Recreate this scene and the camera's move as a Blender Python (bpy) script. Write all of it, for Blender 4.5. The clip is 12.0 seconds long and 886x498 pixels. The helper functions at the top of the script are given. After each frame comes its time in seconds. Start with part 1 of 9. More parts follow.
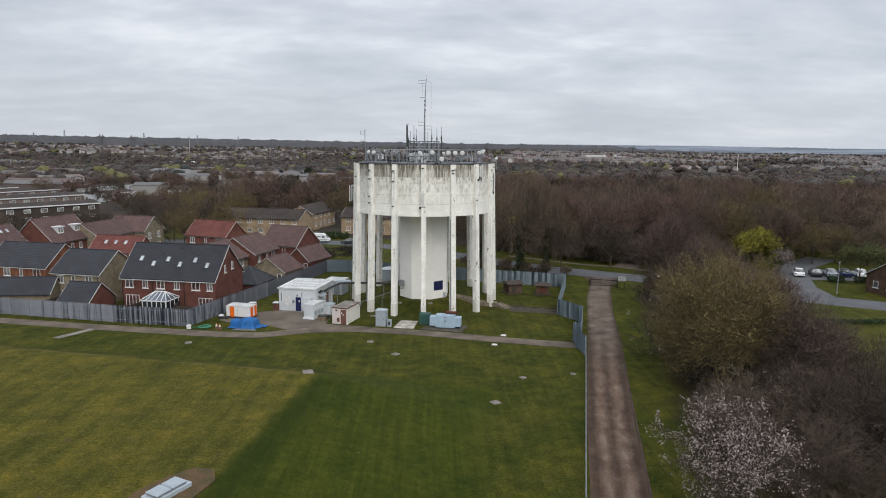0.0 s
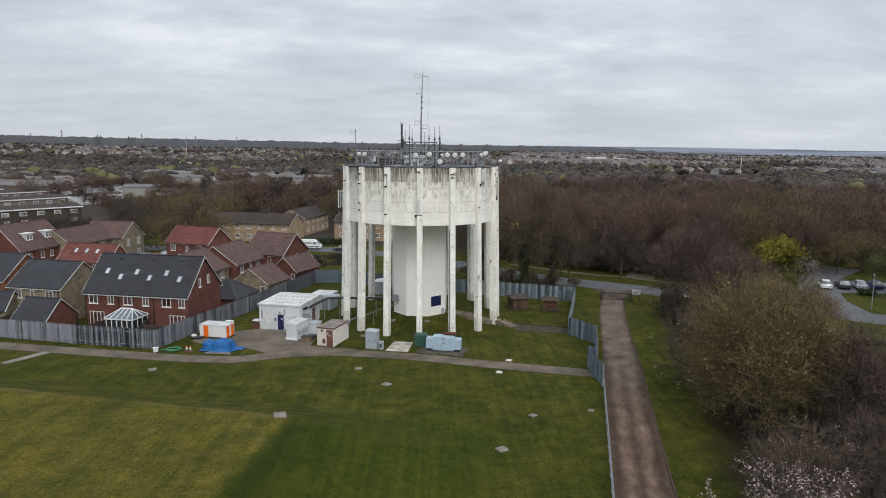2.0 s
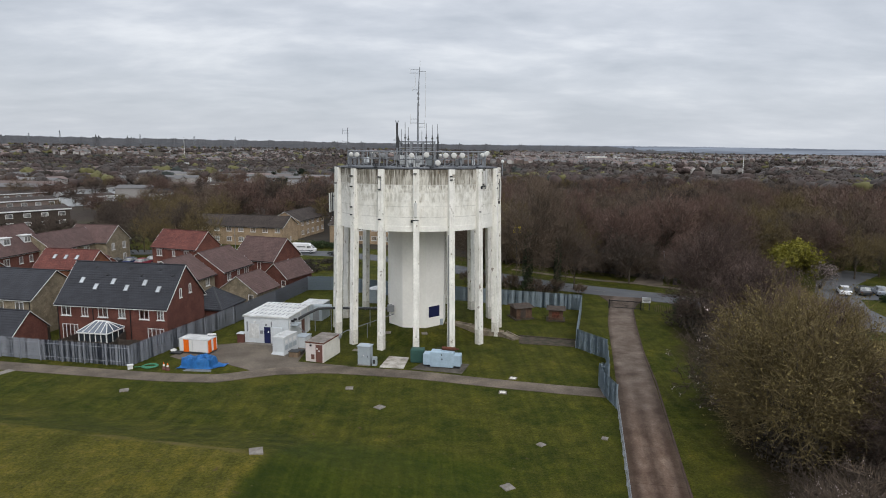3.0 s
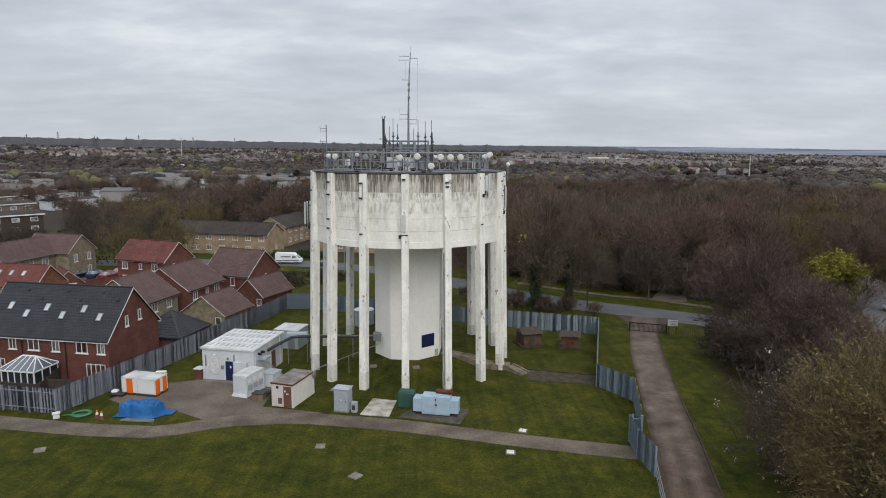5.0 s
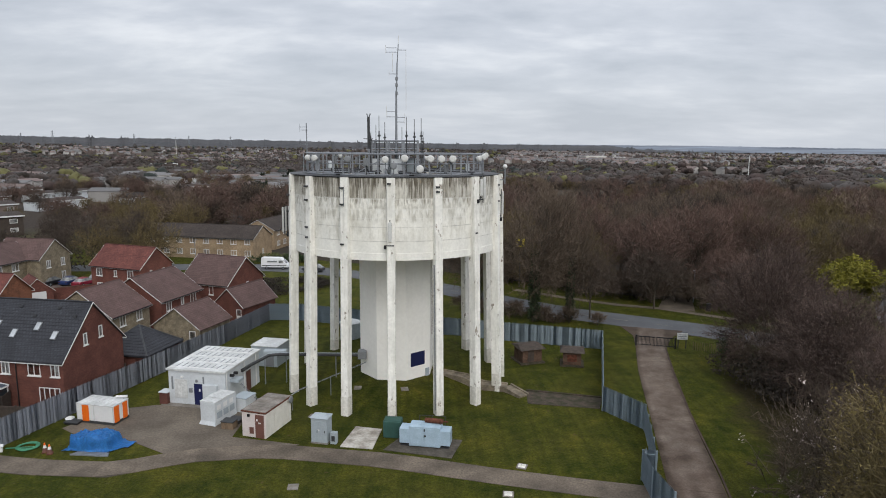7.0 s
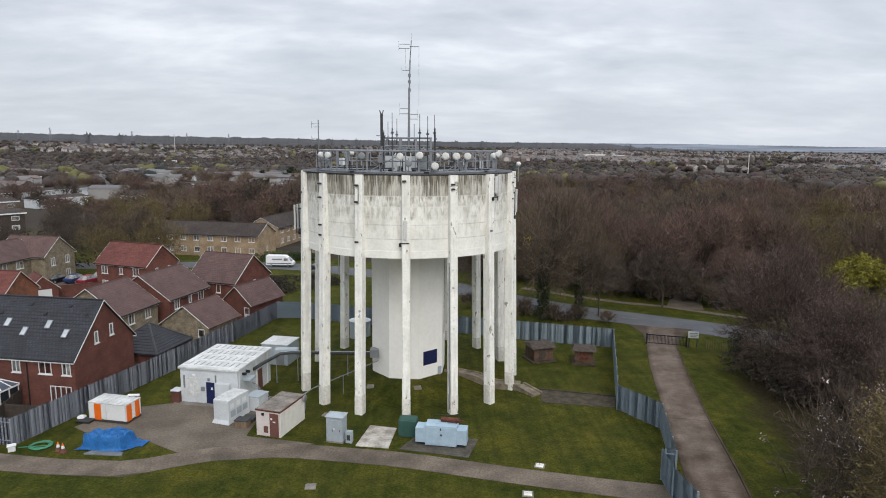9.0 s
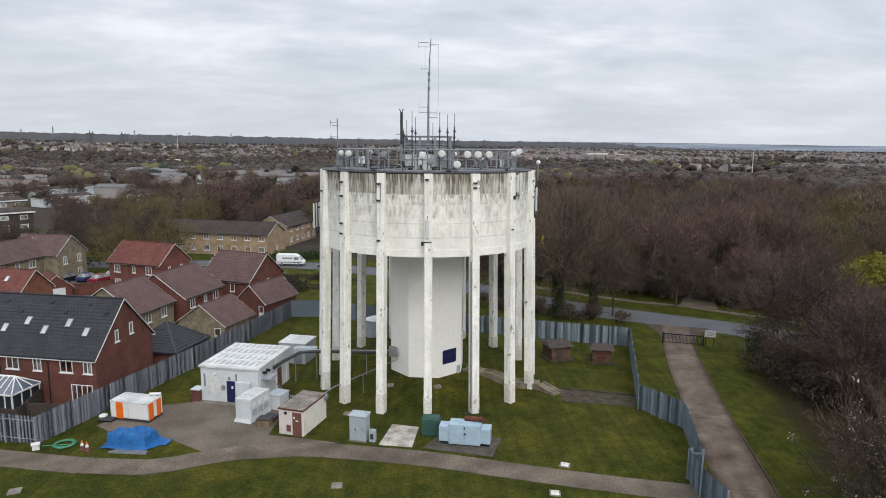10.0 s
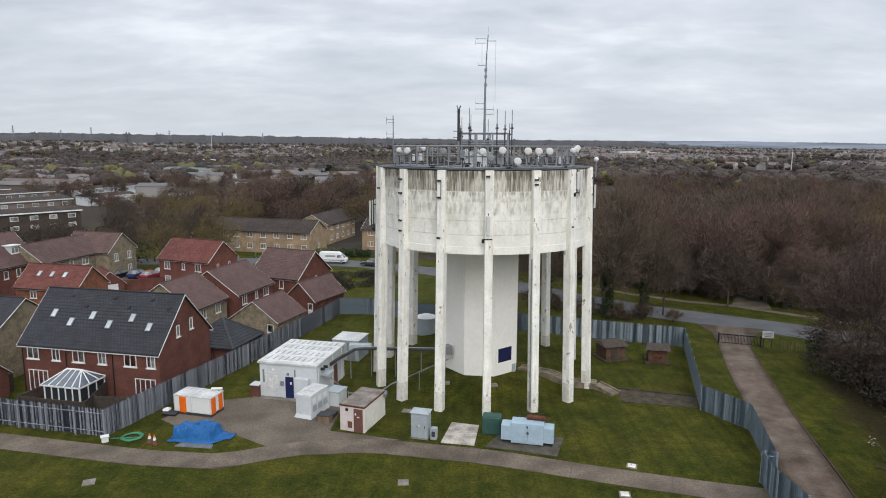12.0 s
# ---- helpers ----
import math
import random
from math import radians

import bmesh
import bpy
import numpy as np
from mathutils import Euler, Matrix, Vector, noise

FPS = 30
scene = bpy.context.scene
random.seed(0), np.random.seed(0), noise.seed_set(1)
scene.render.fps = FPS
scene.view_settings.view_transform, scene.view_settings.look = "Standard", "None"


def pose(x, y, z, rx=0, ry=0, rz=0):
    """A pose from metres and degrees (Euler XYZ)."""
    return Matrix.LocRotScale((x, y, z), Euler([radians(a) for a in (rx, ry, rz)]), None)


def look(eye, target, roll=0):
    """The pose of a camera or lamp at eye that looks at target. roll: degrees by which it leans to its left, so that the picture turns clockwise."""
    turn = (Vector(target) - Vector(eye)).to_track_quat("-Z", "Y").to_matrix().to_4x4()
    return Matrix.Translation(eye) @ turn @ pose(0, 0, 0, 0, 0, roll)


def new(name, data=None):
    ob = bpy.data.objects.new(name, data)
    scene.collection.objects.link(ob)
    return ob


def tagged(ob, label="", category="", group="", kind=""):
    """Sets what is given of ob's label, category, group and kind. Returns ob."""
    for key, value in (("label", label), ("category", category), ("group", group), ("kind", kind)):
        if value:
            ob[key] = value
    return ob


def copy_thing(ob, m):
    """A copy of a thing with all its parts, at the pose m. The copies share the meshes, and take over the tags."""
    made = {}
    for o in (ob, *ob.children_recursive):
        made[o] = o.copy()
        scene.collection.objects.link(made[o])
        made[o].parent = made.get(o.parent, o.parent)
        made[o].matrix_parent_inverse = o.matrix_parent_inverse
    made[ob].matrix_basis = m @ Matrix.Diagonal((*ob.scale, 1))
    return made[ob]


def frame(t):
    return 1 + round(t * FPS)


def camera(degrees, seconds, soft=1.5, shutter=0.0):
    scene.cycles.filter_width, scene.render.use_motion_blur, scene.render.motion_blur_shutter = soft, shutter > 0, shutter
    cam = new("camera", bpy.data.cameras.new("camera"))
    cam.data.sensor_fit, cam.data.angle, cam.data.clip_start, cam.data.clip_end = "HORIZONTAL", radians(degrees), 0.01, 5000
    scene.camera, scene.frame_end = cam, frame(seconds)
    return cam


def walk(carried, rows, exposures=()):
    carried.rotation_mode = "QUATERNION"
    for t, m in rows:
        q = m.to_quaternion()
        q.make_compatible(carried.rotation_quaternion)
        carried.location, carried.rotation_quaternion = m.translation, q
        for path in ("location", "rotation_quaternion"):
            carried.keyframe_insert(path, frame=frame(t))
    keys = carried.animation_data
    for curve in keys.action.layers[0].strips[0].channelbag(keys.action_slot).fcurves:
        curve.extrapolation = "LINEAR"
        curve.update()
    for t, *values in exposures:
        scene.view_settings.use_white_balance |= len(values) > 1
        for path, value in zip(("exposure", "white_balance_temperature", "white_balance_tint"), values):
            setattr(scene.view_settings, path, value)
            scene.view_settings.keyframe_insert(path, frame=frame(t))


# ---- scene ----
cam = camera(68.2, 12.0, soft=1.0)
PATH = [
    (0, (0.993, -98.942, 23.124), (1.032, -96.965, 22.82), 0.4),
    (0.5, (1.015, -96.982, 23.102), (1.055, -95.006, 22.799), 0.5),
    (1, (1.076, -94.732, 23.103), (1.117, -92.755, 22.802), 0.5),
    (1.5, (1.143, -92.384, 23.106), (1.185, -90.407, 22.806), 0.5),
    (2, (1.266, -89.743, 23.143), (1.308, -87.766, 22.843), 0.5),
    (2.5, (1.36, -86.993, 23.171), (1.403, -85.016, 22.871), 0.5),
    (3, (1.53, -83.932, 23.19), (1.573, -81.956, 22.889), 0.4),
    (3.2, (1.612, -82.686, 23.188), (1.654, -80.71, 22.886), 0.4),
    (5, (2.382, -71.422, 23.185), (2.423, -69.445, 22.886), 0.3),
    (5.5, (2.585, -68.807, 23.237), (2.627, -66.83, 22.938), 0.2),
    (6, (2.792, -66.938, 23.3), (2.838, -64.961, 23.0), 0.2),
    (6.5, (2.974, -65.863, 23.371), (3.021, -63.887, 23.067), 0.2),
    (7, (3.085, -65.303, 23.38), (3.135, -63.326, 23.077), 0.3),
    (9, (1.645, -64.886, 23.308), (1.701, -62.911, 22.999), 0.4),
    (9.5, (0.75, -64.807, 23.269), (0.805, -62.832, 22.958), 0.4),
    (10, (-0.079, -64.743, 23.253), (-0.028, -62.768, 22.941), 0.4),
    (10.5, (-0.507, -64.689, 23.186), (-0.456, -62.714, 22.873), 0.4),
    (11, (-0.86, -64.592, 23.127), (-0.809, -62.617, 22.813), 0.4),
    (11.5, (-1.604, -64.502, 23.063), (-1.568, -62.528, 22.748), 0.3),
    (12, (-2.772, -64.442, 23.032), (-2.807, -62.467, 22.717), 0.2),
]
walk(cam, [(t, look(eye, aim, roll)) for t, eye, aim, roll in PATH],
     exposures=[(0, -0.01), (2.5, -0.03), (5.0, -0.11), (6.2, -0.14), (7.2, -0.01), (9.2, 0.13), (10.5, 0.13), (12, 0.12)])

# ---- world, sun, exposure ----
scene.view_settings.exposure = 0.0
world = bpy.data.worlds.new("overcast_world")
scene.world = world
world.use_nodes = True
SUN_AZ, SUN_EL = radians(164), radians(35)


def build_world():
    nt = world.node_tree
    nt.nodes.clear()
    N, L = nt.nodes.new, nt.links.new
    out, bg = N("ShaderNodeOutputWorld"), N("ShaderNodeBackground")
    sky = N("ShaderNodeTexSky")
    sky.sky_type, sky.sun_disc = "NISHITA", False
    sky.sun_elevation, sky.sun_rotation = SUN_EL, SUN_AZ
    sky.air_density, sky.dust_density = 1.0, 3.0
    tc, sep = N("ShaderNodeTexCoord"), N("ShaderNodeSeparateXYZ")
    L(tc.outputs["Generated"], sep.inputs[0])
    # cloud sheet: the view direction laid on a flat ceiling, so streaks close up to the horizon
    addz = N("ShaderNodeMath"); addz.operation = "ADD"; addz.inputs[1].default_value = 0.2
    L(sep.outputs["Z"], addz.inputs[0])
    mx = N("ShaderNodeMath"); mx.operation = "MAXIMUM"; mx.inputs[1].default_value = 0.12
    L(addz.outputs[0], mx.inputs[0])
    dx, dy = N("ShaderNodeMath"), N("ShaderNodeMath")
    dx.operation = dy.operation = "DIVIDE"
    L(sep.outputs["X"], dx.inputs[0]); L(mx.outputs[0], dx.inputs[1])
    L(sep.outputs["Y"], dy.inputs[0]); L(mx.outputs[0], dy.inputs[1])
    com = N("ShaderNodeCombineXYZ")
    L(dx.outputs[0], com.inputs[0]); L(dy.outputs[0], com.inputs[1])
    mp = N("ShaderNodeMapping"); mp.inputs["Scale"].default_value = (0.9, 1.3, 1.0)
    mp.inputs["Rotation"].default_value = (0, 0, radians(12))
    L(com.outputs[0], mp.inputs[0])
    n1, n2 = N("ShaderNodeTexNoise"), N("ShaderNodeTexNoise")
    n1.inputs["Scale"].default_value, n1.inputs["Detail"].default_value = 1.05, 8
    n1.inputs["Roughness"].default_value, n1.inputs["Distortion"].default_value = 0.5, 0.4
    n2.inputs["Scale"].default_value, n2.inputs["Detail"].default_value = 4.5, 6
    n2.inputs["Roughness"].default_value = 0.55
    L(mp.outputs[0], n1.inputs["Vector"]); L(mp.outputs[0], n2.inputs["Vector"])
    mixn = N("ShaderNodeMix"); mixn.inputs["Factor"].default_value = 0.24
    L(n1.outputs["Fac"], mixn.inputs["A"]); L(n2.outputs["Fac"], mixn.inputs["B"])
    ramp = N("ShaderNodeValToRGB")
    ramp.color_ramp.elements[0].position, ramp.color_ramp.elements[0].color = 0.36, (0.47, 0.51, 0.575, 1)
    ramp.color_ramp.elements[1].position, ramp.color_ramp.elements[1].color = 0.66, (0.83, 0.855, 0.9, 1)
    e = ramp.color_ramp.elements.new(0.52); e.color = (0.62, 0.655, 0.72, 1)
    L(mixn.outputs["Result"], ramp.inputs["Fac"])
    # a cloudy sky is brighter overhead and evens out to pale grey at the horizon
    zen = N("ShaderNodeMapRange")
    zen.inputs["From Min"].default_value, zen.inputs["From Max"].default_value = 0.22, 0.9
    zen.inputs["To Min"].default_value, zen.inputs["To Max"].default_value = 1.0, 2.05
    L(sep.outputs["Z"], zen.inputs["Value"])
    hor = N("ShaderNodeMapRange")
    hor.inputs["From Min"].default_value, hor.inputs["From Max"].default_value = -0.02, 0.16
    hor.inputs["To Min"].default_value, hor.inputs["To Max"].default_value = 0.75, 0.0
    L(sep.outputs["Z"], hor.inputs["Value"])
    pale = N("ShaderNodeMix"); pale.data_type = "RGBA"
    pale.inputs["B"].default_value = (0.58, 0.62, 0.68, 1)
    L(hor.outputs["Result"], pale.inputs["Factor"]); L(ramp.outputs["Color"], pale.inputs["A"])
    # the cloud is a little brighter towards the sun's side
    side = N("ShaderNodeMapRange")
    side.inputs["From Min"].default_value, side.inputs["From Max"].default_value = -0.6, 0.6
    side.inputs["To Min"].default_value, side.inputs["To Max"].default_value = 0.95, 1.04
    L(sep.outputs["X"], side.inputs["Value"])
    lum = N("ShaderNodeMath"); lum.operation = "MULTIPLY"
    L(zen.outputs["Result"], lum.inputs[0]); L(side.outputs["Result"], lum.inputs[1])
    mul = N("ShaderNodeVectorMath"); mul.operation = "SCALE"
    L(pale.outputs["Result"], mul.inputs[0]); L(lum.outputs[0], mul.inputs["Scale"])
    skys = N("ShaderNodeVectorMath"); skys.operation = "SCALE"; skys.inputs["Scale"].default_value = 0.012
    L(sky.outputs["Color"], skys.inputs[0])
    tot = N("ShaderNodeVectorMath"); tot.operation = "ADD"
    L(mul.outputs[0], tot.inputs[0]); L(skys.outputs[0], tot.inputs[1])
    L(tot.outputs[0], bg.inputs["Color"])
    bg.inputs["Strength"].default_value = 1.0
    L(bg.outputs[0], out.inputs[0])


build_world()
sun = new("sun", bpy.data.lights.new("sun", "SUN"))
sun.data.energy, sun.data.angle, sun.data.color = 1.42, radians(40), (1.0, 0.96, 0.9)
sun.matrix_world = look((22, -77, 56), (0, 0, 0))


# ---- materials ----
def mat(name, base, rough=0.8, metal=0.0, var=0.25, scale=1.0, fine=12.0, bump=0.15, second=None, rand=0.0, spec=0.3, island=0.0,
        stretch=(1, 1, 1)):
    """A surface with colour variation at two scales and fine relief; sizes in metres."""
    m = bpy.data.materials.new(name)
    m.use_nodes = True
    nt = m.node_tree
    N, L = nt.nodes.new, nt.links.new
    p = nt.nodes["Principled BSDF"]
    p.inputs["Roughness"].default_value, p.inputs["Metallic"].default_value = rough, metal
    p.inputs["Specular IOR Level"].default_value = spec
    tc, mp = N("ShaderNodeTexCoord"), N("ShaderNodeMapping")
    mp.inputs["Scale"].default_value = stretch
    L(tc.outputs["Object"], mp.inputs[0])
    a, b = N("ShaderNodeTexNoise"), N("ShaderNodeTexNoise")
    a.inputs["Scale"].default_value, a.inputs["Detail"].default_value = scale, 5
    b.inputs["Scale"].default_value, b.inputs["Detail"].default_value = fine, 4
    L(mp.outputs[0], a.inputs["Vector"]); L(mp.outputs[0], b.inputs["Vector"])
    second = second or tuple(c * (1 - var) for c in base)
    ra = N("ShaderNodeValToRGB")
    ra.color_ramp.elements[0].position, ra.color_ramp.elements[1].position = 0.36, 0.64
    ra.color_ramp.elements[0].color, ra.color_ramp.elements[1].color = (*second, 1), (*base, 1)
    L(a.outputs["Fac"], ra.inputs["Fac"])
    fr = N("ShaderNodeMapRange")
    fr.inputs["From Min"].default_value, fr.inputs["From Max"].default_value = 0.3, 0.7
    fr.inputs["To Min"].default_value, fr.inputs["To Max"].default_value = 1 - var * 0.7, 1 + var * 0.5
    L(b.outputs["Fac"], fr.inputs["Value"])
    val = fr.outputs["Result"]
    for k, src in ((rand, "ShaderNodeObjectInfo"), (island, "ShaderNodeNewGeometry")):
        if not k:
            continue
        rr = N("ShaderNodeMapRange")
        rr.inputs["To Min"].default_value, rr.inputs["To Max"].default_value = 1 - k, 1 + k
        L(N(src).outputs["Random" if src == "ShaderNodeObjectInfo" else "Random Per Island"], rr.inputs["Value"])
        mm = N("ShaderNodeMath"); mm.operation = "MULTIPLY"
        L(val, mm.inputs[0]); L(rr.outputs["Result"], mm.inputs[1])
        val = mm.outputs[0]
    sc = N("ShaderNodeVectorMath"); sc.operation = "SCALE"
    L(ra.outputs["Color"], sc.inputs[0]); L(val, sc.inputs["Scale"])
    L(sc.outputs[0], p.inputs["Base Color"])
    if bump:
        bp = N("ShaderNodeBump"); bp.inputs["Strength"].default_value = bump; bp.inputs["Distance"].default_value = 0.02
        L(b.outputs["Fac"], bp.inputs["Height"]); L(bp.outputs[0], p.inputs["Normal"])
    return m


def courses(m, u, v, depth=0.5, mortar=None, along="Z", slate=False):
    """Adds a brick or tile course pattern (piece u wide, v high, metres) to a material: joints darker and recessed."""
    nt = m.node_tree
    N, L = nt.nodes.new, nt.links.new
    p = nt.nodes["Principled BSDF"]
    tc = N("ShaderNodeTexCoord")
    br = N("ShaderNodeTexBrick")
    br.inputs["Scale"].default_value = 1.0
    br.inputs["Brick Width"].default_value, br.inputs["Row Height"].default_value = u, v
    br.inputs["Mortar Size"].default_value = v * (0.15 if slate else 0.09)
    br.inputs["Mortar Smooth"].default_value = 0.2
    br.inputs["Color1"].default_value, br.inputs["Color2"].default_value = (0.86, 0.86, 0.86, 1), (1.14, 1.14, 1.14, 1)
    br.inputs["Mortar"].default_value = (*(mortar or (0.45, 0.45, 0.45)), 1)
    L(tc.outputs["UV"], br.inputs["Vector"])
    src = p.inputs["Base Color"].links[0].from_socket
    mu = N("ShaderNodeVectorMath"); mu.operation = "MULTIPLY"
    L(src, mu.inputs[0]); L(br.outputs["Color"], mu.inputs[1])
    L(mu.outputs[0], p.inputs["Base Color"])
    bp = N("ShaderNodeBump"); bp.inputs["Strength"].default_value = depth; bp.inputs["Distance"].default_value = 0.02
    bp.invert = True
    L(br.outputs["Fac"], bp.inputs["Height"]); L(bp.outputs[0], p.inputs["Normal"])
    return m


M = {}
M["brick"] = courses(mat("red_brick", (0.16, 0.062, 0.047), 0.9, var=0.3, scale=0.7, fine=9, rand=0.12), 0.225, 0.075, mortar=(0.75, 0.8, 0.8))
M["brick_buff"] = courses(mat("buff_brick", (0.38, 0.28, 0.18), 0.9, var=0.3, scale=0.6, fine=9), 0.225, 0.075, mortar=(0.8, 0.8, 0.8))
M["brick_orange"] = courses(mat("orange_brick", (0.25, 0.105, 0.06), 0.9, var=0.4, scale=1.3, fine=9), 0.225, 0.075, mortar=(0.8, 0.8, 0.8))
M["brick_old"] = courses(mat("old_brown_brick", (0.115, 0.07, 0.048), 0.95, var=0.4, scale=1.3, fine=9), 0.225, 0.075, mortar=(0.8, 0.8, 0.8))
M["kerb_brown"] = mat("rotten_brown_edging", (0.07, 0.045, 0.033), 0.95, var=0.4, scale=0.8)
M["court"] = mat("brown_block_paving", (0.15, 0.115, 0.10), 0.95, var=0.3, scale=0.7, fine=9, bump=0.2)
M["stone"] = courses(mat("rubble_stone", (0.27, 0.225, 0.16), 0.95, var=0.35, scale=1.6, fine=6), 0.34, 0.15, mortar=(0.7, 0.7, 0.65))
M["slate"] = courses(mat("grey_concrete_tile", (0.036, 0.038, 0.046), 0.6, var=0.3, scale=0.8, fine=5), 0.33, 0.36, 0.6, (0.6, 0.6, 0.62), slate=True)
M["tile_brown"] = courses(mat("brown_plain_tile", (0.118, 0.073, 0.066), 0.85, var=0.22, scale=0.8, fine=5, rand=0.1), 0.3, 0.26, 0.45, (0.74, 0.74, 0.74), slate=True)
M["tile_red"] = courses(mat("red_plain_tile", (0.165, 0.058, 0.047), 0.85, var=0.25, scale=0.8, fine=5, rand=0.1), 0.3, 0.2, 0.9, (0.5, 0.5, 0.5))
M["tile_dark"] = courses(mat("dark_concrete_tile", (0.066, 0.052, 0.045), 0.9, var=0.3, scale=0.5, fine=5), 0.3, 0.3, 0.8, (0.5, 0.5, 0.5))
M["white"] = mat("white_upvc", (0.68, 0.68, 0.67), 0.45, var=0.06, bump=0.0)
M["white_paint"] = mat("white_painted_render", (0.55, 0.58, 0.60), 0.7, var=0.12, scale=0.6, fine=8, bump=0.1)
M["white_roof"] = mat("white_roof_sheet", (0.62, 0.63, 0.62), 0.6, var=0.25, scale=0.7, fine=6, bump=0.1)
M["cream"] = mat("cream_painted_panel", (0.68, 0.66, 0.6), 0.6, var=0.1, scale=1.5, bump=0.08)
M["pinkish"] = mat("pink_white_panel", (0.62, 0.56, 0.54), 0.6, var=0.1, scale=1.5, bump=0.08)
M["brown_door"] = mat("red_brown_painted_steel", (0.15, 0.07, 0.055), 0.55, var=0.15)
M["navy"] = mat("navy_paint", (0.012, 0.017, 0.07), 0.5, var=0.15)
M["orange"] = mat("orange_paint", (0.75, 0.14, 0.01), 0.5, var=0.1, bump=0.03)
M["galv"] = mat("galvanised_steel", (0.235, 0.25, 0.27), 0.55, 0.35, var=0.2, scale=2.5, fine=20, bump=0.05, rand=0.12)
M["fence_steel"] = mat("weathered_galvanised_pale", (0.245, 0.26, 0.295), 0.7, 0.0, var=0.12, scale=1.2, fine=8, bump=0)
M["fence_blue"] = mat("faded_blue_galvanised_pale", (0.225, 0.275, 0.315), 0.7, 0.0, var=0.12, scale=1.2, fine=8, bump=0)
M["cab_grey"] = mat("blue_grey_powder_coat", (0.34, 0.385, 0.415), 0.5, var=0.1, scale=1.5)
M["genset_blue"] = mat("pale_blue_powder_coat", (0.36, 0.47, 0.56), 0.5, var=0.12, scale=1.5)
M["dark_green"] = mat("dark_green_grp", (0.035, 0.09, 0.075), 0.6, var=0.2, scale=1.5)
M["rust"] = mat("rusty_steel", (0.14, 0.05, 0.03), 0.85, 0.1, var=0.5, scale=4)
M["dark_metal"] = mat("dark_grey_metal", (0.06, 0.062, 0.065), 0.6, 0.3, var=0.2)
M["black"] = mat("black_paint", (0.018, 0.018, 0.02), 0.5, var=0.2)
M["grey_plastic"] = mat("grey_plastic", (0.2, 0.21, 0.22), 0.5, var=0.1)
M["dish_white"] = mat("white_dish_cover", (0.6, 0.6, 0.58), 0.5, var=0.1, scale=3)
M["tarp"] = mat("blue_tarpaulin", (0.05, 0.26, 0.66), 0.45, var=0.25, scale=2, fine=9, bump=0.3)
M["hose"] = mat("green_hose", (0.05, 0.2, 0.11), 0.5, var=0.15)
M["timber"] = mat("weathered_timber", (0.21, 0.15, 0.1), 0.9, var=0.35, scale=3, fine=20, stretch=(1, 1, 0.2))
M["timber_dark"] = mat("dark_stained_timber", (0.07, 0.055, 0.045), 0.9, var=0.35, scale=3, fine=20)
M["concrete"] = mat("weathered_concrete", (0.235, 0.215, 0.19), 0.95, var=0.3, scale=0.6, fine=6, bump=0.25, second=(0.15, 0.132, 0.112))
M["yard"] = mat("stained_yard_concrete", (0.155, 0.128, 0.1), 0.95, var=0.35, scale=0.3, fine=6, bump=0.25, second=(0.095, 0.078, 0.061))
M["path"] = mat("worn_concrete_path", (0.158, 0.127, 0.097), 0.95, var=0.4, scale=0.4, fine=7, bump=0.25, second=(0.086, 0.07, 0.054), rand=0.09)
M["joint"] = mat("dark_joint_earth", (0.075, 0.062, 0.046), 0.95, var=0.3)
# distant roofs: base colours made paler to stand for the haze
M["far_roof"] = mat("far_hazed_roof_tile", (0.185, 0.143, 0.132), 0.9, var=0.2, scale=0.1, island=0.2)
M["far_slate"] = mat("far_hazed_grey_roof", (0.15, 0.147, 0.147), 0.9, var=0.2, scale=0.1, island=0.2)
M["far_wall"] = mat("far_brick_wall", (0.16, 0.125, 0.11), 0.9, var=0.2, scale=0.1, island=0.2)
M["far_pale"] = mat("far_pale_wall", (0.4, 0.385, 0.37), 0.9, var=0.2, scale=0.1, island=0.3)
M["old_stone"] = mat("weathered_tan_stone", (0.25, 0.21, 0.155), 0.95, var=0.35, scale=1.2, fine=6, bump=0.3, second=(0.13, 0.108, 0.08))
M["paving"] = mat("mossy_brick_paving", (0.075, 0.055, 0.043), 0.95, var=0.45, scale=1.5, fine=8, bump=0.3, second=(0.036, 0.036, 0.018))
M["pad"] = mat("dark_stained_concrete", (0.10, 0.088, 0.072), 0.95, var=0.35, scale=1.0, fine=6, bump=0.3, second=(0.055, 0.048, 0.038))
M["pale_slab"] = mat("lime_stained_concrete", (0.5, 0.47, 0.42), 0.9, var=0.3, scale=0.9, fine=5, bump=0.2, second=(0.24, 0.215, 0.18))
M["asphalt"] = mat("old_asphalt", (0.105, 0.108, 0.115), 0.95, var=0.2, scale=0.3, fine=9, bump=0.2)
M["hedge"] = mat("dark_hedge_leaf", (0.035, 0.06, 0.02), 0.8, var=0.4, scale=2, island=0.4)
M["bark"] = mat("grey_brown_bark", (0.085, 0.068, 0.052), 0.95, var=0.4, scale=3, fine=15)
M["ivy"] = mat("ivy_leaf", (0.03, 0.045, 0.018), 0.7, var=0.3, island=0.4)
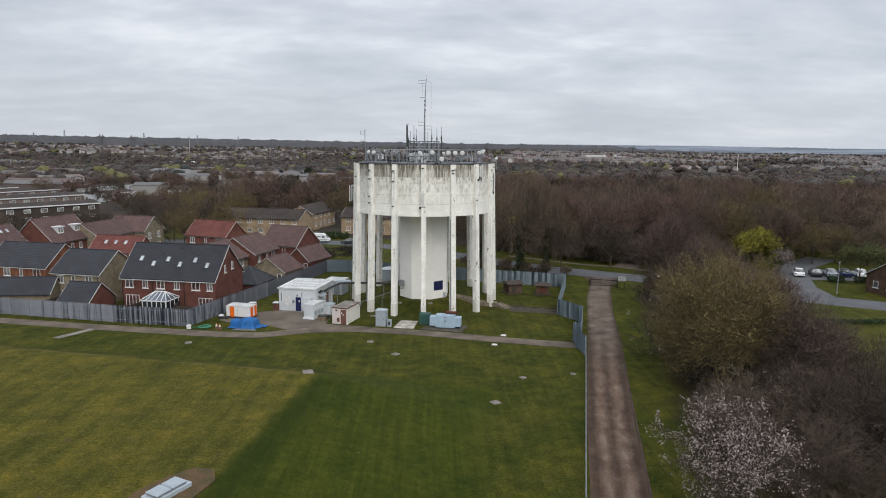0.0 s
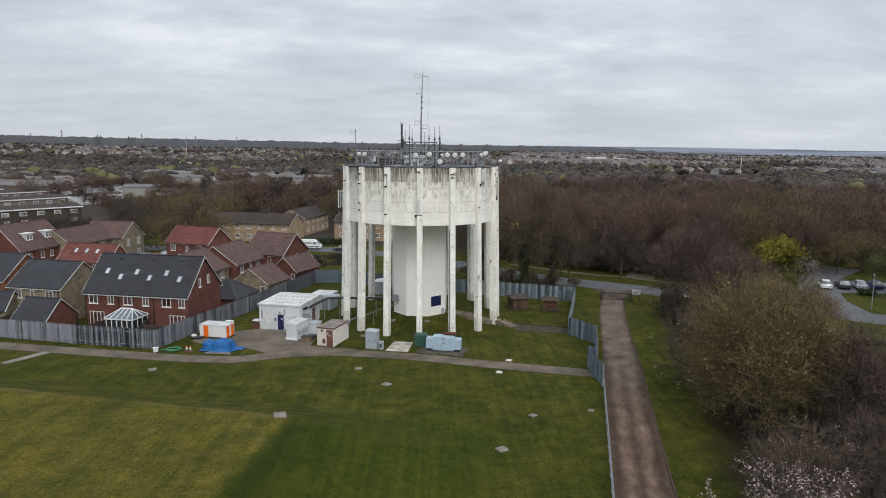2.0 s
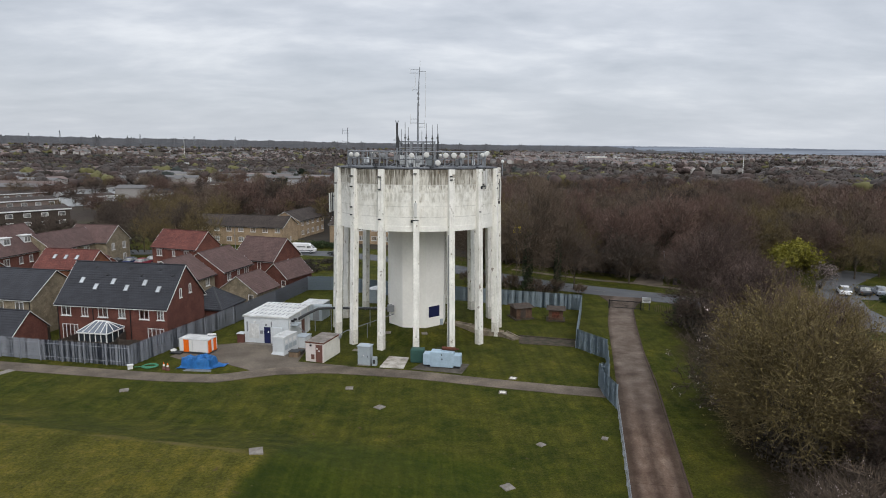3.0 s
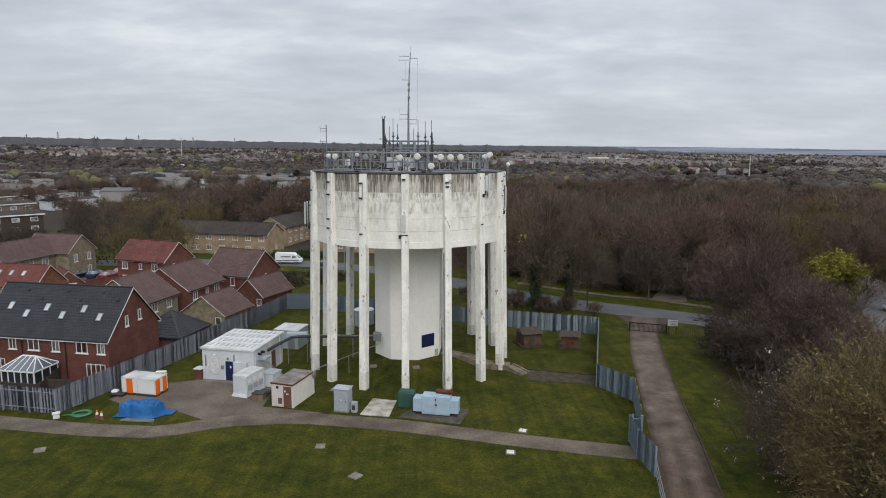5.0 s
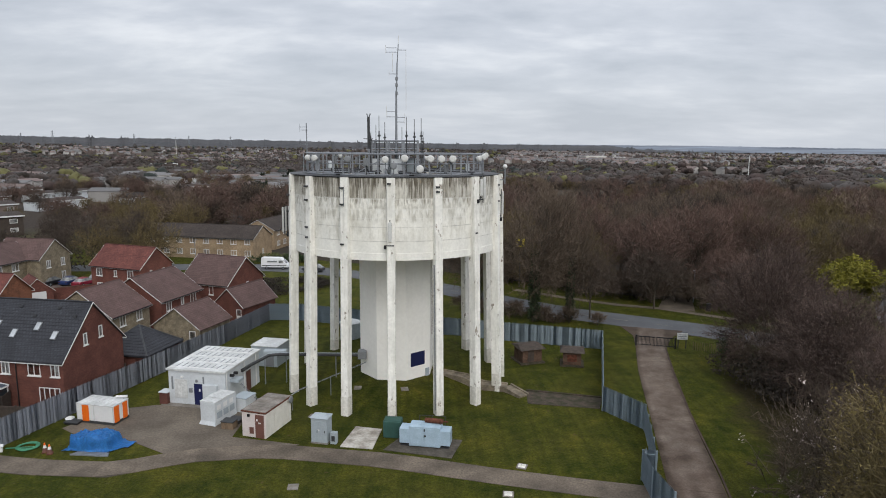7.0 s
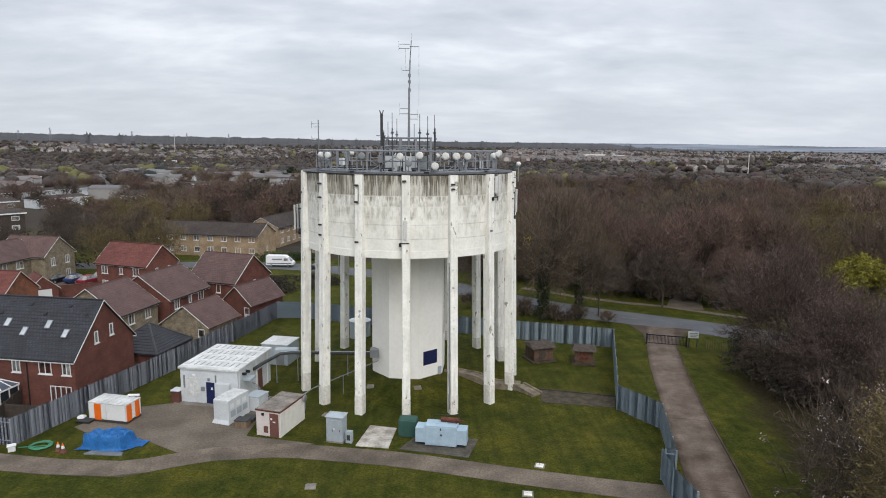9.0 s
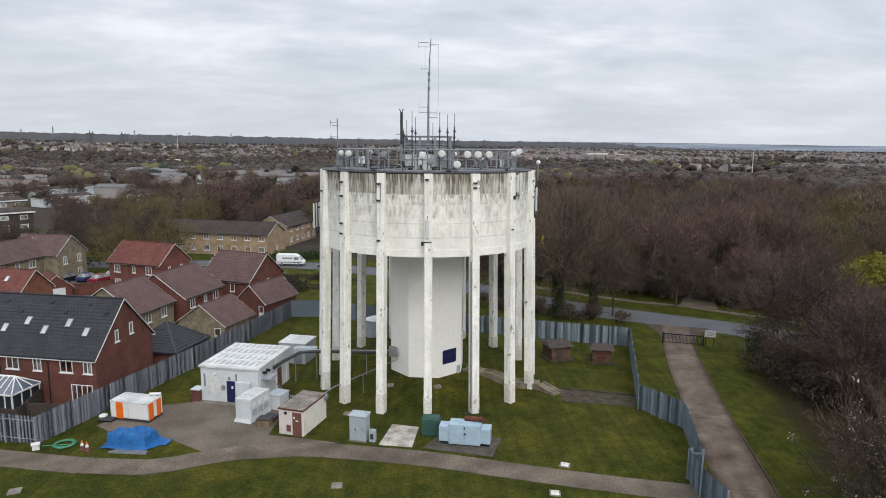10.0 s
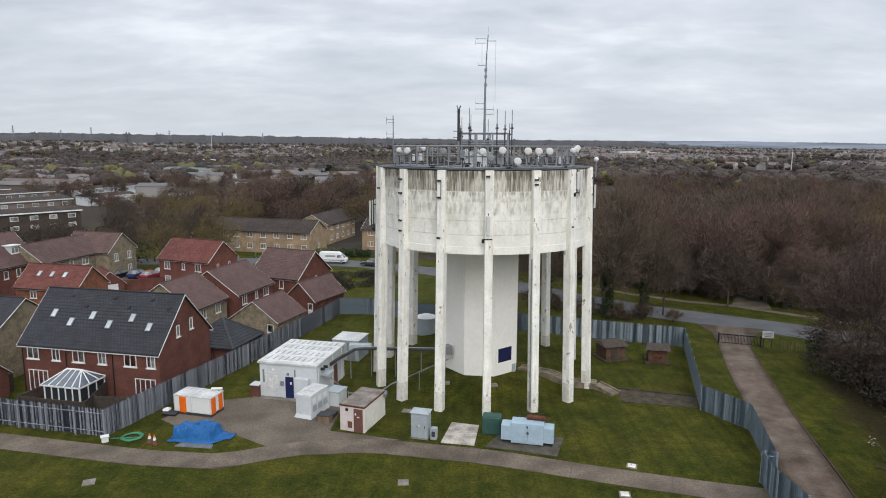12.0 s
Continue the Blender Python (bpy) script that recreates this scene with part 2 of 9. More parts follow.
# far_ twig colours are greyed and slightly blued to imitate distance haze
TWIGS = {
    # "under" is brown brush with the wood's inner shade in its colour
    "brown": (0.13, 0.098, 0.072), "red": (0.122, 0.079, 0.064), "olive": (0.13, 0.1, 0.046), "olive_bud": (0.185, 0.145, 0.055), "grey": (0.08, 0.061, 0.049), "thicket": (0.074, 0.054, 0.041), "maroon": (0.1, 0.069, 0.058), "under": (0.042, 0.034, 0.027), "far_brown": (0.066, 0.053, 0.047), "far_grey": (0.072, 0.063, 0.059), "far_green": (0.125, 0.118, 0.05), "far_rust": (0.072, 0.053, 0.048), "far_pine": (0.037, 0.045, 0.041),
    "bud": (0.165, 0.122, 0.104), "yellow": (0.205, 0.19, 0.026), "blossom": (0.45, 0.375, 0.355), "pine": (0.03, 0.042, 0.026), "green": (0.085, 0.1, 0.035)}
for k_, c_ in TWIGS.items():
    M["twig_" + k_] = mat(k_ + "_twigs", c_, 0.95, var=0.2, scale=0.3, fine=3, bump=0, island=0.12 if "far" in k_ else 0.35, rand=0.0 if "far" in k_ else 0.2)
M["rubber"] = mat("tyre_rubber", (0.02, 0.02, 0.021), 0.8, var=0.2)


def glass(name, tint, rough=0.06):
    m = mat(name, tint, rough, var=0.25, scale=0.8, bump=0, spec=0.6)
    return m


# pale patches in the pane colour: curtains, and the sky's reflection painted in
M["glass"] = mat("window_glass_curtains_and_sky", (0.38, 0.385, 0.37), 0.08, var=0.4, scale=0.9, bump=0, spec=0.6, rand=0.45, second=(0.12, 0.125, 0.13))
M["glass_dark"] = glass("dark_window_glass", (0.035, 0.042, 0.05))
M["glass_roof"] = glass("conservatory_roof_glass", (0.10, 0.12, 0.15), 0.1)
# rooflight panes carry the reflected sky as a pale base colour
M["glass_sky"] = mat("sky_pale_rooflight_glass", (0.5, 0.53, 0.56), 0.1, var=0.2, scale=0.8, bump=0, spec=0.7, rand=0.35)


def grass_mat():
    """Rough mown grass: lush and straw patches, mower stripes, bare earth specks."""
    m = bpy.data.materials.new("mown_grass")
    m.use_nodes = True
    nt = m.node_tree
    N, L = nt.nodes.new, nt.links.new
    p = nt.nodes["Principled BSDF"]
    p.inputs["Roughness"].default_value, p.inputs["Specular IOR Level"].default_value = 0.95, 0.1
    tc = N("ShaderNodeTexCoord")

    def noise_tex(scale, detail=5, rough=0.55, stretch=None, rot=0):
        n = N("ShaderNodeTexNoise")
        n.inputs["Scale"].default_value, n.inputs["Detail"].default_value, n.inputs["Roughness"].default_value = scale, detail, rough
        if stretch:
            mp = N("ShaderNodeMapping"); mp.inputs["Scale"].default_value = stretch; mp.inputs["Rotation"].default_value = (0, 0, rot)
            L(tc.outputs["Object"], mp.inputs[0]); L(mp.outputs[0], n.inputs["Vector"])
        else:
            L(tc.outputs["Object"], n.inputs["Vector"])
        return n.outputs["Fac"]

    def ramp(src, stops):
        r = N("ShaderNodeValToRGB")
        while len(r.color_ramp.elements) < len(stops):
            r.color_ramp.elements.new(0.5)
        for e, (pos, c) in zip(r.color_ramp.elements, stops):
            e.position, e.color = pos, (*c, 1)
        L(src, r.inputs["Fac"])
        return r.outputs["Color"]

    def mix(fac, a, b, mode="MIX"):
        x = N("ShaderNodeMix"); x.data_type, x.blend_type = "RGBA", mode
        if isinstance(fac, float):
            x.inputs["Factor"].default_value = fac
        else:
            L(fac, x.inputs["Factor"])
        L(a, x.inputs["A"]); L(b, x.inputs["B"])
        return x.outputs["Result"]

    lush = ramp(noise_tex(0.9, 8, 0.68), [(0.3, (0.022, 0.036, 0.004)), (0.5, (0.044, 0.055, 0.007)), (0.70, (0.069, 0.073, 0.013))])
    dry = ramp(noise_tex(1.4, 7, 0.62), [(0.3, (0.076, 0.074, 0.011)), (0.5, (0.097, 0.094, 0.016)), (0.70, (0.128, 0.114, 0.029))])
    # the flat top of the reservoir is drier than its banks and the rest
    sep = N("ShaderNodeSeparateXYZ"); L(tc.outputs["Object"], sep.inputs[0])

    def beyond(ax, ay, c):
        """Metres beyond a line ax * x + ay * y + c = 0, with a ragged edge."""
        m1, m2, m3 = N("ShaderNodeMath"), N("ShaderNodeMath"), N("ShaderNodeMath")
        m1.operation = m2.operation = m3.operation = "MULTIPLY_ADD"
        m1.inputs[1].default_value, m1.inputs[2].default_value = ax, c
        m2.inputs[1].default_value = ay
        m3.inputs[1].default_value = 0.9
        L(sep.outputs["X"], m1.inputs[0]); L(sep.outputs["Y"], m2.inputs[0]); L(m1.outputs[0], m2.inputs[2])
        L(noise_tex(0.5, 5, 0.65), m3.inputs[0]); L(m2.outputs[0], m3.inputs[2])
        return m3.outputs[0]

    def fall(src, lo, hi):
        r = N("ShaderNodeMapRange"); r.inputs["From Min"].default_value, r.inputs["From Max"].default_value = lo, hi
        L(src, r.inputs["Value"])
        return r.outputs["Result"]

    def times(a, b):
        m = N("ShaderNodeMath"); m.operation = "MULTIPLY"
        L(a, m.inputs[0]); L(b, m.inputs[1])
        return m.outputs[0]

    east_of, north_of = beyond(1, -0.156, 2.41), beyond(0.237, 1, 45.75)
    on_top = times(fall(east_of, 0.9, 0.3), fall(north_of, 1.3, 0.3))
    bank = times(fall(east_of, 18.0, 14.0), times(fall(east_of, 0.3, 1.2), fall(north_of, 11.5, 9.0)))
    patch = N("ShaderNodeMapRange")
    patch.inputs["From Min"].default_value, patch.inputs["From Max"].default_value = 0.42, 0.62
    L(noise_tex(0.16, 6, 0.6), patch.inputs["Value"])
    sm = N("ShaderNodeMath"); sm.operation = "MULTIPLY_ADD"; sm.inputs[1].default_value = 0.75
    L(on_top, sm.inputs[0])
    h = N("ShaderNodeMath"); h.operation = "MULTIPLY"; h.inputs[1].default_value = 0.4
    L(patch.outputs["Result"], h.inputs[0]); L(h.outputs[0], sm.inputs[2]); sm.use_clamp = True
    col = mix(sm.outputs[0], lush, dry)
    stripes = ramp(noise_tex(0.7, 3, 0.5, (2.2, 0.06, 1), radians(-4)), [(0.32, (0.68, 0.73, 0.7)), (0.68, (1.36, 1.28, 1.2))])
    col = mix(0.55, col, stripes, "MULTIPLY")
    tuft = ramp(noise_tex(5.0, 7, 0.8), [(0.32, (0.4, 0.42, 0.4)), (0.5, (1, 1, 1)), (0.68, (1.7, 1.6, 1.4))])
    col = mix(1.0, col, tuft, "MULTIPLY")
    worn = ramp(noise_tex(0.42, 5, 0.6), [(0.34, (0.74, 0.79, 0.74)), (0.5, (1.02, 1.02, 1)), (0.66, (1.36, 1.25, 1.12))])
    col = mix(1.0, col, worn, "MULTIPLY")
    straw = ramp(noise_tex(1.9, 3, 0.6), [(0.60, (1, 1, 1)), (0.70, (1.45, 1.32, 1.25))])
    col = mix(0.8, col, straw, "MULTIPLY")
    earth = N("ShaderNodeMapRange")
    earth.inputs["From Min"].default_value, earth.inputs["From Max"].default_value = 0.66, 0.74
    L(noise_tex(0.8, 4, 0.6), earth.inputs["Value"])
    rgb = N("ShaderNodeRGB"); rgb.outputs[0].default_value = (0.10, 0.07, 0.04, 1)
    col = mix(earth.outputs["Result"], col, rgb.outputs[0])
    # lush grass on the banks, a darker green line just under the east crest, and a straw line along the north crest
    rich = ramp(noise_tex(1.3, 8, 0.72), [(0.34, (0.02, 0.037, 0.003)), (0.5, (0.034, 0.054, 0.004)), (0.66, (0.056, 0.074, 0.008))])
    half = N("ShaderNodeMath"); half.operation = "MULTIPLY"; half.inputs[1].default_value = 0.65; L(bank, half.inputs[0])
    col = mix(half.outputs[0], col, rich)
    lines = ramp(noise_tex(1.6, 4, 0.6, (2.0, 0.05, 1), radians(-9)), [(0.35, (0.86, 0.87, 0.86)), (0.65, (1.35, 1.27, 1.18))])
    half = N("ShaderNodeMath"); half.operation = "MULTIPLY"; half.inputs[1].default_value = 0.7; L(bank, half.inputs[0])
    col = mix(half.outputs[0], col, lines, "MULTIPLY")
    dark_line = times(times(fall(east_of, 0.5, 1.3), fall(east_of, 3.4, 1.9)), fall(north_of, 1.0, -1.0))
    half = N("ShaderNodeMath"); half.operation = "MULTIPLY"; half.inputs[1].default_value = 0.5; L(dark_line, half.inputs[0])
    rgb = N("ShaderNodeRGB"); rgb.outputs[0].default_value = (0.014, 0.028, 0.004, 1)
    col = mix(half.outputs[0], col, rgb.outputs[0])
    crest = times(times(fall(north_of, 0.0, 0.35), fall(north_of, 1.0, 0.6)), times(fall(east_of, 1.0, -1.0), fall(noise_tex(0.22, 3), 0.42, 0.55)))
    half = N("ShaderNodeMath"); half.operation = "MULTIPLY"; half.inputs[1].default_value = 0.6; L(crest, half.inputs[0])
    rgb = N("ShaderNodeRGB"); rgb.outputs[0].default_value = (0.15, 0.125, 0.05, 1)
    col = mix(half.outputs[0], col, rgb.outputs[0])
    # faded tufts and fallen straw, scattered
    rgb = N("ShaderNodeRGB"); rgb.outputs[0].default_value = (0.15, 0.125, 0.06, 1)
    half = N("ShaderNodeMath"); half.operation = "MULTIPLY"; half.inputs[1].default_value = 0.55
    L(times(fall(noise_tex(2.1, 2, 0.4), 0.70, 0.74), fall(noise_tex(0.12, 3), 0.45, 0.6)), half.inputs[0])
    col = mix(half.outputs[0], col, rgb.outputs[0])
    # brown litter under the trees beside the driveway, its colour darkened for their shade
    row_x = N("ShaderNodeMath"); row_x.operation = "MULTIPLY_ADD"; row_x.inputs[1].default_value = -0.25
    L(sep.outputs["Y"], row_x.inputs[0]); L(sep.outputs["X"], row_x.inputs[2])
    lw = N("ShaderNodeMath"); lw.operation = "MULTIPLY_ADD"; lw.inputs[1].default_value = 9.0
    L(noise_tex(0.25, 6, 0.65), lw.inputs[0]); L(row_x.outputs[0], lw.inputs[2])
    lit, end, lim = N("ShaderNodeMapRange"), N("ShaderNodeMapRange"), N("ShaderNodeMath")
    lit.inputs["From Min"].default_value, lit.inputs["From Max"].default_value, lit.inputs["To Max"].default_value = 37.5, 40.0, 0.85
    end.inputs["From Min"].default_value, end.inputs["From Max"].default_value = 3.0, -3.0
    far_x = N("ShaderNodeMapRange"); far_x.inputs["From Min"].default_value, far_x.inputs["From Max"].default_value = 50.0, 46.0
    L(lw.outputs[0], lit.inputs["Value"]); L(sep.outputs["Y"], end.inputs["Value"]); L(sep.outputs["X"], far_x.inputs["Value"])
    lim.operation = "MULTIPLY"; L(lit.outputs["Result"], lim.inputs[0]); L(end.outputs["Result"], lim.inputs[1])
    li2 = N("ShaderNodeMath"); li2.operation = "MULTIPLY"; L(lim.outputs[0], li2.inputs[0]); L(far_x.outputs["Result"], li2.inputs[1])
    col = mix(li2.outputs[0], col, ramp(noise_tex(2.5, 6, 0.7), [(0.35, (0.02, 0.016, 0.009)), (0.65, (0.052, 0.038, 0.023))]))
    # beyond the site the land is scrub and gardens
    ln = N("ShaderNodeVectorMath"); ln.operation = "LENGTH"; L(tc.outputs["Object"], ln.inputs[0])
    far = N("ShaderNodeMapRange")
    far.inputs["From Min"].default_value, far.inputs["From Max"].default_value = 110.0, 170.0
    L(ln.outputs["Value"], far.inputs["Value"])
    scrub = ramp(noise_tex(0.03, 8, 0.65), [(0.3, (0.05, 0.042, 0.036)), (0.5, (0.066, 0.056, 0.047)), (0.7, (0.08, 0.08, 0.045))])
    col = mix(far.outputs["Result"], col, scrub)
    dim = N("ShaderNodeVectorMath"); dim.operation = "MULTIPLY"; dim.inputs[1].default_value = (0.835, 0.80, 0.79)
    L(col, dim.inputs[0]); col = dim.outputs[0]
    L(col, p.inputs["Base Color"])
    bp = N("ShaderNodeBump"); bp.inputs["Strength"].default_value, bp.inputs["Distance"].default_value = 0.9, 0.14
    L(noise_tex(4.0, 7, 0.8), bp.inputs["Height"]); L(bp.outputs[0], p.inputs["Normal"])
    return m


M["grass"] = grass_mat()


def drive_mat():
    """Old concrete drive: pale where it is swept, brown with mud and moss further south, lighter wheel tracks."""
    m = bpy.data.materials.new("muddy_concrete_drive")
    m.use_nodes = True
    nt = m.node_tree
    N, L = nt.nodes.new, nt.links.new
    p = nt.nodes["Principled BSDF"]
    p.inputs["Roughness"].default_value, p.inputs["Specular IOR Level"].default_value = 0.95, 0.15
    tc, uv, sep = N("ShaderNodeTexCoord"), N("ShaderNodeTexCoord"), N("ShaderNodeSeparateXYZ")
    mp = N("ShaderNodeMapping"); mp.inputs["Scale"].default_value = (1.1, 0.42, 1)
    L(uv.outputs["UV"], mp.inputs[0]); L(tc.outputs["Object"], sep.inputs[0])
    def tex(vec, scale, detail=6):
        n = N("ShaderNodeTexNoise"); n.inputs["Scale"].default_value, n.inputs["Detail"].default_value = scale, detail
        n.inputs["Roughness"].default_value = 0.62
        L(vec, n.inputs["Vector"])
        return n.outputs["Fac"]
    def ramp(src, stops):
        r = N("ShaderNodeValToRGB")
        while len(r.color_ramp.elements) < len(stops):
            r.color_ramp.elements.new(0.5)
        for e, (pos, c) in zip(r.color_ramp.elements, stops):
            e.position, e.color = pos, (*c, 1)
        L(src, r.inputs["Fac"])
        return r.outputs["Color"]
    def mix(fac, a, b, mode="MIX"):
        x = N("ShaderNodeMix"); x.data_type, x.blend_type = "RGBA", mode
        if isinstance(fac, float):
            x.inputs["Factor"].default_value = fac
        else:
            L(fac, x.inputs["Factor"])
        L(a, x.inputs["A"]); L(b, x.inputs["B"])
        return x.outputs["Result"]
    mud = ramp(tex(mp.outputs[0], 1.0), [(0.34, (0.062, 0.041, 0.030)), (0.5, (0.088, 0.062, 0.047)), (0.66, (0.125, 0.094, 0.074))])
    bare = ramp(tex(tc.outputs["Object"], 0.5), [(0.33, (0.082, 0.061, 0.048)), (0.5, (0.12, 0.093, 0.074)), (0.66, (0.155, 0.125, 0.102))])
    k = N("ShaderNodeMapRange"); k.inputs["From Min"].default_value, k.inputs["From Max"].default_value = -34.0, -18.0
    L(sep.outputs["Y"], k.inputs["Value"])
    col = mix(k.outputs["Result"], mud, bare)
    # moss and mud along both edges
    us, ab, ed = N("ShaderNodeSeparateXYZ"), N("ShaderNodeMath"), N("ShaderNodeMapRange")
    L(uv.outputs["UV"], us.inputs[0]); ab.operation = "ABSOLUTE"; L(us.outputs["X"], ab.inputs[0])
    wob = N("ShaderNodeMath"); wob.operation = "MULTIPLY_ADD"; wob.inputs[1].default_value = 0.9
    L(tex(tc.outputs["Object"], 0.7), wob.inputs[0]); L(ab.outputs[0], wob.inputs[2])
    ed.inputs["From Min"].default_value, ed.inputs["From Max"].default_value, ed.inputs["To Max"].default_value = 1.75, 2.25, 0.75
    L(wob.outputs[0], ed.inputs["Value"])
    rgb = N("ShaderNodeRGB"); rgb.outputs[0].default_value = (0.05, 0.036, 0.026, 1)
    col = mix(ed.outputs["Result"], col, rgb.outputs[0])
    # swept wheel tracks with a muddy strip between them
    near, south = N("ShaderNodeMath"), N("ShaderNodeMapRange")
    near.operation = "PINGPONG"; near.inputs[1].default_value = 0.75; L(us.outputs["X"], near.inputs[0])
    track = N("ShaderNodeMath"); track.operation = "MULTIPLY_ADD"; track.inputs[1].default_value = 0.22
    L(tex(mp.outputs[0], 0.8), track.inputs[0]); L(near.outputs[0], track.inputs[2])
    tone = ramp(track.outputs[0], [(0.15, (0.72, 0.66, 0.62)), (0.4, (1.0, 0.96, 0.94)), (0.75, (1.5, 1.46, 1.42))])
    south.inputs["From Min"].default_value, south.inputs["From Max"].default_value, south.inputs["To Max"].default_value = -14.0, -36.0, 0.85
    L(sep.outputs["Y"], south.inputs["Value"])
    col = mix(south.outputs["Result"], col, tone, "MULTIPLY")
    blot = ramp(tex(tc.outputs["Object"], 0.33, 3), [(0.36, (0.88, 0.86, 0.84)), (0.5, (1.02, 1.02, 1.02)), (0.66, (1.18, 1.18, 1.17))])
    col = mix(1.0, col, blot, "MULTIPLY")
    grit = ramp(tex(tc.outputs["Object"], 7), [(0.3, (0.75, 0.75, 0.75)), (0.7, (1.25, 1.25, 1.25))])
    col = mix(0.8, col, grit, "MULTIPLY")
    L(col, p.inputs["Base Color"])
    bp = N("ShaderNodeBump"); bp.inputs["Strength"].default_value, bp.inputs["Distance"].default_value = 0.3, 0.02
    L(tex(tc.outputs["Object"], 9), bp.inputs["Height"]); L(bp.outputs[0], p.inputs["Normal"])
    return m


M["drive"] = drive_mat()


def tank_mat():
    """White-painted concrete: lift joints, grey weathering and runs of dirt from the rim, pale patches."""
    m = mat("stained_white_concrete", (0.86, 0.845, 0.785), 0.85, var=0.1, scale=0.5, fine=5, bump=0.15, second=(0.73, 0.72, 0.67))
    nt = m.node_tree
    N, L = nt.nodes.new, nt.links.new
    p = nt.nodes["Principled BSDF"]
    src = p.inputs["Base Color"].links[0].from_socket
    tc, sep = N("ShaderNodeTexCoord"), N("ShaderNodeSeparateXYZ")
    L(tc.outputs["Object"], sep.inputs[0])
    at = N("ShaderNodeMath"); at.operation = "ARCTAN2"
    L(sep.outputs["X"], at.inputs[0]); L(sep.outputs["Y"], at.inputs[1])

    def sheet(ks, kz, scale, detail, lo, hi, rough=0.6):
        a, z = N("ShaderNodeMath"), N("ShaderNodeMath")
        a.operation = z.operation = "MULTIPLY"
        a.inputs[1].default_value, z.inputs[1].default_value = ks, kz
        L(at.outputs[0], a.inputs[0]); L(sep.outputs["Z"], z.inputs[0])
        c = N("ShaderNodeCombineXYZ"); L(a.outputs[0], c.inputs[0]); L(z.outputs[0], c.inputs[1])
        n = N("ShaderNodeTexNoise"); n.inputs["Scale"].default_value, n.inputs["Detail"].default_value = scale, detail
        n.inputs["Roughness"].default_value = rough
        L(c.outputs[0], n.inputs["Vector"])
        r = N("ShaderNodeMapRange"); r.inputs["From Min"].default_value, r.inputs["From Max"].default_value = lo, hi
        L(n.outputs["Fac"], r.inputs["Value"])
        return r.outputs["Result"]

    def down(z0, z1):
        r = N("ShaderNodeMapRange"); r.inputs["From Min"].default_value, r.inputs["From Max"].default_value = z0, z1
        L(sep.outputs["Z"], r.inputs["Value"])
        return r.outputs["Result"]

    def times(a, b, k=1.0):
        x, y = N("ShaderNodeMath"), N("ShaderNodeMath")
        x.operation = y.operation = "MULTIPLY"; y.inputs[1].default_value = k
        L(a, x.inputs[0]); L(b, x.inputs[1]); L(x.outputs[0], y.inputs[0])
        return y.outputs[0]

    def over(col, fac, c):
        x = N("ShaderNodeMix"); x.data_type = "RGBA"; x.inputs["B"].default_value = (*c, 1)
        L(fac, x.inputs["Factor"]); L(col, x.inputs["A"])
        return x.outputs["Result"]

    def band(lo, hi, soft=0.06):
        """1 between two heights, with a ragged lower edge."""
        w = N("ShaderNodeMath"); w.operation = "MULTIPLY_ADD"; w.inputs[1].default_value = 0.16
        L(sheet(16, 0.02, 3.0, 4, 0.3, 0.7), w.inputs[0]); L(sep.outputs["Z"], w.inputs[2])
        r1, r2 = N("ShaderNodeMapRange"), N("ShaderNodeMapRange")
        r1.inputs["From Min"].default_value, r1.inputs["From Max"].default_value = lo + 0.08 - soft, lo + 0.08 + soft
        r2.inputs["From Min"].default_value, r2.inputs["From Max"].default_value = hi + 0.08 + soft, hi + 0.08 - soft
        L(w.outputs[0], r1.inputs["Value"]); L(w.outputs[0], r2.inputs["Value"])
        return times(r1.outputs["Result"], r2.outputs["Result"])

    def runs(ks, least, most, z_top, soft=0.25):
        """Drips of uneven length hanging from a height."""
        w = N("ShaderNodeMath"); w.operation = "MULTIPLY_ADD"; w.inputs[1].default_value = most - least
        L(sheet(ks, 0.05, 1.0, 3, 0.3, 0.7), w.inputs[0]); L(sep.outputs["Z"], w.inputs[2])
        r = N("ShaderNodeMapRange"); r.inputs["From Min"].default_value, r.inputs["From Max"].default_value = z_top - least, z_top - least + soft
        L(w.outputs[0], r.inputs["Value"])
        return r.outputs["Result"]

    top, second, third, fourth = band(19.2, 22), band(18.3, 19.2, 0.1), band(17.25, 18.3, 0.14), band(15.6, 17.25, 0.25)
    col = over(src, times(sheet(9, 0.9, 0.55, 6, 0.38, 0.66), down(14.0, 17.5), 0.45), (0.60, 0.58, 0.51))
    col = over(col, times(sheet(4, 0.3, 1.0, 6, 0.25, 0.55), top, 0.65), (0.46, 0.435, 0.37))
    col = over(col, times(sheet(16, 0.4, 0.8, 6, 0.44, 0.62), top, 0.7), (0.26, 0.238, 0.19))
    col = over(col, times(times(sheet(60, 0.22, 1.0, 5, 0.42, 0.56), sheet(6, 0.4, 1.0, 4, 0.35, 0.55)), top, 0.9), (0.13, 0.115, 0.088))
    col = over(col, times(times(runs(55, 0.1, 1.5, 20.9), sheet(95, 0.12, 1.0, 4, 0.44, 0.55)), top, 0.95), (0.085, 0.07, 0.05))
    col = over(col, times(sheet(70, 0.3, 1.0, 4, 0.58, 0.66), top, 0.65), (0.74, 0.72, 0.65))
    col = over(col, times(sheet(20, 0.7, 1.0, 7, 0.42, 0.62), second, 0.85), (0.34, 0.322, 0.27))
    col = over(col, times(times(runs(40, 0.0, 0.9, 19.2), sheet(60, 0.4, 1.0, 4, 0.42, 0.58)), second, 0.8), (0.24, 0.222, 0.178))
    col = over(col, times(sheet(18, 0.6, 1.0, 7, 0.44, 0.64), third, 0.85), (0.42, 0.40, 0.34))
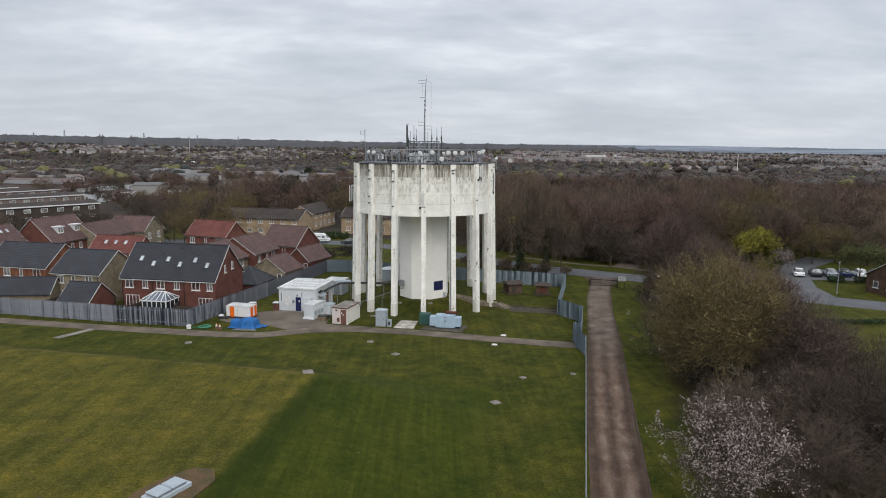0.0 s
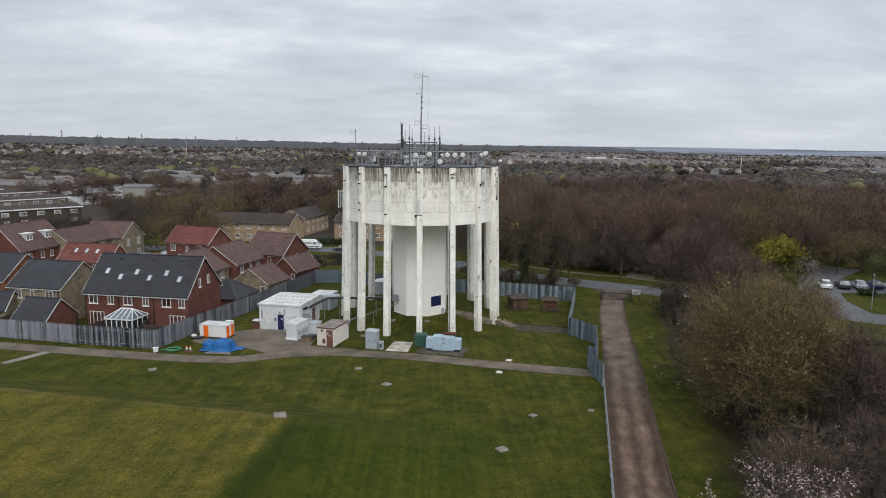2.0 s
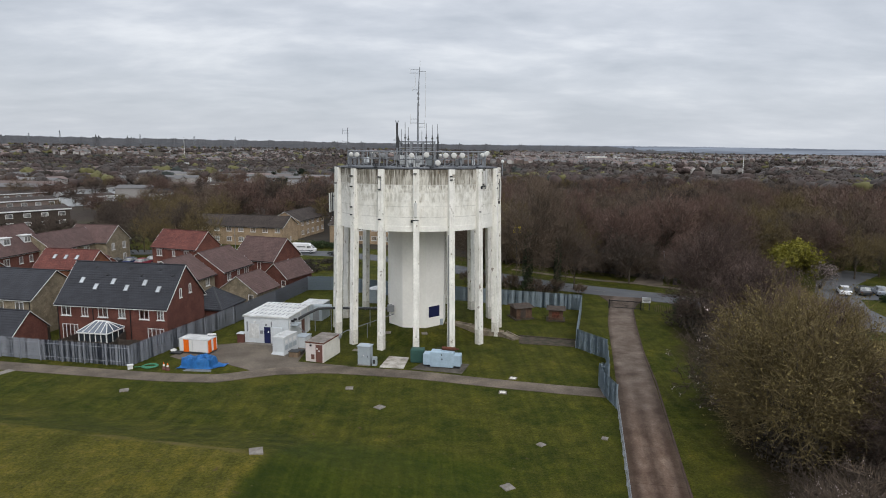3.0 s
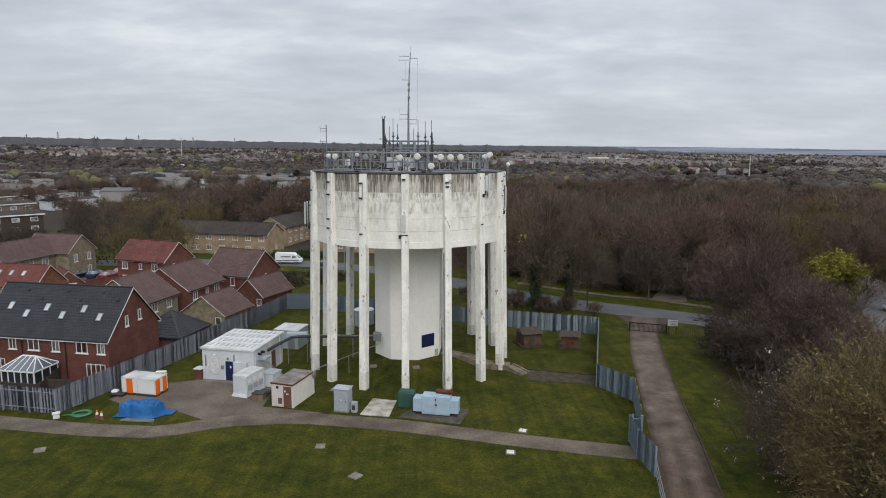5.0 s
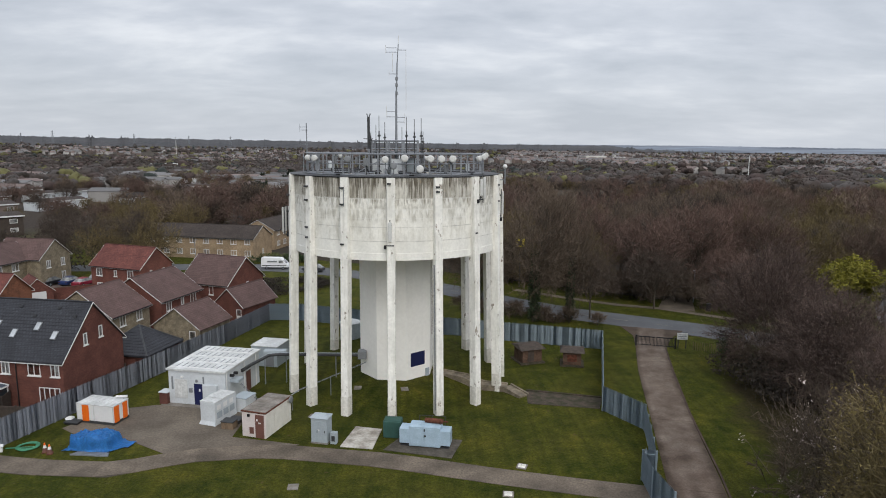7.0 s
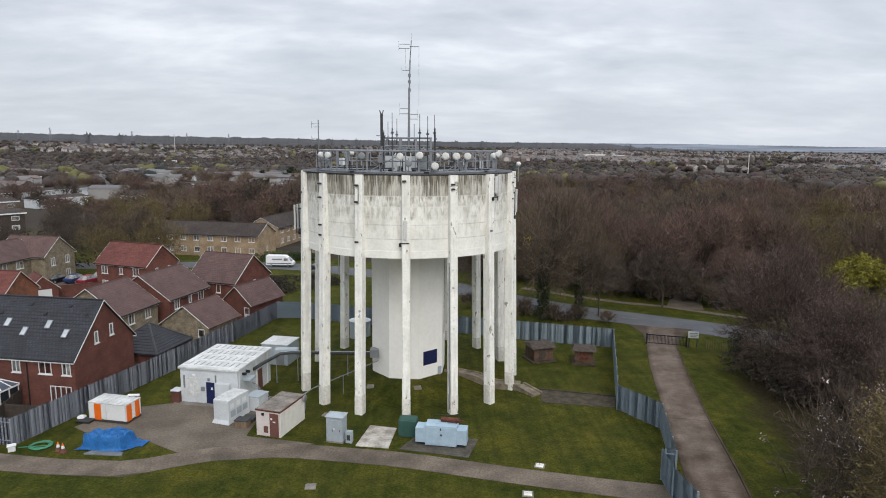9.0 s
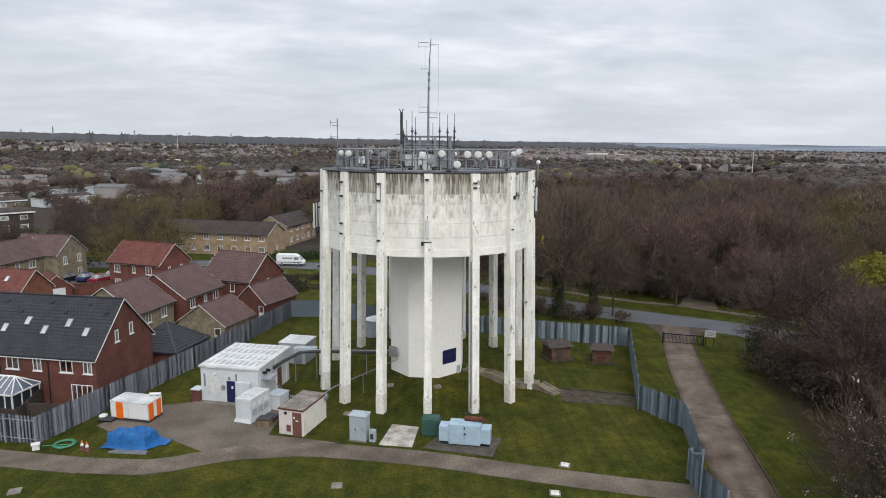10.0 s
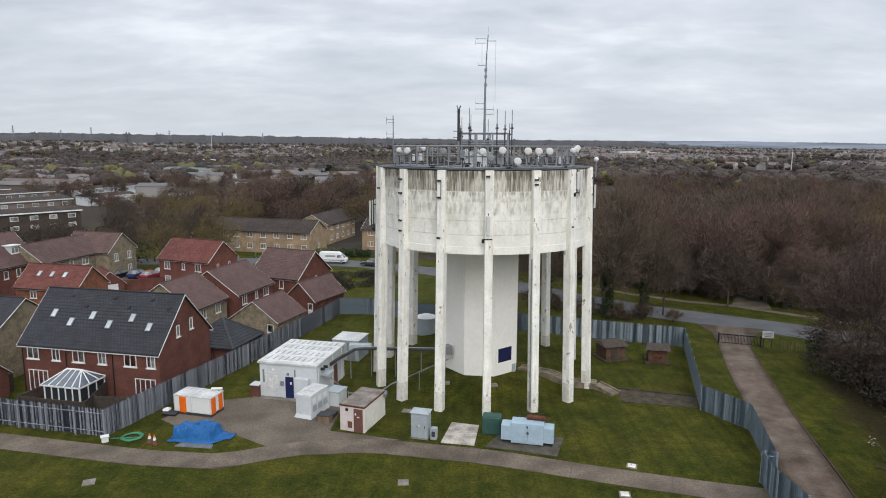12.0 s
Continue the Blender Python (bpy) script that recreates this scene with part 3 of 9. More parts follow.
    col = over(col, times(sheet(40, 0.5, 1.0, 6, 0.54, 0.66), third, 0.6), (0.27, 0.25, 0.2))
    col = over(col, times(sheet(16, 0.5, 1.0, 7, 0.47, 0.68), fourth, 0.75), (0.50, 0.48, 0.41))
    col = over(col, times(sheet(45, 0.5, 1.0, 6, 0.6, 0.7), fourth, 0.5), (0.34, 0.31, 0.24))
    # pale lime runs below the joints
    col = over(col, times(times(runs(30, 0.1, 0.9, 19.15), sheet(38, 0.35, 1.0, 4, 0.52, 0.64)), second, 0.8), (0.78, 0.775, 0.74))
    col = over(col, times(times(runs(26, 0.1, 0.9, 18.25), sheet(38, 0.4, 1.0, 4, 0.54, 0.64)), third, 0.85), (0.78, 0.775, 0.74))
    col = over(col, times(times(runs(22, 0.0, 1.3, 17.3), sheet(20, 0.4, 1.0, 4, 0.54, 0.66)), fourth, 0.8), (0.78, 0.775, 0.74))
    col = over(col, times(sheet(16, 0.9, 1.2, 5, 0.64, 0.74), down(17.0, 20.5), 0.6), (0.36, 0.27, 0.17))
    # lift joints
    for z0 in (15.55, 16.75, 17.5, 18.25, 19.15):
        d = N("ShaderNodeMath"); d.operation = "SUBTRACT"; d.inputs[1].default_value = z0; L(sep.outputs["Z"], d.inputs[0])
        b = N("ShaderNodeMath"); b.operation = "ABSOLUTE"; L(d.outputs[0], b.inputs[0])
        r = N("ShaderNodeMapRange"); r.inputs["From Min"].default_value, r.inputs["From Max"].default_value = 0.055, 0.02
        L(b.outputs[0], r.inputs["Value"])
        col = over(col, times(r.outputs["Result"], sheet(7, 0.2, 2.0, 4, 0.35, 0.6), 0.55), (0.72, 0.71, 0.68) if z0 in (17.5, 18.25, 19.15) else (0.33, 0.32, 0.29))
    L(col, p.inputs["Base Color"])
    return m


M["tank"] = tank_mat()


def chipped(m, amount=0.625, chip=(0.24, 0.2, 0.155)):
    """Flaked spots and faint vertical stains on old white paint, different on each piece."""
    nt = m.node_tree
    N, L = nt.nodes.new, nt.links.new
    p = nt.nodes["Principled BSDF"]
    src = p.inputs["Base Color"].links[0].from_socket
    tc, oi = N("ShaderNodeTexCoord"), N("ShaderNodeObjectInfo")
    add = N("ShaderNodeVectorMath"); add.operation = "ADD"
    sc = N("ShaderNodeVectorMath"); sc.operation = "SCALE"; sc.inputs[0].default_value = (37, 91, 53)
    L(oi.outputs["Random"], sc.inputs["Scale"]); L(tc.outputs["Object"], add.inputs[0]); L(sc.outputs[0], add.inputs[1])
    for stretch, scale, detail, lo, hi, k, c in (((1, 1, 0.12), 2.2, 5, 0.48, 0.68, 0.5, (0.46, 0.44, 0.38)), ((1.3, 1.3, 0.6), 1.7, 7, amount, amount + 0.03, 0.85, chip)):
        mp = N("ShaderNodeMapping"); mp.inputs["Scale"].default_value = stretch
        n = N("ShaderNodeTexNoise"); n.inputs["Scale"].default_value, n.inputs["Detail"].default_value, n.inputs["Roughness"].default_value = scale, detail, 0.65
        r = N("ShaderNodeMapRange"); r.inputs["From Min"].default_value, r.inputs["From Max"].default_value, r.inputs["To Max"].default_value = lo, hi, k
        x = N("ShaderNodeMix"); x.data_type = "RGBA"; x.inputs["B"].default_value = (*c, 1)
        L(add.outputs[0], mp.inputs[0]); L(mp.outputs[0], n.inputs["Vector"]); L(n.outputs["Fac"], r.inputs["Value"])
        L(r.outputs["Result"], x.inputs["Factor"]); L(src, x.inputs["A"])
        src = x.outputs["Result"]
    L(src, p.inputs["Base Color"])
    return m


M["leg"] = chipped(mat("white_painted_concrete_leg", (0.86, 0.845, 0.79), 0.85, var=0.12, scale=0.7, fine=4, bump=0.15, second=(0.75, 0.74, 0.69)))
M["shaft"] = mat("white_painted_shaft", (0.86, 0.845, 0.80), 0.8, var=0.05, scale=0.3, fine=3, bump=0.06, second=(0.81, 0.795, 0.75))
M["footing"] = chipped(mat("bare_concrete_footing", (0.74, 0.72, 0.665), 0.9, var=0.2, scale=1.2, fine=5, bump=0.2, second=(0.56, 0.54, 0.485)), 0.62)


# ---- builders ----
def link(name, bm, material, parent=None, label=""):
    me = bpy.data.meshes.new(name)
    bm.to_mesh(me)
    bm.free()
    if material:
        me.materials.append(material)
    ob = new(name, me)
    ob.parent = parent
    if label:
        ob["label"] = label
    return ob


def part(name, bm, material, parent, label=""):
    return link(name, bm, material, parent, label)


def thing(name, m=None, label="", category="", group="", kind=""):
    ob = new(name)
    ob.empty_display_size = 0.3
    if m is not None:
        ob.matrix_basis = m
    return tagged(ob, label, category, group, kind)


def box(x0, y0, z0, x1, y1, z1, bm=None, bevel=0.0, m=None):
    """A box between two corners, with UVs in metres on each face."""
    own = bmesh.new()
    bmesh.ops.create_cube(own, size=1)
    for v in own.verts:
        v.co = Vector(((x0 + x1) / 2 + v.co.x * (x1 - x0), (y0 + y1) / 2 + v.co.y * (y1 - y0), (z0 + z1) / 2 + v.co.z * (z1 - z0)))
    if bevel:
        bmesh.ops.bevel(own, geom=own.edges[:], offset=bevel, segments=1, affect="EDGES")
    if m is not None:
        bmesh.ops.transform(own, matrix=m, verts=own.verts)
    if bm is None:
        return own
    return join(bm, own)


def join(bm, own):
    me = bpy.data.meshes.new("tmp")
    own.to_mesh(me)
    own.free()
    bm.from_mesh(me)
    bpy.data.meshes.remove(me)
    return bm


def rod(a, b, r, bm=None, n=6, r2=None):
    """A round bar from a to b."""
    a, b = Vector(a), Vector(b)
    own = bmesh.new()
    bmesh.ops.create_cone(own, cap_ends=True, segments=n, radius1=r, radius2=r if r2 is None else r2, depth=(b - a).length)
    q = (b - a).to_track_quat("Z", "Y").to_matrix().to_4x4()
    bmesh.ops.transform(own, matrix=Matrix.Translation((a + b) / 2) @ q, verts=own.verts)
    return own if bm is None else join(bm, own)


def poly_prism(pts, z0, z1, bm=None):
    """An upright prism on a closed outline."""
    own = bmesh.new()
    lo = [own.verts.new((x, y, z0)) for x, y in pts]
    hi = [own.verts.new((x, y, z1)) for x, y in pts]
    own.faces.new(hi)
    own.faces.new(lo[::-1])
    for i in range(len(pts)):
        j = (i + 1) % len(pts)
        own.faces.new((lo[i], lo[j], hi[j], hi[i]))
    bmesh.ops.recalc_face_normals(own, faces=own.faces)
    return own if bm is None else join(bm, own)


def metric_uv(bm):
    """UVs in metres: along the level direction of each face and up its slope."""
    uv = bm.loops.layers.uv.verify()
    bm.normal_update()
    for f in bm.faces:
        n = f.normal
        if abs(n.z) > 0.98:
            u, v = Vector((1, 0, 0)), Vector((0, 1, 0))
        else:
            u = Vector((0, 0, 1)).cross(n).normalized()
            v = n.cross(u)
        for l in f.loops:
            l[uv].uv = (l.vert.co.dot(u), l.vert.co.dot(v))
    return bm


def prism(points, faces, bm=None):
    own = bmesh.new()
    vs = [own.verts.new(p) for p in points]
    for f in faces:
        own.faces.new([vs[i] for i in f])
    bmesh.ops.recalc_face_normals(own, faces=own.faces)
    return own if bm is None else join(bm, own)


# ---- ground, paths, roads ----
def mound(x, y):
    """The covered reservoir: a flat-topped bank in the field; and the rise on which the tower stands."""
    def s(a, b, v):
        t = min(max((v - a) / (b - a), 0), 1)
        return t * t * (3 - 2 * t)
    rise = 0.85 * (1 - s(4.5, 9.5 if y < 0 else 12.0, math.hypot(x, min(y, 0)))) * (1 - s(11, 16, y))
    if y > -20:
        return rise
    # how far beyond the reservoir's north and east crests
    u = min(math.hypot(max(y + 0.237 * x + 45.75, 0) / 10.6, max(x - 0.156 * y + 2.41, 0) / 17.0), 1)
    return 3.6 * (1 - u) ** 1.2 + rise


def relief(x, y):
    r = math.hypot(x, y)
    if r < 500:
        return mound(x, y)
    t = min((r - 500) / 2300, 1)
    az = math.atan2(x, y)
    top = 22 - 20 * math.sin(az * 0.95) + 2 * math.sin(az * 9 + 1)
    return top * t * t * (3 - 2 * t)


def build_ground():
    bm = bmesh.new()
    xs = [-3200, -2600, -2000, -1500, -1100, -800, -600, -450, -300, -200, -140, -100] + list(range(-80, -46, 4)) + list(range(-46, 26, 1)) + list(range(26, 81, 4)) + \
         [100, 140, 200, 300, 450, 600, 800, 1100, 1500, 2000, 2600, 3200]
    ys = [-400, -250, -150, -110] + list(range(-90, -72, 3)) + list(range(-72, 19, 1)) + list(range(19, 61, 3)) + [80, 100, 140, 200, 300, 450, 600, 800, 1000, 1250, 1500, 1800, 2100, 2400, 2800, 3200]
    grid = [[bm.verts.new((x, y, relief(x, y))) for x in xs] for y in ys]
    for j in range(len(ys) - 1):
        for i in range(len(xs) - 1):
            bm.faces.new((grid[j][i], grid[j][i + 1], grid[j + 1][i + 1], grid[j + 1][i])).smooth = True
    return tagged(link("ground", bm, M["grass"]), "patchy mown grass reaching out to wooded hills", "ground", kind="structure")


build_ground()


def ribbon(name, pts, width, z, material, label, category):
    """A flat strip along a centre line, with real thickness; pts may carry their own width."""
    bm = bmesh.new()
    rows = []
    P = [Vector(p[:2]) for p in pts]
    for i, p in enumerate(P):
        d = (P[min(i + 1, len(P) - 1)] - P[max(i - 1, 0)]).normalized()
        n = Vector((-d.y, d.x))
        w = (pts[i][2] if len(pts[i]) > 2 else width) / 2
        rows.append([bm.verts.new((*(p + n * w * s), h)) for s, h in ((1, -0.2), (1, z), (-1, z), (-1, -0.2))])
    for a, b in zip(rows, rows[1:]):
        for k in range(3):
            bm.faces.new((a[k], a[k + 1], b[k + 1], b[k]))
    bmesh.ops.recalc_face_normals(bm, faces=bm.faces)
    return tagged(link(name, bm, material), label, category, kind="structure")


def slabs(parent, pts, length, material, z):
    """Cast slabs along a centre line, each an object of its own, parted by narrow joints."""
    P = [Vector(p[:2]) for p in pts]
    W = [p[2] for p in pts]
    cum = [0.0]
    for a, b in zip(P, P[1:]):
        cum.append(cum[-1] + (b - a).length)
    def at(s):
        i = max(0, min(len(P) - 2, sum(1 for c in cum[1:] if c < s)))
        k = (s - cum[i]) / (cum[i + 1] - cum[i])
        d = (P[i + 1] - P[i]).normalized()
        if i + 2 < len(P) and k > 0.5:
            d = d.lerp((P[i + 2] - P[i + 1]).normalized(), (k - 0.5) * 0.5)
        elif i > 0 and k < 0.5:
            d = d.lerp((P[i] - P[i - 1]).normalized(), (0.5 - k) * 0.5)
        n = Vector((-d.y, d.x)).normalized()
        return P[i].lerp(P[i + 1], k), n, W[i] + (W[i + 1] - W[i]) * k
    n = int(cum[-1] / length)
    rr = random.Random(len(pts))
    for i in range(n):
        s0, s1 = i * cum[-1] / n + 0.011, (i + 1) * cum[-1] / n - 0.011
        bm = bmesh.new()
        uv = bm.loops.layers.uv.verify()
        rows, vv = [], []
        dz = rr.uniform(-0.006, 0.006)
        for j in range(4):
            sj = s0 + (s1 - s0) * j / 3
            c, nn, w = at(sj)
            rows.append([bm.verts.new((*(c + nn * w * k / 2), zz)) for k, zz in ((1, -0.05), (1, z + dz), (0.33, z + dz), (-0.33, z + dz), (-1, z + dz), (-1, -0.05))])
            vv.append((sj, w))
        for (a, va), (b, vb) in zip(zip(rows, vv), zip(rows[1:], vv[1:])):
            for k in range(5):
                f = bm.faces.new((a[k], a[k + 1], b[k + 1], b[k]))
                us = (1, 1, 0.33, -0.33, -1, -1)
                for l, (u, v) in zip(f.loops, ((us[k] * va[1] / 2, va[0]), (us[k + 1] * va[1] / 2, va[0]), (us[k + 1] * vb[1] / 2, vb[0]), (us[k] * vb[1] / 2, vb[0]))):
                    l[uv].uv = (u, v)
        bm.faces.new(rows[0][::-1]); bm.faces.new(rows[-1])
        bmesh.ops.recalc_face_normals(bm, faces=bm.faces)
        part("slab", bm, material, parent)


PATH_LINE = [(-75, -9.6, 2.3), (-56, -13.0, 2.3), (-44, -15.7, 2.3), (-32, -18.1, 2.3), (-26, -19.3, 2.3), (-20, -19.8, 2.3), (-15, -17.6, 2.3), (-9, -16.9, 2.3), (0, -18.6, 2.3),
                     (8, -21.1, 2.3), (14, -22.8, 2.3), (19, -24.0, 2.3)]
slabs(ribbon("site_path", PATH_LINE, 2.2, 0.012, M["joint"], "worn concrete track across the grass", "path"), PATH_LINE, 6.8, M["path"], 0.035)
DRIVE_LINE = [(-2.1, -125, 4.2), (6.2, -90, 4.1), (14.0, -58, 4.1), (16.3, -47, 4.0), (18.0, -39.9, 3.95), (19.9, -31.8, 3.9), (22.4, -21.2, 3.8), (24.9, -10, 3.5),
                    (26.3, -4, 3.6), (27.6, 1.4, 3.6), (29.9, 9.6, 3.5), (31.5, 14, 4.5), (32.8, 18, 8)]
slabs(ribbon("driveway", DRIVE_LINE, 4, 0.012, M["joint"], "long worn concrete driveway leading to a gate", "driveway"), DRIVE_LINE, 6.0, M["drive"], 0.03)
yard = poly_prism([(-27.5, -12.5), (-25.5, -8.7), (-21.5, -7.5), (-15, -8.5), (-12.6, -9), (-12.8, -14.4), (-9.5, -15.2), (-7, -15.9), (-12, -17.0),
                   (-17, -17.4), (-19.8, -15.6), (-22.5, -13.9), (-26, -13.6)], -0.2, 0.024)
tagged(link("yard", yard, M["yard"]), "stained concrete yard in front of the plant building", "yard", kind="structure")
ribbon("road", [(-120, 60), (-60, 62), (-36, 64), (-20, 60.5), (-6, 53.5), (6, 43), (15, 33.5), (23.5, 26.2), (33, 20.8), (40, 16.6), (50, 9.3), (60.5, 1.5), (70, -4),
                (130, -37)], 6.6, 0.02, M["asphalt"], "grey asphalt road behind the site", "road")
dashes = bmesh.new()
for a_, b_ in zip([(6, 43), (15, 33.5), (23.5, 26.2), (33, 20.8), (40, 16.6), (50, 9.3)], [(15, 33.5), (23.5, 26.2), (33, 20.8), (40, 16.6), (50, 9.3), (60.5, 1.5)]):
    d_ = Vector(b_) - Vector(a_)
    for k_ in range(int(d_.length / 5)):
        c_ = Vector(a_) + d_ * (k_ + 0.5) * 5 / d_.length
        box(-1.0, -0.06, 0.01, 1.0, 0.06, 0.026, dashes, m=pose(c_.x, c_.y, 0, 0, 0, math.degrees(math.atan2(d_.y, d_.x))))
tagged(link("road_marking", dashes, M["concrete"]), "worn white dashes along the road centre", "road marking", kind="structure")
ribbon("side_road", [(61.5, 2.5, 9), (64.5, 11, 6), (69, 21, 6), (74, 29, 6), (86, 40, 6)], 6, 0.028, M["asphalt"], "asphalt side road and car park", "road")
tagged(link("car_park", poly_prism([(68.5, 16.5), (84, 14.5), (92, 22), (76, 27.5)], -0.1, 0.024), M["asphalt"]), "asphalt car park beside the side road", "car park", kind="structure")
ribbon("footway", [(18, 42), (26, 35.5), (32, 31.4), (38, 28.9), (43.5, 24.6), (54, 16.5)], 1.3, 0.03, M["path"], "pale footway beside the road", "pavement")


# ---- water tower ----
def tower():
    t = thing("water_tower", pose(0.08, 0, 0), "tall weathered white concrete water tower on sixteen legs, standing on grass", "water tower")
    Z0, Z1, R = 13.9, 20.9, 10.17
    bm = bmesh.new()
    rings = []
    for z, r in ((Z0, R - 0.9), (Z0, R), (Z0 + 0.62, R), (Z0 + 0.64, R - 0.02), (Z1 - 0.02, R - 0.02), (Z1, R - 0.05), (Z1, R - 0.5)):
        rings.append([bm.verts.new((r * math.sin(a), -r * math.cos(a), z)) for a in (2 * math.pi * i / 96 for i in range(96))])
    for a, b in zip(rings, rings[1:]):
        for i in range(96):
            bm.faces.new((a[i], a[(i + 1) % 96], b[(i + 1) % 96], b[i]))
    bm.faces.new(rings[0][::-1])
    bm.faces.new(rings[-1])
    bmesh.ops.recalc_face_normals(bm, faces=bm.faces)
    part("tank", bm, M["tank"], t, "white tank wall streaked with grey dirt")
    # legs lean outwards to the ground and run up the tank as ribs
    def leg_mesh(z0, z1, w0, w1):
        def ring(z):
            o = 11.08 - (11.08 - 10.52) * z / 20.9
            k = (z - z0) / (z1 - z0)
            w = (w0 + (w1 - w0) * k) / 2
            i = o - 0.8 if z < 14 else 10.05
            return [(-w, -o, z), (w, -o, z), (w, -i, z), (-w, -i, z)]
        zs = [z for z in (z0, 13.89, 13.91, z1) if z0 <= z <= z1]
        rings = [ring(z) for z in zs]
        b = bmesh.new()
        vs = [[b.verts.new(p) for p in r] for r in rings]
        for p, q in zip(vs, vs[1:]):
            for i in range(4):
                b.faces.new((p[i], p[(i + 1) % 4], q[(i + 1) % 4], q[i]))
        b.faces.new(vs[0][::-1]); b.faces.new(vs[-1])
        bmesh.ops.recalc_face_normals(b, faces=b.faces)
        bmesh.ops.bevel(b, geom=[e for e in b.edges if abs((e.verts[0].co - e.verts[1].co).z) > 1], offset=0.05, segments=1, affect="EDGES")
        return b
    first = foot = None
    for k in range(16):
        if first is None:
            first = part("leg", leg_mesh(1.75, 20.95, 0.70, 0.70), M["leg"], t)
            foot = part("footing", leg_mesh(-0.3, 1.75, 0.74, 0.74), M["footing"], t, "bare grey concrete leg base")
        else:
            for src in (first, foot):
                ob = src.copy()
                scene.collection.objects.link(ob)
                ob.rotation_euler = (0, 0, radians(22.5 * k))
    # central shaft
    n = 8
    pts = [(3.82 * math.sin(2 * math.pi * i / n + radians(16)), -3.82 * math.cos(2 * math.pi * i / n + radians(16))) for i in range(n)]
    part("shaft", poly_prism(pts, -0.3, 14.0), M["shaft"], t, "eight-sided white central shaft")
    return t


tower()


# ---- houses ----
def window(w, h, parent, m, sill=True, bars=2, name="window"):
    """A window in a wall whose outside faces -y at the local origin: frame, panes, sill."""
    d = thing(name, m)
    d.parent = parent
    f = 0.07
    bm = bmesh.new()
    box(-w / 2, -0.05, 0, -w / 2 + f, 0.06, h, bm); box(w / 2 - f, -0.05, 0, w / 2, 0.06, h, bm)
    box(-w / 2 + f, -0.05, h - f, w / 2 - f, 0.06, h, bm); box(-w / 2 + f, -0.05, 0, w / 2 - f, 0.06, f, bm)
    for i in range(1, bars):
        x = -w / 2 + w * i / bars
        box(x - f / 2, -0.045, f, x + f / 2, 0.055, h - f, bm)
    part("frame", bm, M["white"], d)
    part("pane", box(-w / 2 + 0.03, 0.0, 0.03, w / 2 - 0.03, 0.02, h - 0.03), M["glass"], d)
    if sill:
        part("sill", box(-w / 2 - 0.08, -0.12, -0.09, w / 2 + 0.08, 0.04, 0.0), M["white"], d)
    return d


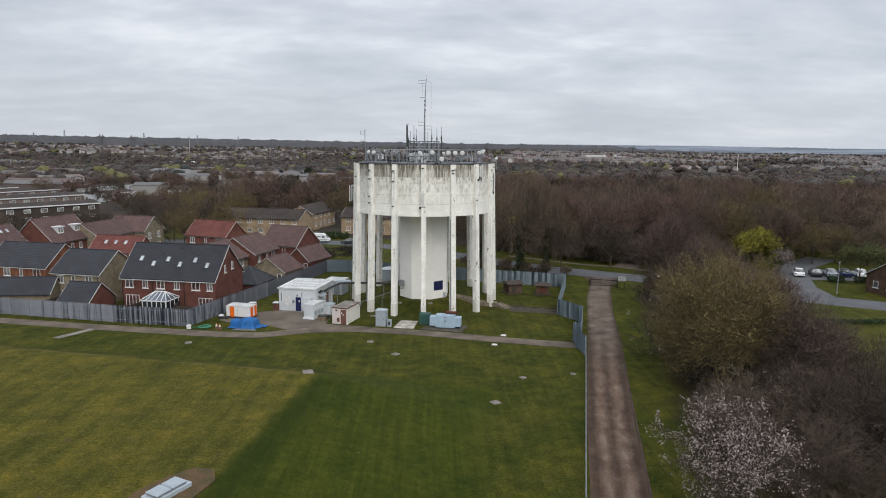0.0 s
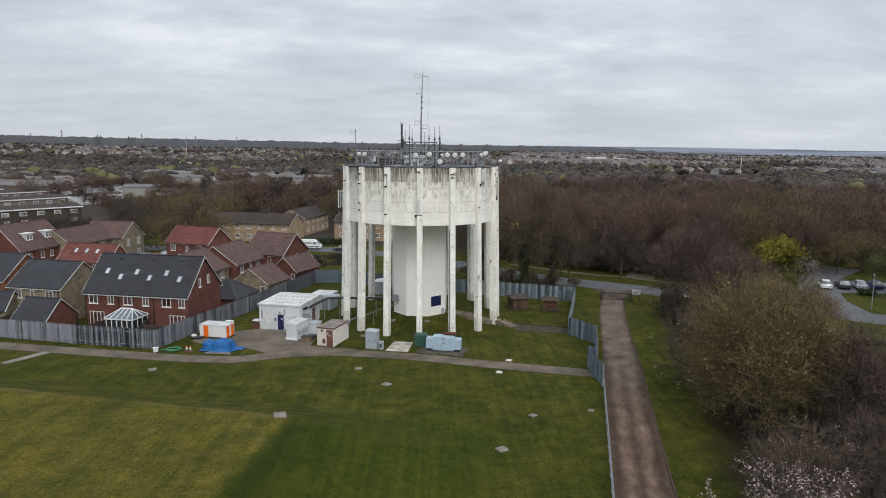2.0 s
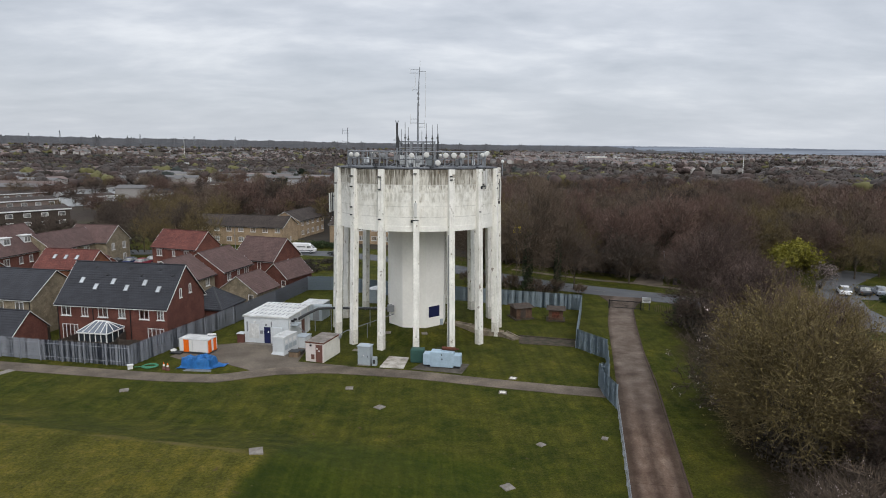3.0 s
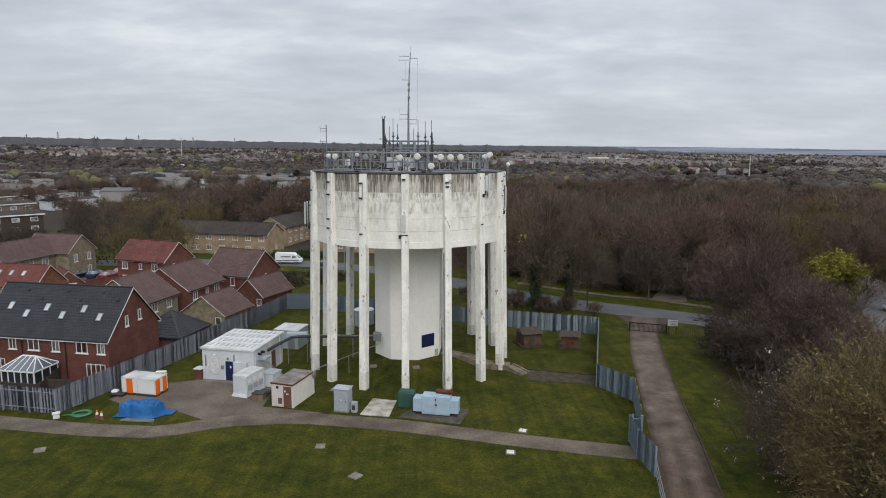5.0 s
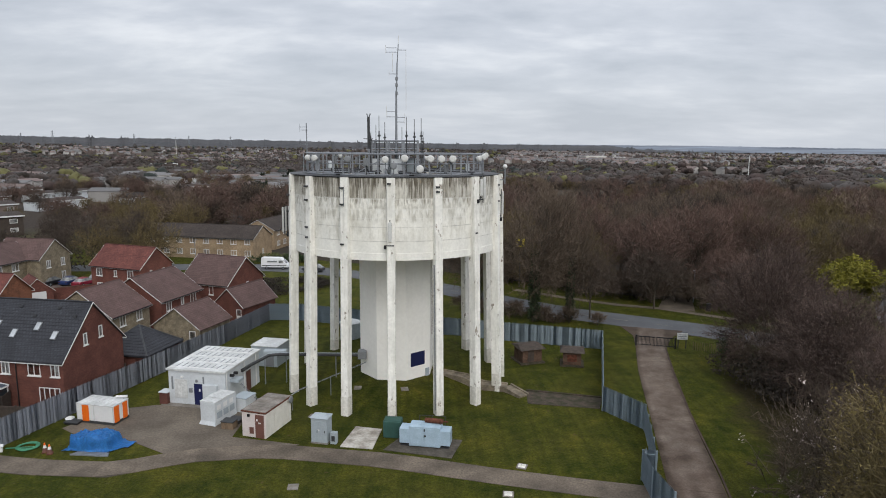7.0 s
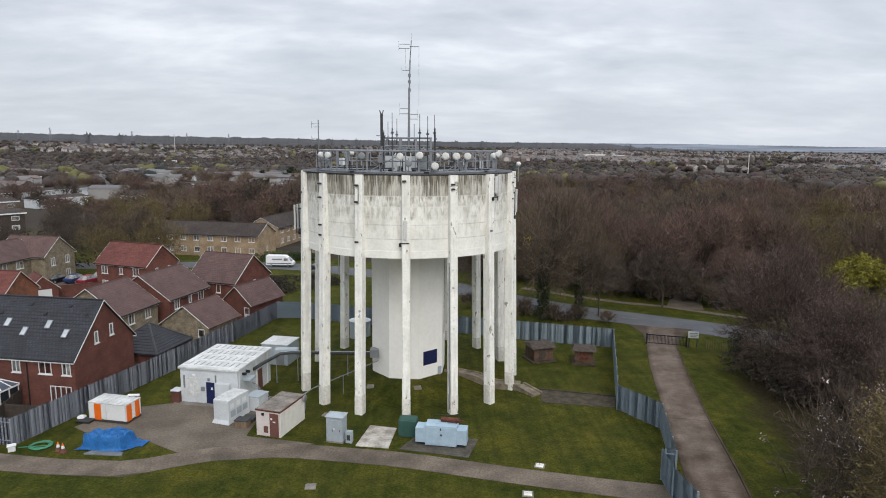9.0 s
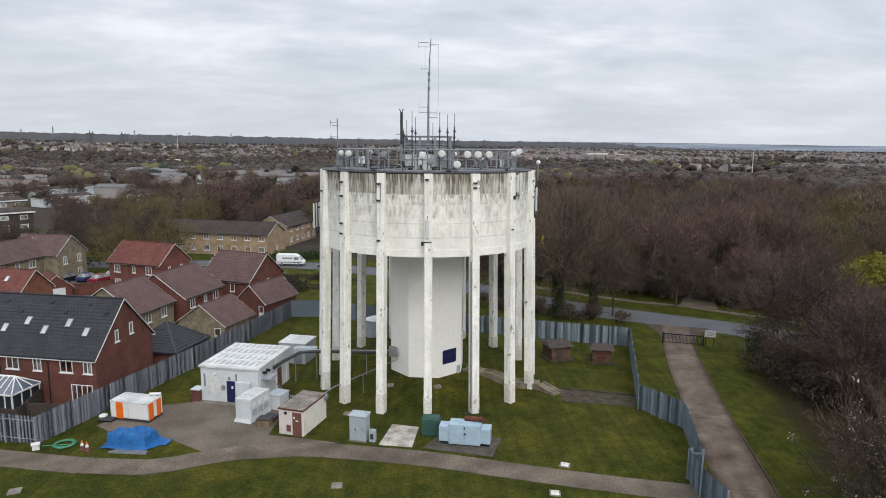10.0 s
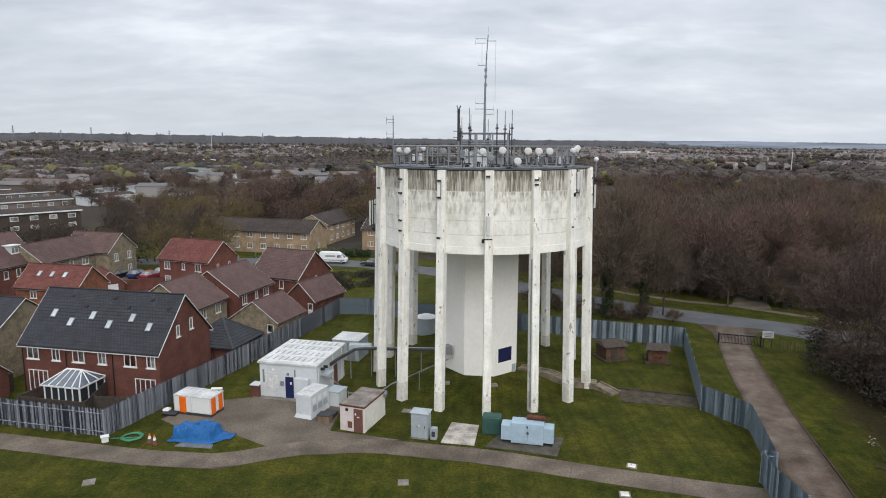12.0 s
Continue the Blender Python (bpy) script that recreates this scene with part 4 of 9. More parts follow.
def gable_house(at, yaw, L, W, eave, ridge, wall, roof, label, south=(), east=(), west=(), rooflights=(), fascia=True, hip=False, doors=(), over=0.3,
                name="house", category="house", downpipes=(), vents=()):
    """A house: walls round the local origin, L along x and W along y, ridge along x. south, east: (centre, foot, width, height) of windows."""
    h = thing(name, pose(at[0], at[1], 0, 0, 0, yaw), label, category, "houses of the estate")
    l, w = L / 2, W / 2
    pk = ridge if not hip else eave
    pts = [(-l, -w, -0.3), (l, -w, -0.3), (l, w, -0.3), (-l, w, -0.3), (-l, -w, eave), (l, -w, eave), (l, w, eave), (-l, w, eave)]
    faces = [(0, 1, 5, 4), (2, 3, 7, 6), (0, 3, 2, 1)]
    if hip:
        faces += [(1, 2, 6, 5), (3, 0, 4, 7), (4, 5, 6, 7)]
    else:
        pts += [(-l, 0, ridge - 0.05), (l, 0, ridge - 0.05)]
        faces += [(1, 2, 6, 9, 5), (3, 0, 4, 8, 7), (4, 5, 9, 8), (6, 7, 8, 9)]
    part("wall", metric_uv(prism(pts, faces)), M[wall], h)
    # roof slab with overhang, verge boards along the gables
    sl = (ridge - eave) / w
    t = 0.11
    if hip:
        o = over
        z0 = eave - sl * o
        rl = max(l - w, 0.02)
        # stepped courses on all four slopes
        n = round(math.hypot(w + o, ridge - z0) / 0.34)
        rb = bmesh.new()
        rings = [[rb.verts.new(p) for p in ((-l - o, -w - o, z0), (l + o, -w - o, z0), (l + o, w + o, z0), (-l - o, w + o, z0))]]
        for i in range(n):
            for k, lift in ((i / n, 0.045), ((i + 1) / n, 0.0)):
                a, b, z = (l + o) + (rl - l - o) * k, (w + o) * (1 - k) + 0.01, z0 + (ridge - z0) * k + t + lift
                rings.append([rb.verts.new(p) for p in ((-a, -b, z), (a, -b, z), (a, b, z), (-a, b, z))])
        for A, B in zip(rings, rings[1:]):
            for i in range(4):
                rb.faces.new((A[i], A[(i + 1) % 4], B[(i + 1) % 4], B[i]))
        rb.faces.new(rings[0][::-1]); rb.faces.new(rings[-1])
        bmesh.ops.recalc_face_normals(rb, faces=rb.faces)
        rf = part("roof", metric_uv(rb), M[roof], h)
        for sx in (-1, 1):
            for sy in (-1, 1):
                part("hip_tile", rod((sx * (l + o), sy * (w + o), z0 + t + 0.02), (sx * rl, 0, ridge + t), 0.1), M["dark_metal"], rf)
        for s in (-1, 1):
            part("fascia", box(-l - o, s * (w + o) - 0.03, z0 - 0.06, l + o, s * (w + o) + 0.03, z0 + 0.04), M["black"], h)
    else:
        o, g = over, 0.22
        z0 = eave - sl * o
        # tile courses step up the slope
        n = max(6, round(math.hypot(w + o, ridge - z0) / 0.34))
        half = []
        for i in range(n):
            for k, lift in ((i / n, 0.02), ((i + 1) / n, 0.0)):
                half.append((-(w + o) * (1 - k), z0 + (ridge - z0) * k + t + lift))
        prof = half + [(-y, z) for y, z in half[::-1]] + [(w + o, z0), (0, ridge - 0.02), (-w - o, z0)]
        rb = bmesh.new()
        A = [rb.verts.new((-l - g, y, z)) for y, z in prof]
        B = [rb.verts.new((l + g, y, z)) for y, z in prof]
        for i in range(len(prof)):
            j = (i + 1) % len(prof)
            rb.faces.new((A[i], A[j], B[j], B[i]))
        rb.faces.new(A[::-1]); rb.faces.new(B)
        bmesh.ops.recalc_face_normals(rb, faces=rb.faces)
        rf = part("roof", metric_uv(rb), M[roof], h)
        part("ridge_tile", rod((-l - g, 0, ridge + t - 0.03), (l + g, 0, ridge + t - 0.03), 0.1), M[roof], rf)
        for s in (1, -1):
            bm = bmesh.new()
            for e in (-1, 1):
                q = [(s * (l + g), e * (w + o), z0 + 0.03), (s * (l + g), 0, ridge + 0.03), (s * (l + g), 0, ridge + t - 0.015), (s * (l + g), e * (w + o), z0 + t - 0.015)]
                q += [(x + s * 0.05, y, z) for x, y, z in q]
                prism(q, [(0, 1, 2, 3), (4, 7, 6, 5), (0, 4, 5, 1), (1, 5, 6, 2), (2, 6, 7, 3), (3, 7, 4, 0)], bm)
            part("verge_board", bm, M["white"], h)
    if fascia and not hip:
        for s in (-1, 1):
            y = s * (w + over)
            part("fascia", box(-l - 0.2, y - 0.04, z0 - 0.08, l + 0.2, y + 0.04, z0 + 0.03), M["white"], h)
            part("gutter", box(-l - 0.2, y + s * 0.045 - 0.04, z0 + (0.035 if roof == "slate" else -0.03), l + 0.2, y + s * 0.045 + 0.04, z0 + 0.075), M["black"], h)
    for x, z, ww, hh in south:
        window(ww, hh, h, pose(x, -w, z), bars=4 if ww > 1.5 else (2 if ww > 0.8 else 1), name="window" if z > 0.2 else "glazed_door", sill=z > 0.2)
    for y, z, ww, hh in east:
        window(ww, hh, h, pose(l, y, z, 0, 0, 90), bars=2 if ww > 0.8 else 1)
    for y, z, ww, hh in west:
        d = window(ww, hh, h, pose(-l, y, z, 0, 0, -90), bars=2 if ww > 1.0 else 1, name="window" if z > 0.2 else "side_door", sill=z > 0.2)
        if z < 0.2:
            part("lower_panel", box(-ww / 2 + 0.04, -0.03, 0.04, ww / 2 - 0.04, 0.03, hh * 0.55), M["white"], d)
    pitch = math.degrees(math.atan(sl))
    for x, k, lit in rooflights:
        # k: how far up the slope from eave to ridge
        y, z = -w + w * k, eave + (ridge - eave) * k + t
        d = thing("rooflight", pose(x, y, z, pitch, 0, 0))
        d.parent = h
        bm = bmesh.new()
        for b in ((-0.27, -0.43, -0.22, 0.43), (0.22, -0.43, 0.27, 0.43), (-0.22, -0.43, 0.22, -0.37), (-0.22, 0.37, 0.22, 0.43)):
            box(b[0], b[1], -0.03, b[2], b[3], 0.1, bm)
        part("frame", bm, M["grey_plastic"], d)
        part("pane", box(-0.225, -0.375, -0.02, 0.225, 0.375, 0.085), M["glass_sky"], d)
    for x, k in vents:
        y, z = -w + w * k, eave + (ridge - eave) * k + t
        ob = part("vent_tile", box(-0.16, -0.14, 0.0, 0.16, 0.14, 0.09, bevel=0.01), M["black"], h)
        ob.matrix_basis = pose(x, y, z, pitch, 0, 0)
    for x in downpipes:
        part("downpipe", rod((x, -w - 0.07, 0), (x, -w - 0.07, eave - 0.15), 0.05), M["black"], h)
    return h


def offset(at, yaw, dx, dy):
    c, s = math.cos(radians(yaw)), math.sin(radians(yaw))
    return at[0] + dx * c - dy * s, at[1] + dx * s + dy * c


def from_corner(x, y, yaw, L, W):
    """The centre of a footprint whose local south-east corner is given."""
    return offset((x, y), yaw, -L / 2, W / 2)


def row(xs, z, w, h):
    return [(x, z, w, h) for x in xs]


gable_house(from_corner(-29.0, -9.0, -11, 14.4, 8.2), -11, 14.4, 8.2, 4.75, 9.0, "brick", "slate",
            "red brick house with a grey tiled roof and rooflights",
            south=[(-6.0, 3.2, 1.25, 1.15), (-3.5, 3.2, 0.85, 1.15), (-1.1, 3.2, 1.25, 1.15), (1.4, 3.2, 0.85, 1.15), (4.3, 3.2, 1.25, 1.15), (6.4, 3.2, 0.85, 1.15),
                   (-5.6, 0.05, 2.1, 2.1), (5.7, 0.05, 2.1, 2.1)],
            east=[(-1.1, 5.3, 0.5, 1.1), (1.0, 5.5, 0.5, 1.1)],
            rooflights=[(-5.2, 0.52, 1), (-3.0, 0.38, 1), (-1.0, 0.52, 1), (1.1, 0.38, 0), (3.2, 0.52, 1), (5.3, 0.38, 0)], downpipes=(-7.1, -2.4, 2.5), vents=[(-4.2, 0.85), (-2.2, 0.68), (0.4, 0.86), (2.3, 0.7), (4.4, 0.86), (6.4, 0.72)])
gable_house(from_corner(-46.9, -5.0, -13, 8.0, 8.0), -13, 8.0, 8.0, 4.8, 7.6, "stone", "slate",
            "stone house with a grey tiled roof", south=[(-2.6, 3.2, 1.1, 1.15), (-0.4, 3.2, 0.6, 1.15), (2.2, 3.2, 1.2, 1.15), (-1.8, 0.05, 2.4, 2.1)], downpipes=(3.7,))
gable_house(from_corner(-57.6, 0.3, -13, 11.0, 8.0), -13, 11.0, 8.0, 4.8, 7.8, "brick_orange", "slate",
            "mottled orange brick house with a grey tiled roof", south=[(-1.6, 3.2, 1.2, 1.2), (1.0, 3.2, 0.6, 1.2), (3.8, 3.2, 1.3, 1.2), (-1.8, 0.05, 2.2, 2.1)])
gable_house((-46.6, -9.4), -13, 4.6, 5.0, 2.3, 4.5, "brick", "slate", "small brick garage with a grey tiled roof", name="garage", category="garage", fascia=False,
            east=[(-1.2, 0.6, 0.5, 1.0)])
gable_house((-58.0, -4.6), 4, 9.0, 4.6, 2.3, 4.2, "stone", "slate", "low stone garage with a grey tiled roof", name="garage", category="garage", fascia=False)
gable_house(offset((-69.4, 30.6), 78, 0, 4.5), 78, 10.8, 9.0, 4.9, 9.2, "brick", "tile_brown", "brick house with a brown tiled roof and two white dormers",
            south=[(-3.6, 3.0, 1.2, 1.2), (-0.6, 3.0, 0.8, 1.2), (1.6, 3.0, 0.8, 1.2), (4.2, 3.0, 1.2, 1.2), (-3, 0.2, 1.2, 1.3), (3, 0.2, 1.2, 1.3)])
gable_house(offset((-75.0, 18.0), 72, 0, 4.5), 72, 10.0, 9.0, 4.9, 8.6, "brick", "tile_brown", "brick house with a brown tiled roof and skylights",
            rooflights=[(0.5, 0.7, 1), (2.0, 0.7, 1), (3.3, 0.7, 1)])
gable_house(from_corner(-51.5, 17.2, -12, 9.5, 5.6), -12, 9.5, 5.6, 4.4, 6.9, "brick_orange", "tile_red", "brick house with an orange-red tiled roof and skylights",
            rooflights=[(-2.2, 0.55, 1), (-0.2, 0.55, 1), (1.8, 0.55, 1)], south=[(-2, 2.9, 1.0, 1.0), (2.4, 2.9, 1.0, 1.0)])
gable_house((-68.5, 40.5), 79, 13.0, 8.0, 4.8, 7.4, "stone", "tile_brown", "long stone house with a brown tiled roof",
            south=[(-4, 3.2, 1.2, 1.2), (-1, 3.2, 0.8, 1.2), (2, 3.2, 1.4, 1.2), (-4, 0.8, 1.2, 1.2), (2, 0.8, 1.4, 1.2)])
gable_house((-65.0, 47.8), -11, 9.0, 7.0, 4.9, 7.7, "stone", "tile_brown", "stone house wing with a gable and brown tiled roof",
            east=[(-1.6, 3.1, 0.9, 1.3), (1.7, 3.1, 0.9, 1.3), (1.7, 0.6, 0.9, 1.4)])
gable_house(from_corner(-41.2, 35.4, -22, 10.2, 6.6), -22, 10.2, 6.6, 4.8, 7.6, "brick", "tile_red", "brick house with a red tiled roof",
            south=[(-3.4, 3.1, 1.2, 1.2), (0, 3.2, 0.6, 1.0), (3.0, 3.1, 1.2, 1.2), (-3.4, 0.7, 1.2, 1.3), (2.6, 0.2, 1.4, 2.0)], east=[(-1.2, 2.9, 0.5, 1.3), (1.4, 2.9, 0.5, 1.3)])
gable_house(offset((-31.2, 9.5), 77, 0, 4.0), 77, 6.6, 8.0, 4.7, 7.4, "stone", "tile_brown", "stone house with a brown tiled roof",
            south=[(-1.5, 3.2, 1.0, 1.2), (1.4, 3.2, 1.0, 1.2)])
gable_house(offset((-28.4, 17.7), 75, 0, 4.0), 75, 8.2, 8.0, 4.7, 7.4, "brick", "tile_brown", "brick house with a brown tiled roof",
            south=[(-2.6, 3.2, 1.0, 1.2), (0.1, 3.3, 0.6, 1.1), (2.4, 3.2, 1.2, 1.2)])
gable_house(from_corner(-24.3, 23.6, -22, 8.0, 8.0), -22, 8.0, 8.0, 4.7, 7.9, "brick", "tile_brown", "dark red brick house with a brown tiled roof",
            south=[(-1.6, 3.1, 0.7, 1.2), (1.2, 3.1, 0.7, 1.2)], east=[(0.3, 3.2, 0.5, 1.2)])
gable_house((-25.6, 13.4), 72, 6.0, 6.4, 2.4, 4.6, "stone", "tile_brown", "stone garage with a brown tiled roof and white side door", name="garage", category="garage", fascia=False,
            west=[(-2.25, 0.05, 0.85, 2.0)])
gable_house((-22.2, 24.6), 66, 7.0, 4.8, 2.4, 4.6, "brick", "tile_brown", "brick garage with a brown tiled roof", name="garage", category="garage", fascia=False,
            west=[(-1.75, 0.05, 0.8, 1.9)])
gable_house((-27.6, 3.3), -14, 5.6, 5.6, 2.4, 4.5, "brick", "slate", "brick garage with a hipped grey tiled roof", name="garage", category="garage", hip=True)
GB = gable_house((-56.2, 32.9), -48, 5.0, 4.0, 2.2, 4.0, "brick", "tile_red", "small brick garage with a red tiled roof and white door", name="garage", category="garage", fascia=False)
part("garage_door", box(2.48, -1.1, 0.0, 2.54, 1.1, 2.05, bevel=0.01), M["white"], GB, "white up-and-over door")
# buff brick flats beyond the road
for at_, yaw_, L_, lab_ in (((-46.2, 78.3), -14, 29, "long two-storey buff brick building with a dark tiled roof"), ((-13.5, 80.0), -14, 18, "buff brick building with a dark tiled roof"),
                            ((-34.0, 94.0), 76, 16, "buff brick block with twin gables and a dark tiled roof")):
    gable_house(at_, yaw_, L_, 8.0, 4.6, 6.8, "brick_buff", "tile_dark", lab_, south=[(x, z, 1.3, 1.1) for x in np.arange(-L_ / 2 + 2, L_ / 2 - 1, 3.2) for z in (0.9, 3.3)],
                name="apartment_building", category="building", east=[(0, 1.0, 0.5, 1.0)])


# ---- steel palisade fences ----
def fence_run(pts, colour, label, h=2.4, bay=2.75, step=0.155):
    f = thing("palisade_fence", pose(*pts[0], 0), label, "fence", "palisade fences")
    base = Vector((*pts[0], 0))
    pale_mesh = None
    rows = []
    for a, b in zip(pts, pts[1:]):
        a, b = Vector((*a, 0)) - base, Vector((*b, 0)) - base
        d = b - a
        n = max(1, round(d.length / bay))
        yaw = math.degrees(math.atan2(d.y, d.x))
        for i in range(n + 1):
            p = a + d * i / n
            ob = part("post", box(-0.05, -0.03, -0.3, 0.05, 0.1, h - 0.1), M[colour], f)
            ob.matrix_basis = pose(p.x, p.y, 0, 0, 0, yaw)
        for z in (0.45, 1.95):
            ob = part("rail", box(0, 0.0, z, d.length, 0.05, z + 0.05), M[colour], f)
            ob.matrix_basis = pose(a.x, a.y, 0, 0, 0, yaw)
        for i in range(int(d.length / step)):
            rows.append(pose(*(a + d * ((i + 0.5) * step / d.length)).xy, 0, 0, 0, yaw))

    def pale():
        bm = bmesh.new()
        w = 0.076
        pr = [(-w, -0.017), (-0.02, -0.021), (0.02, -0.021), (w, -0.017)]
        zt = (h - 0.14, h - 0.02, h - 0.02, h - 0.14)
        lo = [bm.verts.new((x, y, 0.06)) for x, y in pr]
        hi = [bm.verts.new((x, y, z)) for (x, y), z in zip(pr, zt)]
        tip = bm.verts.new((0, -0.021, h + 0.04))
        for i in range(3):
            bm.faces.new((lo[i], lo[i + 1], hi[i + 1], hi[i]))
            bm.faces.new((hi[i], hi[i + 1], tip))
        bmesh.ops.solidify(bm, geom=bm.faces[:], thickness=0.006)
        return bm
    for m in rows:
        if pale_mesh is None:
            pale_mesh = part("pale", pale(), M[colour], f)
            pale_mesh.matrix_basis = m
        else:
            ob = pale_mesh.copy()
            scene.collection.objects.link(ob)
            ob.matrix_basis = m
    return f


FRONT, CORNER = (-82, -4.0), (-30.35, -16.05)
fence_run([CORNER, (-26.3, -4.2), (-24.4, 1.5)], "fence_steel", "grey galvanised steel palisade fence beside a concrete yard")
fence_run([(-24.4, 1.5), (-21.3, 11.6), (-18.4, 22.4)], "fence_steel", "grey galvanised steel palisade fence beside gardens")
fence_run([CORNER, (-41.0, -13.8), (-59.0, -9.4), FRONT], "fence_steel", "grey galvanised steel palisade fence along a track")
fence_run([(-18.4, 22.4), (-14.6, 22.4), (-5, 18.8), (7.0, 14.4), (23.8, 8.9)], "fence_blue", "faded blue-grey steel palisade fence behind the tower")
fence_run([(23.8, 8.9), (19.0, -9.3), (21.45, -13.5)], "fence_blue", "faded blue-grey steel palisade fence beside the driveway")
fence_run([(21.45, -13.5), (20.5, -17.6), (19.4, -22.0), (18.5, -21.8), (18.3, -24.6), (18.6, -27.6)], "fence_blue", "blue-grey steel palisade fence and gate across the track")


# ---- plant on the site ----
def quad_roof(x0, y0, x1, y1, z, t=0.12, n=0, along="y", rib=0.05):
    """A flat roof sheet with standing ribs."""
    bm = box(x0, y0, z, x1, y1, z + t, bevel=0.015)
    for i in range(n):
        k = (i + 0.5) / n
        if along == "y":
            x = x0 + (x1 - x0) * k
            box(x - rib / 2, y0 + 0.05, z + t - 0.01, x + rib / 2, y1 - 0.05, z + t + 0.05, bm)
        else:
            y = y0 + (y1 - y0) * k
            box(x0 + 0.05, y - rib / 2, z + t - 0.01, x1 - 0.05, y + rib / 2, z + t + 0.05, bm)
    return bm


def plant_building():
    t = thing("plant_building", pose(-17.2, -4.25, 0, 0, 0, -11.5), "white single-storey plant building with a ribbed flat roof and navy door", "building")
    L, W = 2.8, 3.4
    part("wall", metric_uv(box(-L, -W, -0.2, L, W, 3.2)), M["white_paint"], t)
    part("roof", quad_roof(-L - 0.15, -W - 0.15, L + 0.15, W + 0.15, 3.2, 0.2), M["white_roof"], t, "white flat roof with raised joints")
    for r, y in enumerate((-3.0, -1.35, 0.35, 2.0)):
        part("roof_joint", box(-L, y - 0.06, 3.38, L, y + 0.06, 3.45), M["white"], t)
        for i in range(9):
            x = -L + 0.5 + i * 0.575
            part("roof_batten", box(x - 0.03, y + 0.12, 3.39, x + 0.03, y + 1.2, 3.43), M["galv"], t)
    d = part("door", box(-0.28, -W - 0.04, 0, 0.52, -W + 0.02, 2.05, bevel=0.01), M["navy"], t, "navy blue steel door")
    part("door_notice", box(0.2, -W - 0.05, 1.35, 0.36, -W - 0.03, 1.6), M["white"], d)
    part("wall_cabinet", box(0.75, -W - 0.35, 0.35, 2.1, -W + 0.02, 2.1, bevel=0.03), M["white_paint"], t)
    part("panel", box(-2.2, -W - 0.05, 0.6, -0.95, -W + 0.02, 2.4, bevel=0.01), M["white_roof"], t)
    part("vent", box(-2.5, -W - 0.06, 1.4, -2.35, -W + 0.02, 2.6), M["grey_plastic"], t)
    part("vent", box(0.62, -W - 0.06, 2.1, 0.74, -W + 0.02, 2.75), M["grey_plastic"], t)
    part("floodlight", box(-1.55, -W - 0.14, 2.55, -1.3, -W + 0.02, 2.72, bevel=0.01), M["white"], t)
    part("lamp", box(-0.1, -W - 0.1, 2.2, 0.1, -W + 0.02, 2.45, bevel=0.02), M["grey_plastic"], t)
    part("meter_box", box(-0.75, -W - 0.12, 1.2, -0.45, -W + 0.02, 1.6, bevel=0.01), M["grey_plastic"], t)
    part("side_door", box(L - 0.02, 0.6, 0, L + 0.04, 1.5, 2.0, bevel=0.01), M["brown_door"], t)
    part("hood", box(L, -2.6, 2.1, L + 0.9, -1.5, 2.35, bevel=0.02), M["cab_grey"], t)
    for y in (-2.4, -1.7):
        part("duct_elbow", rod((L - 0.1, y, 2.7), (L + 0.35, y, 2.7), 0.14, n=10), M["black"], t)
    for y in (-3.2, 0.2, 2.6):
        part("downpipe", rod((L + 0.06, y, 0), (L + 0.06, y, 3.2), 0.045), M["white"], t)
    part("plinth", box(-L - 0.5, -W - 0.7, -0.05, L + 0.1, -W, 0.05), M["concrete"], t)
    return t


plant_building()


def low_box(name, at, yaw, l, w, h, material, top, label, category, lid=None):
    t = thing(name, pose(at[0], at[1], 0, 0, 0, yaw), label, category)
    part("body", box(-l / 2, -w / 2, -0.05, l / 2, w / 2, h, bevel=0.02), M[material], t)
    part("lid" if not lid else lid, box(-l / 2 - 0.06, -w / 2 - 0.06, h, l / 2 + 0.06, w / 2 + 0.06, h + 0.08, bevel=0.015), M[top], t)
    return t


low_box("brick_bin", (-21.0, -6.9), -12, 0.8, 0.9, 1.1, "brick", "white_paint", "small red brick bin store against the plant building", "store")
SHED = low_box("plant_shed", (-14.1, 4.7), -13, 3.0, 3.0, 2.2, "cab_grey", "white_roof", "grey metal plant shed with a pale flat roof on the grass", "shed", "roof")
part("door", box(0.2, -1.54, 0.05, 1.1, -1.48, 2.0), M["grey_plastic"], SHED)

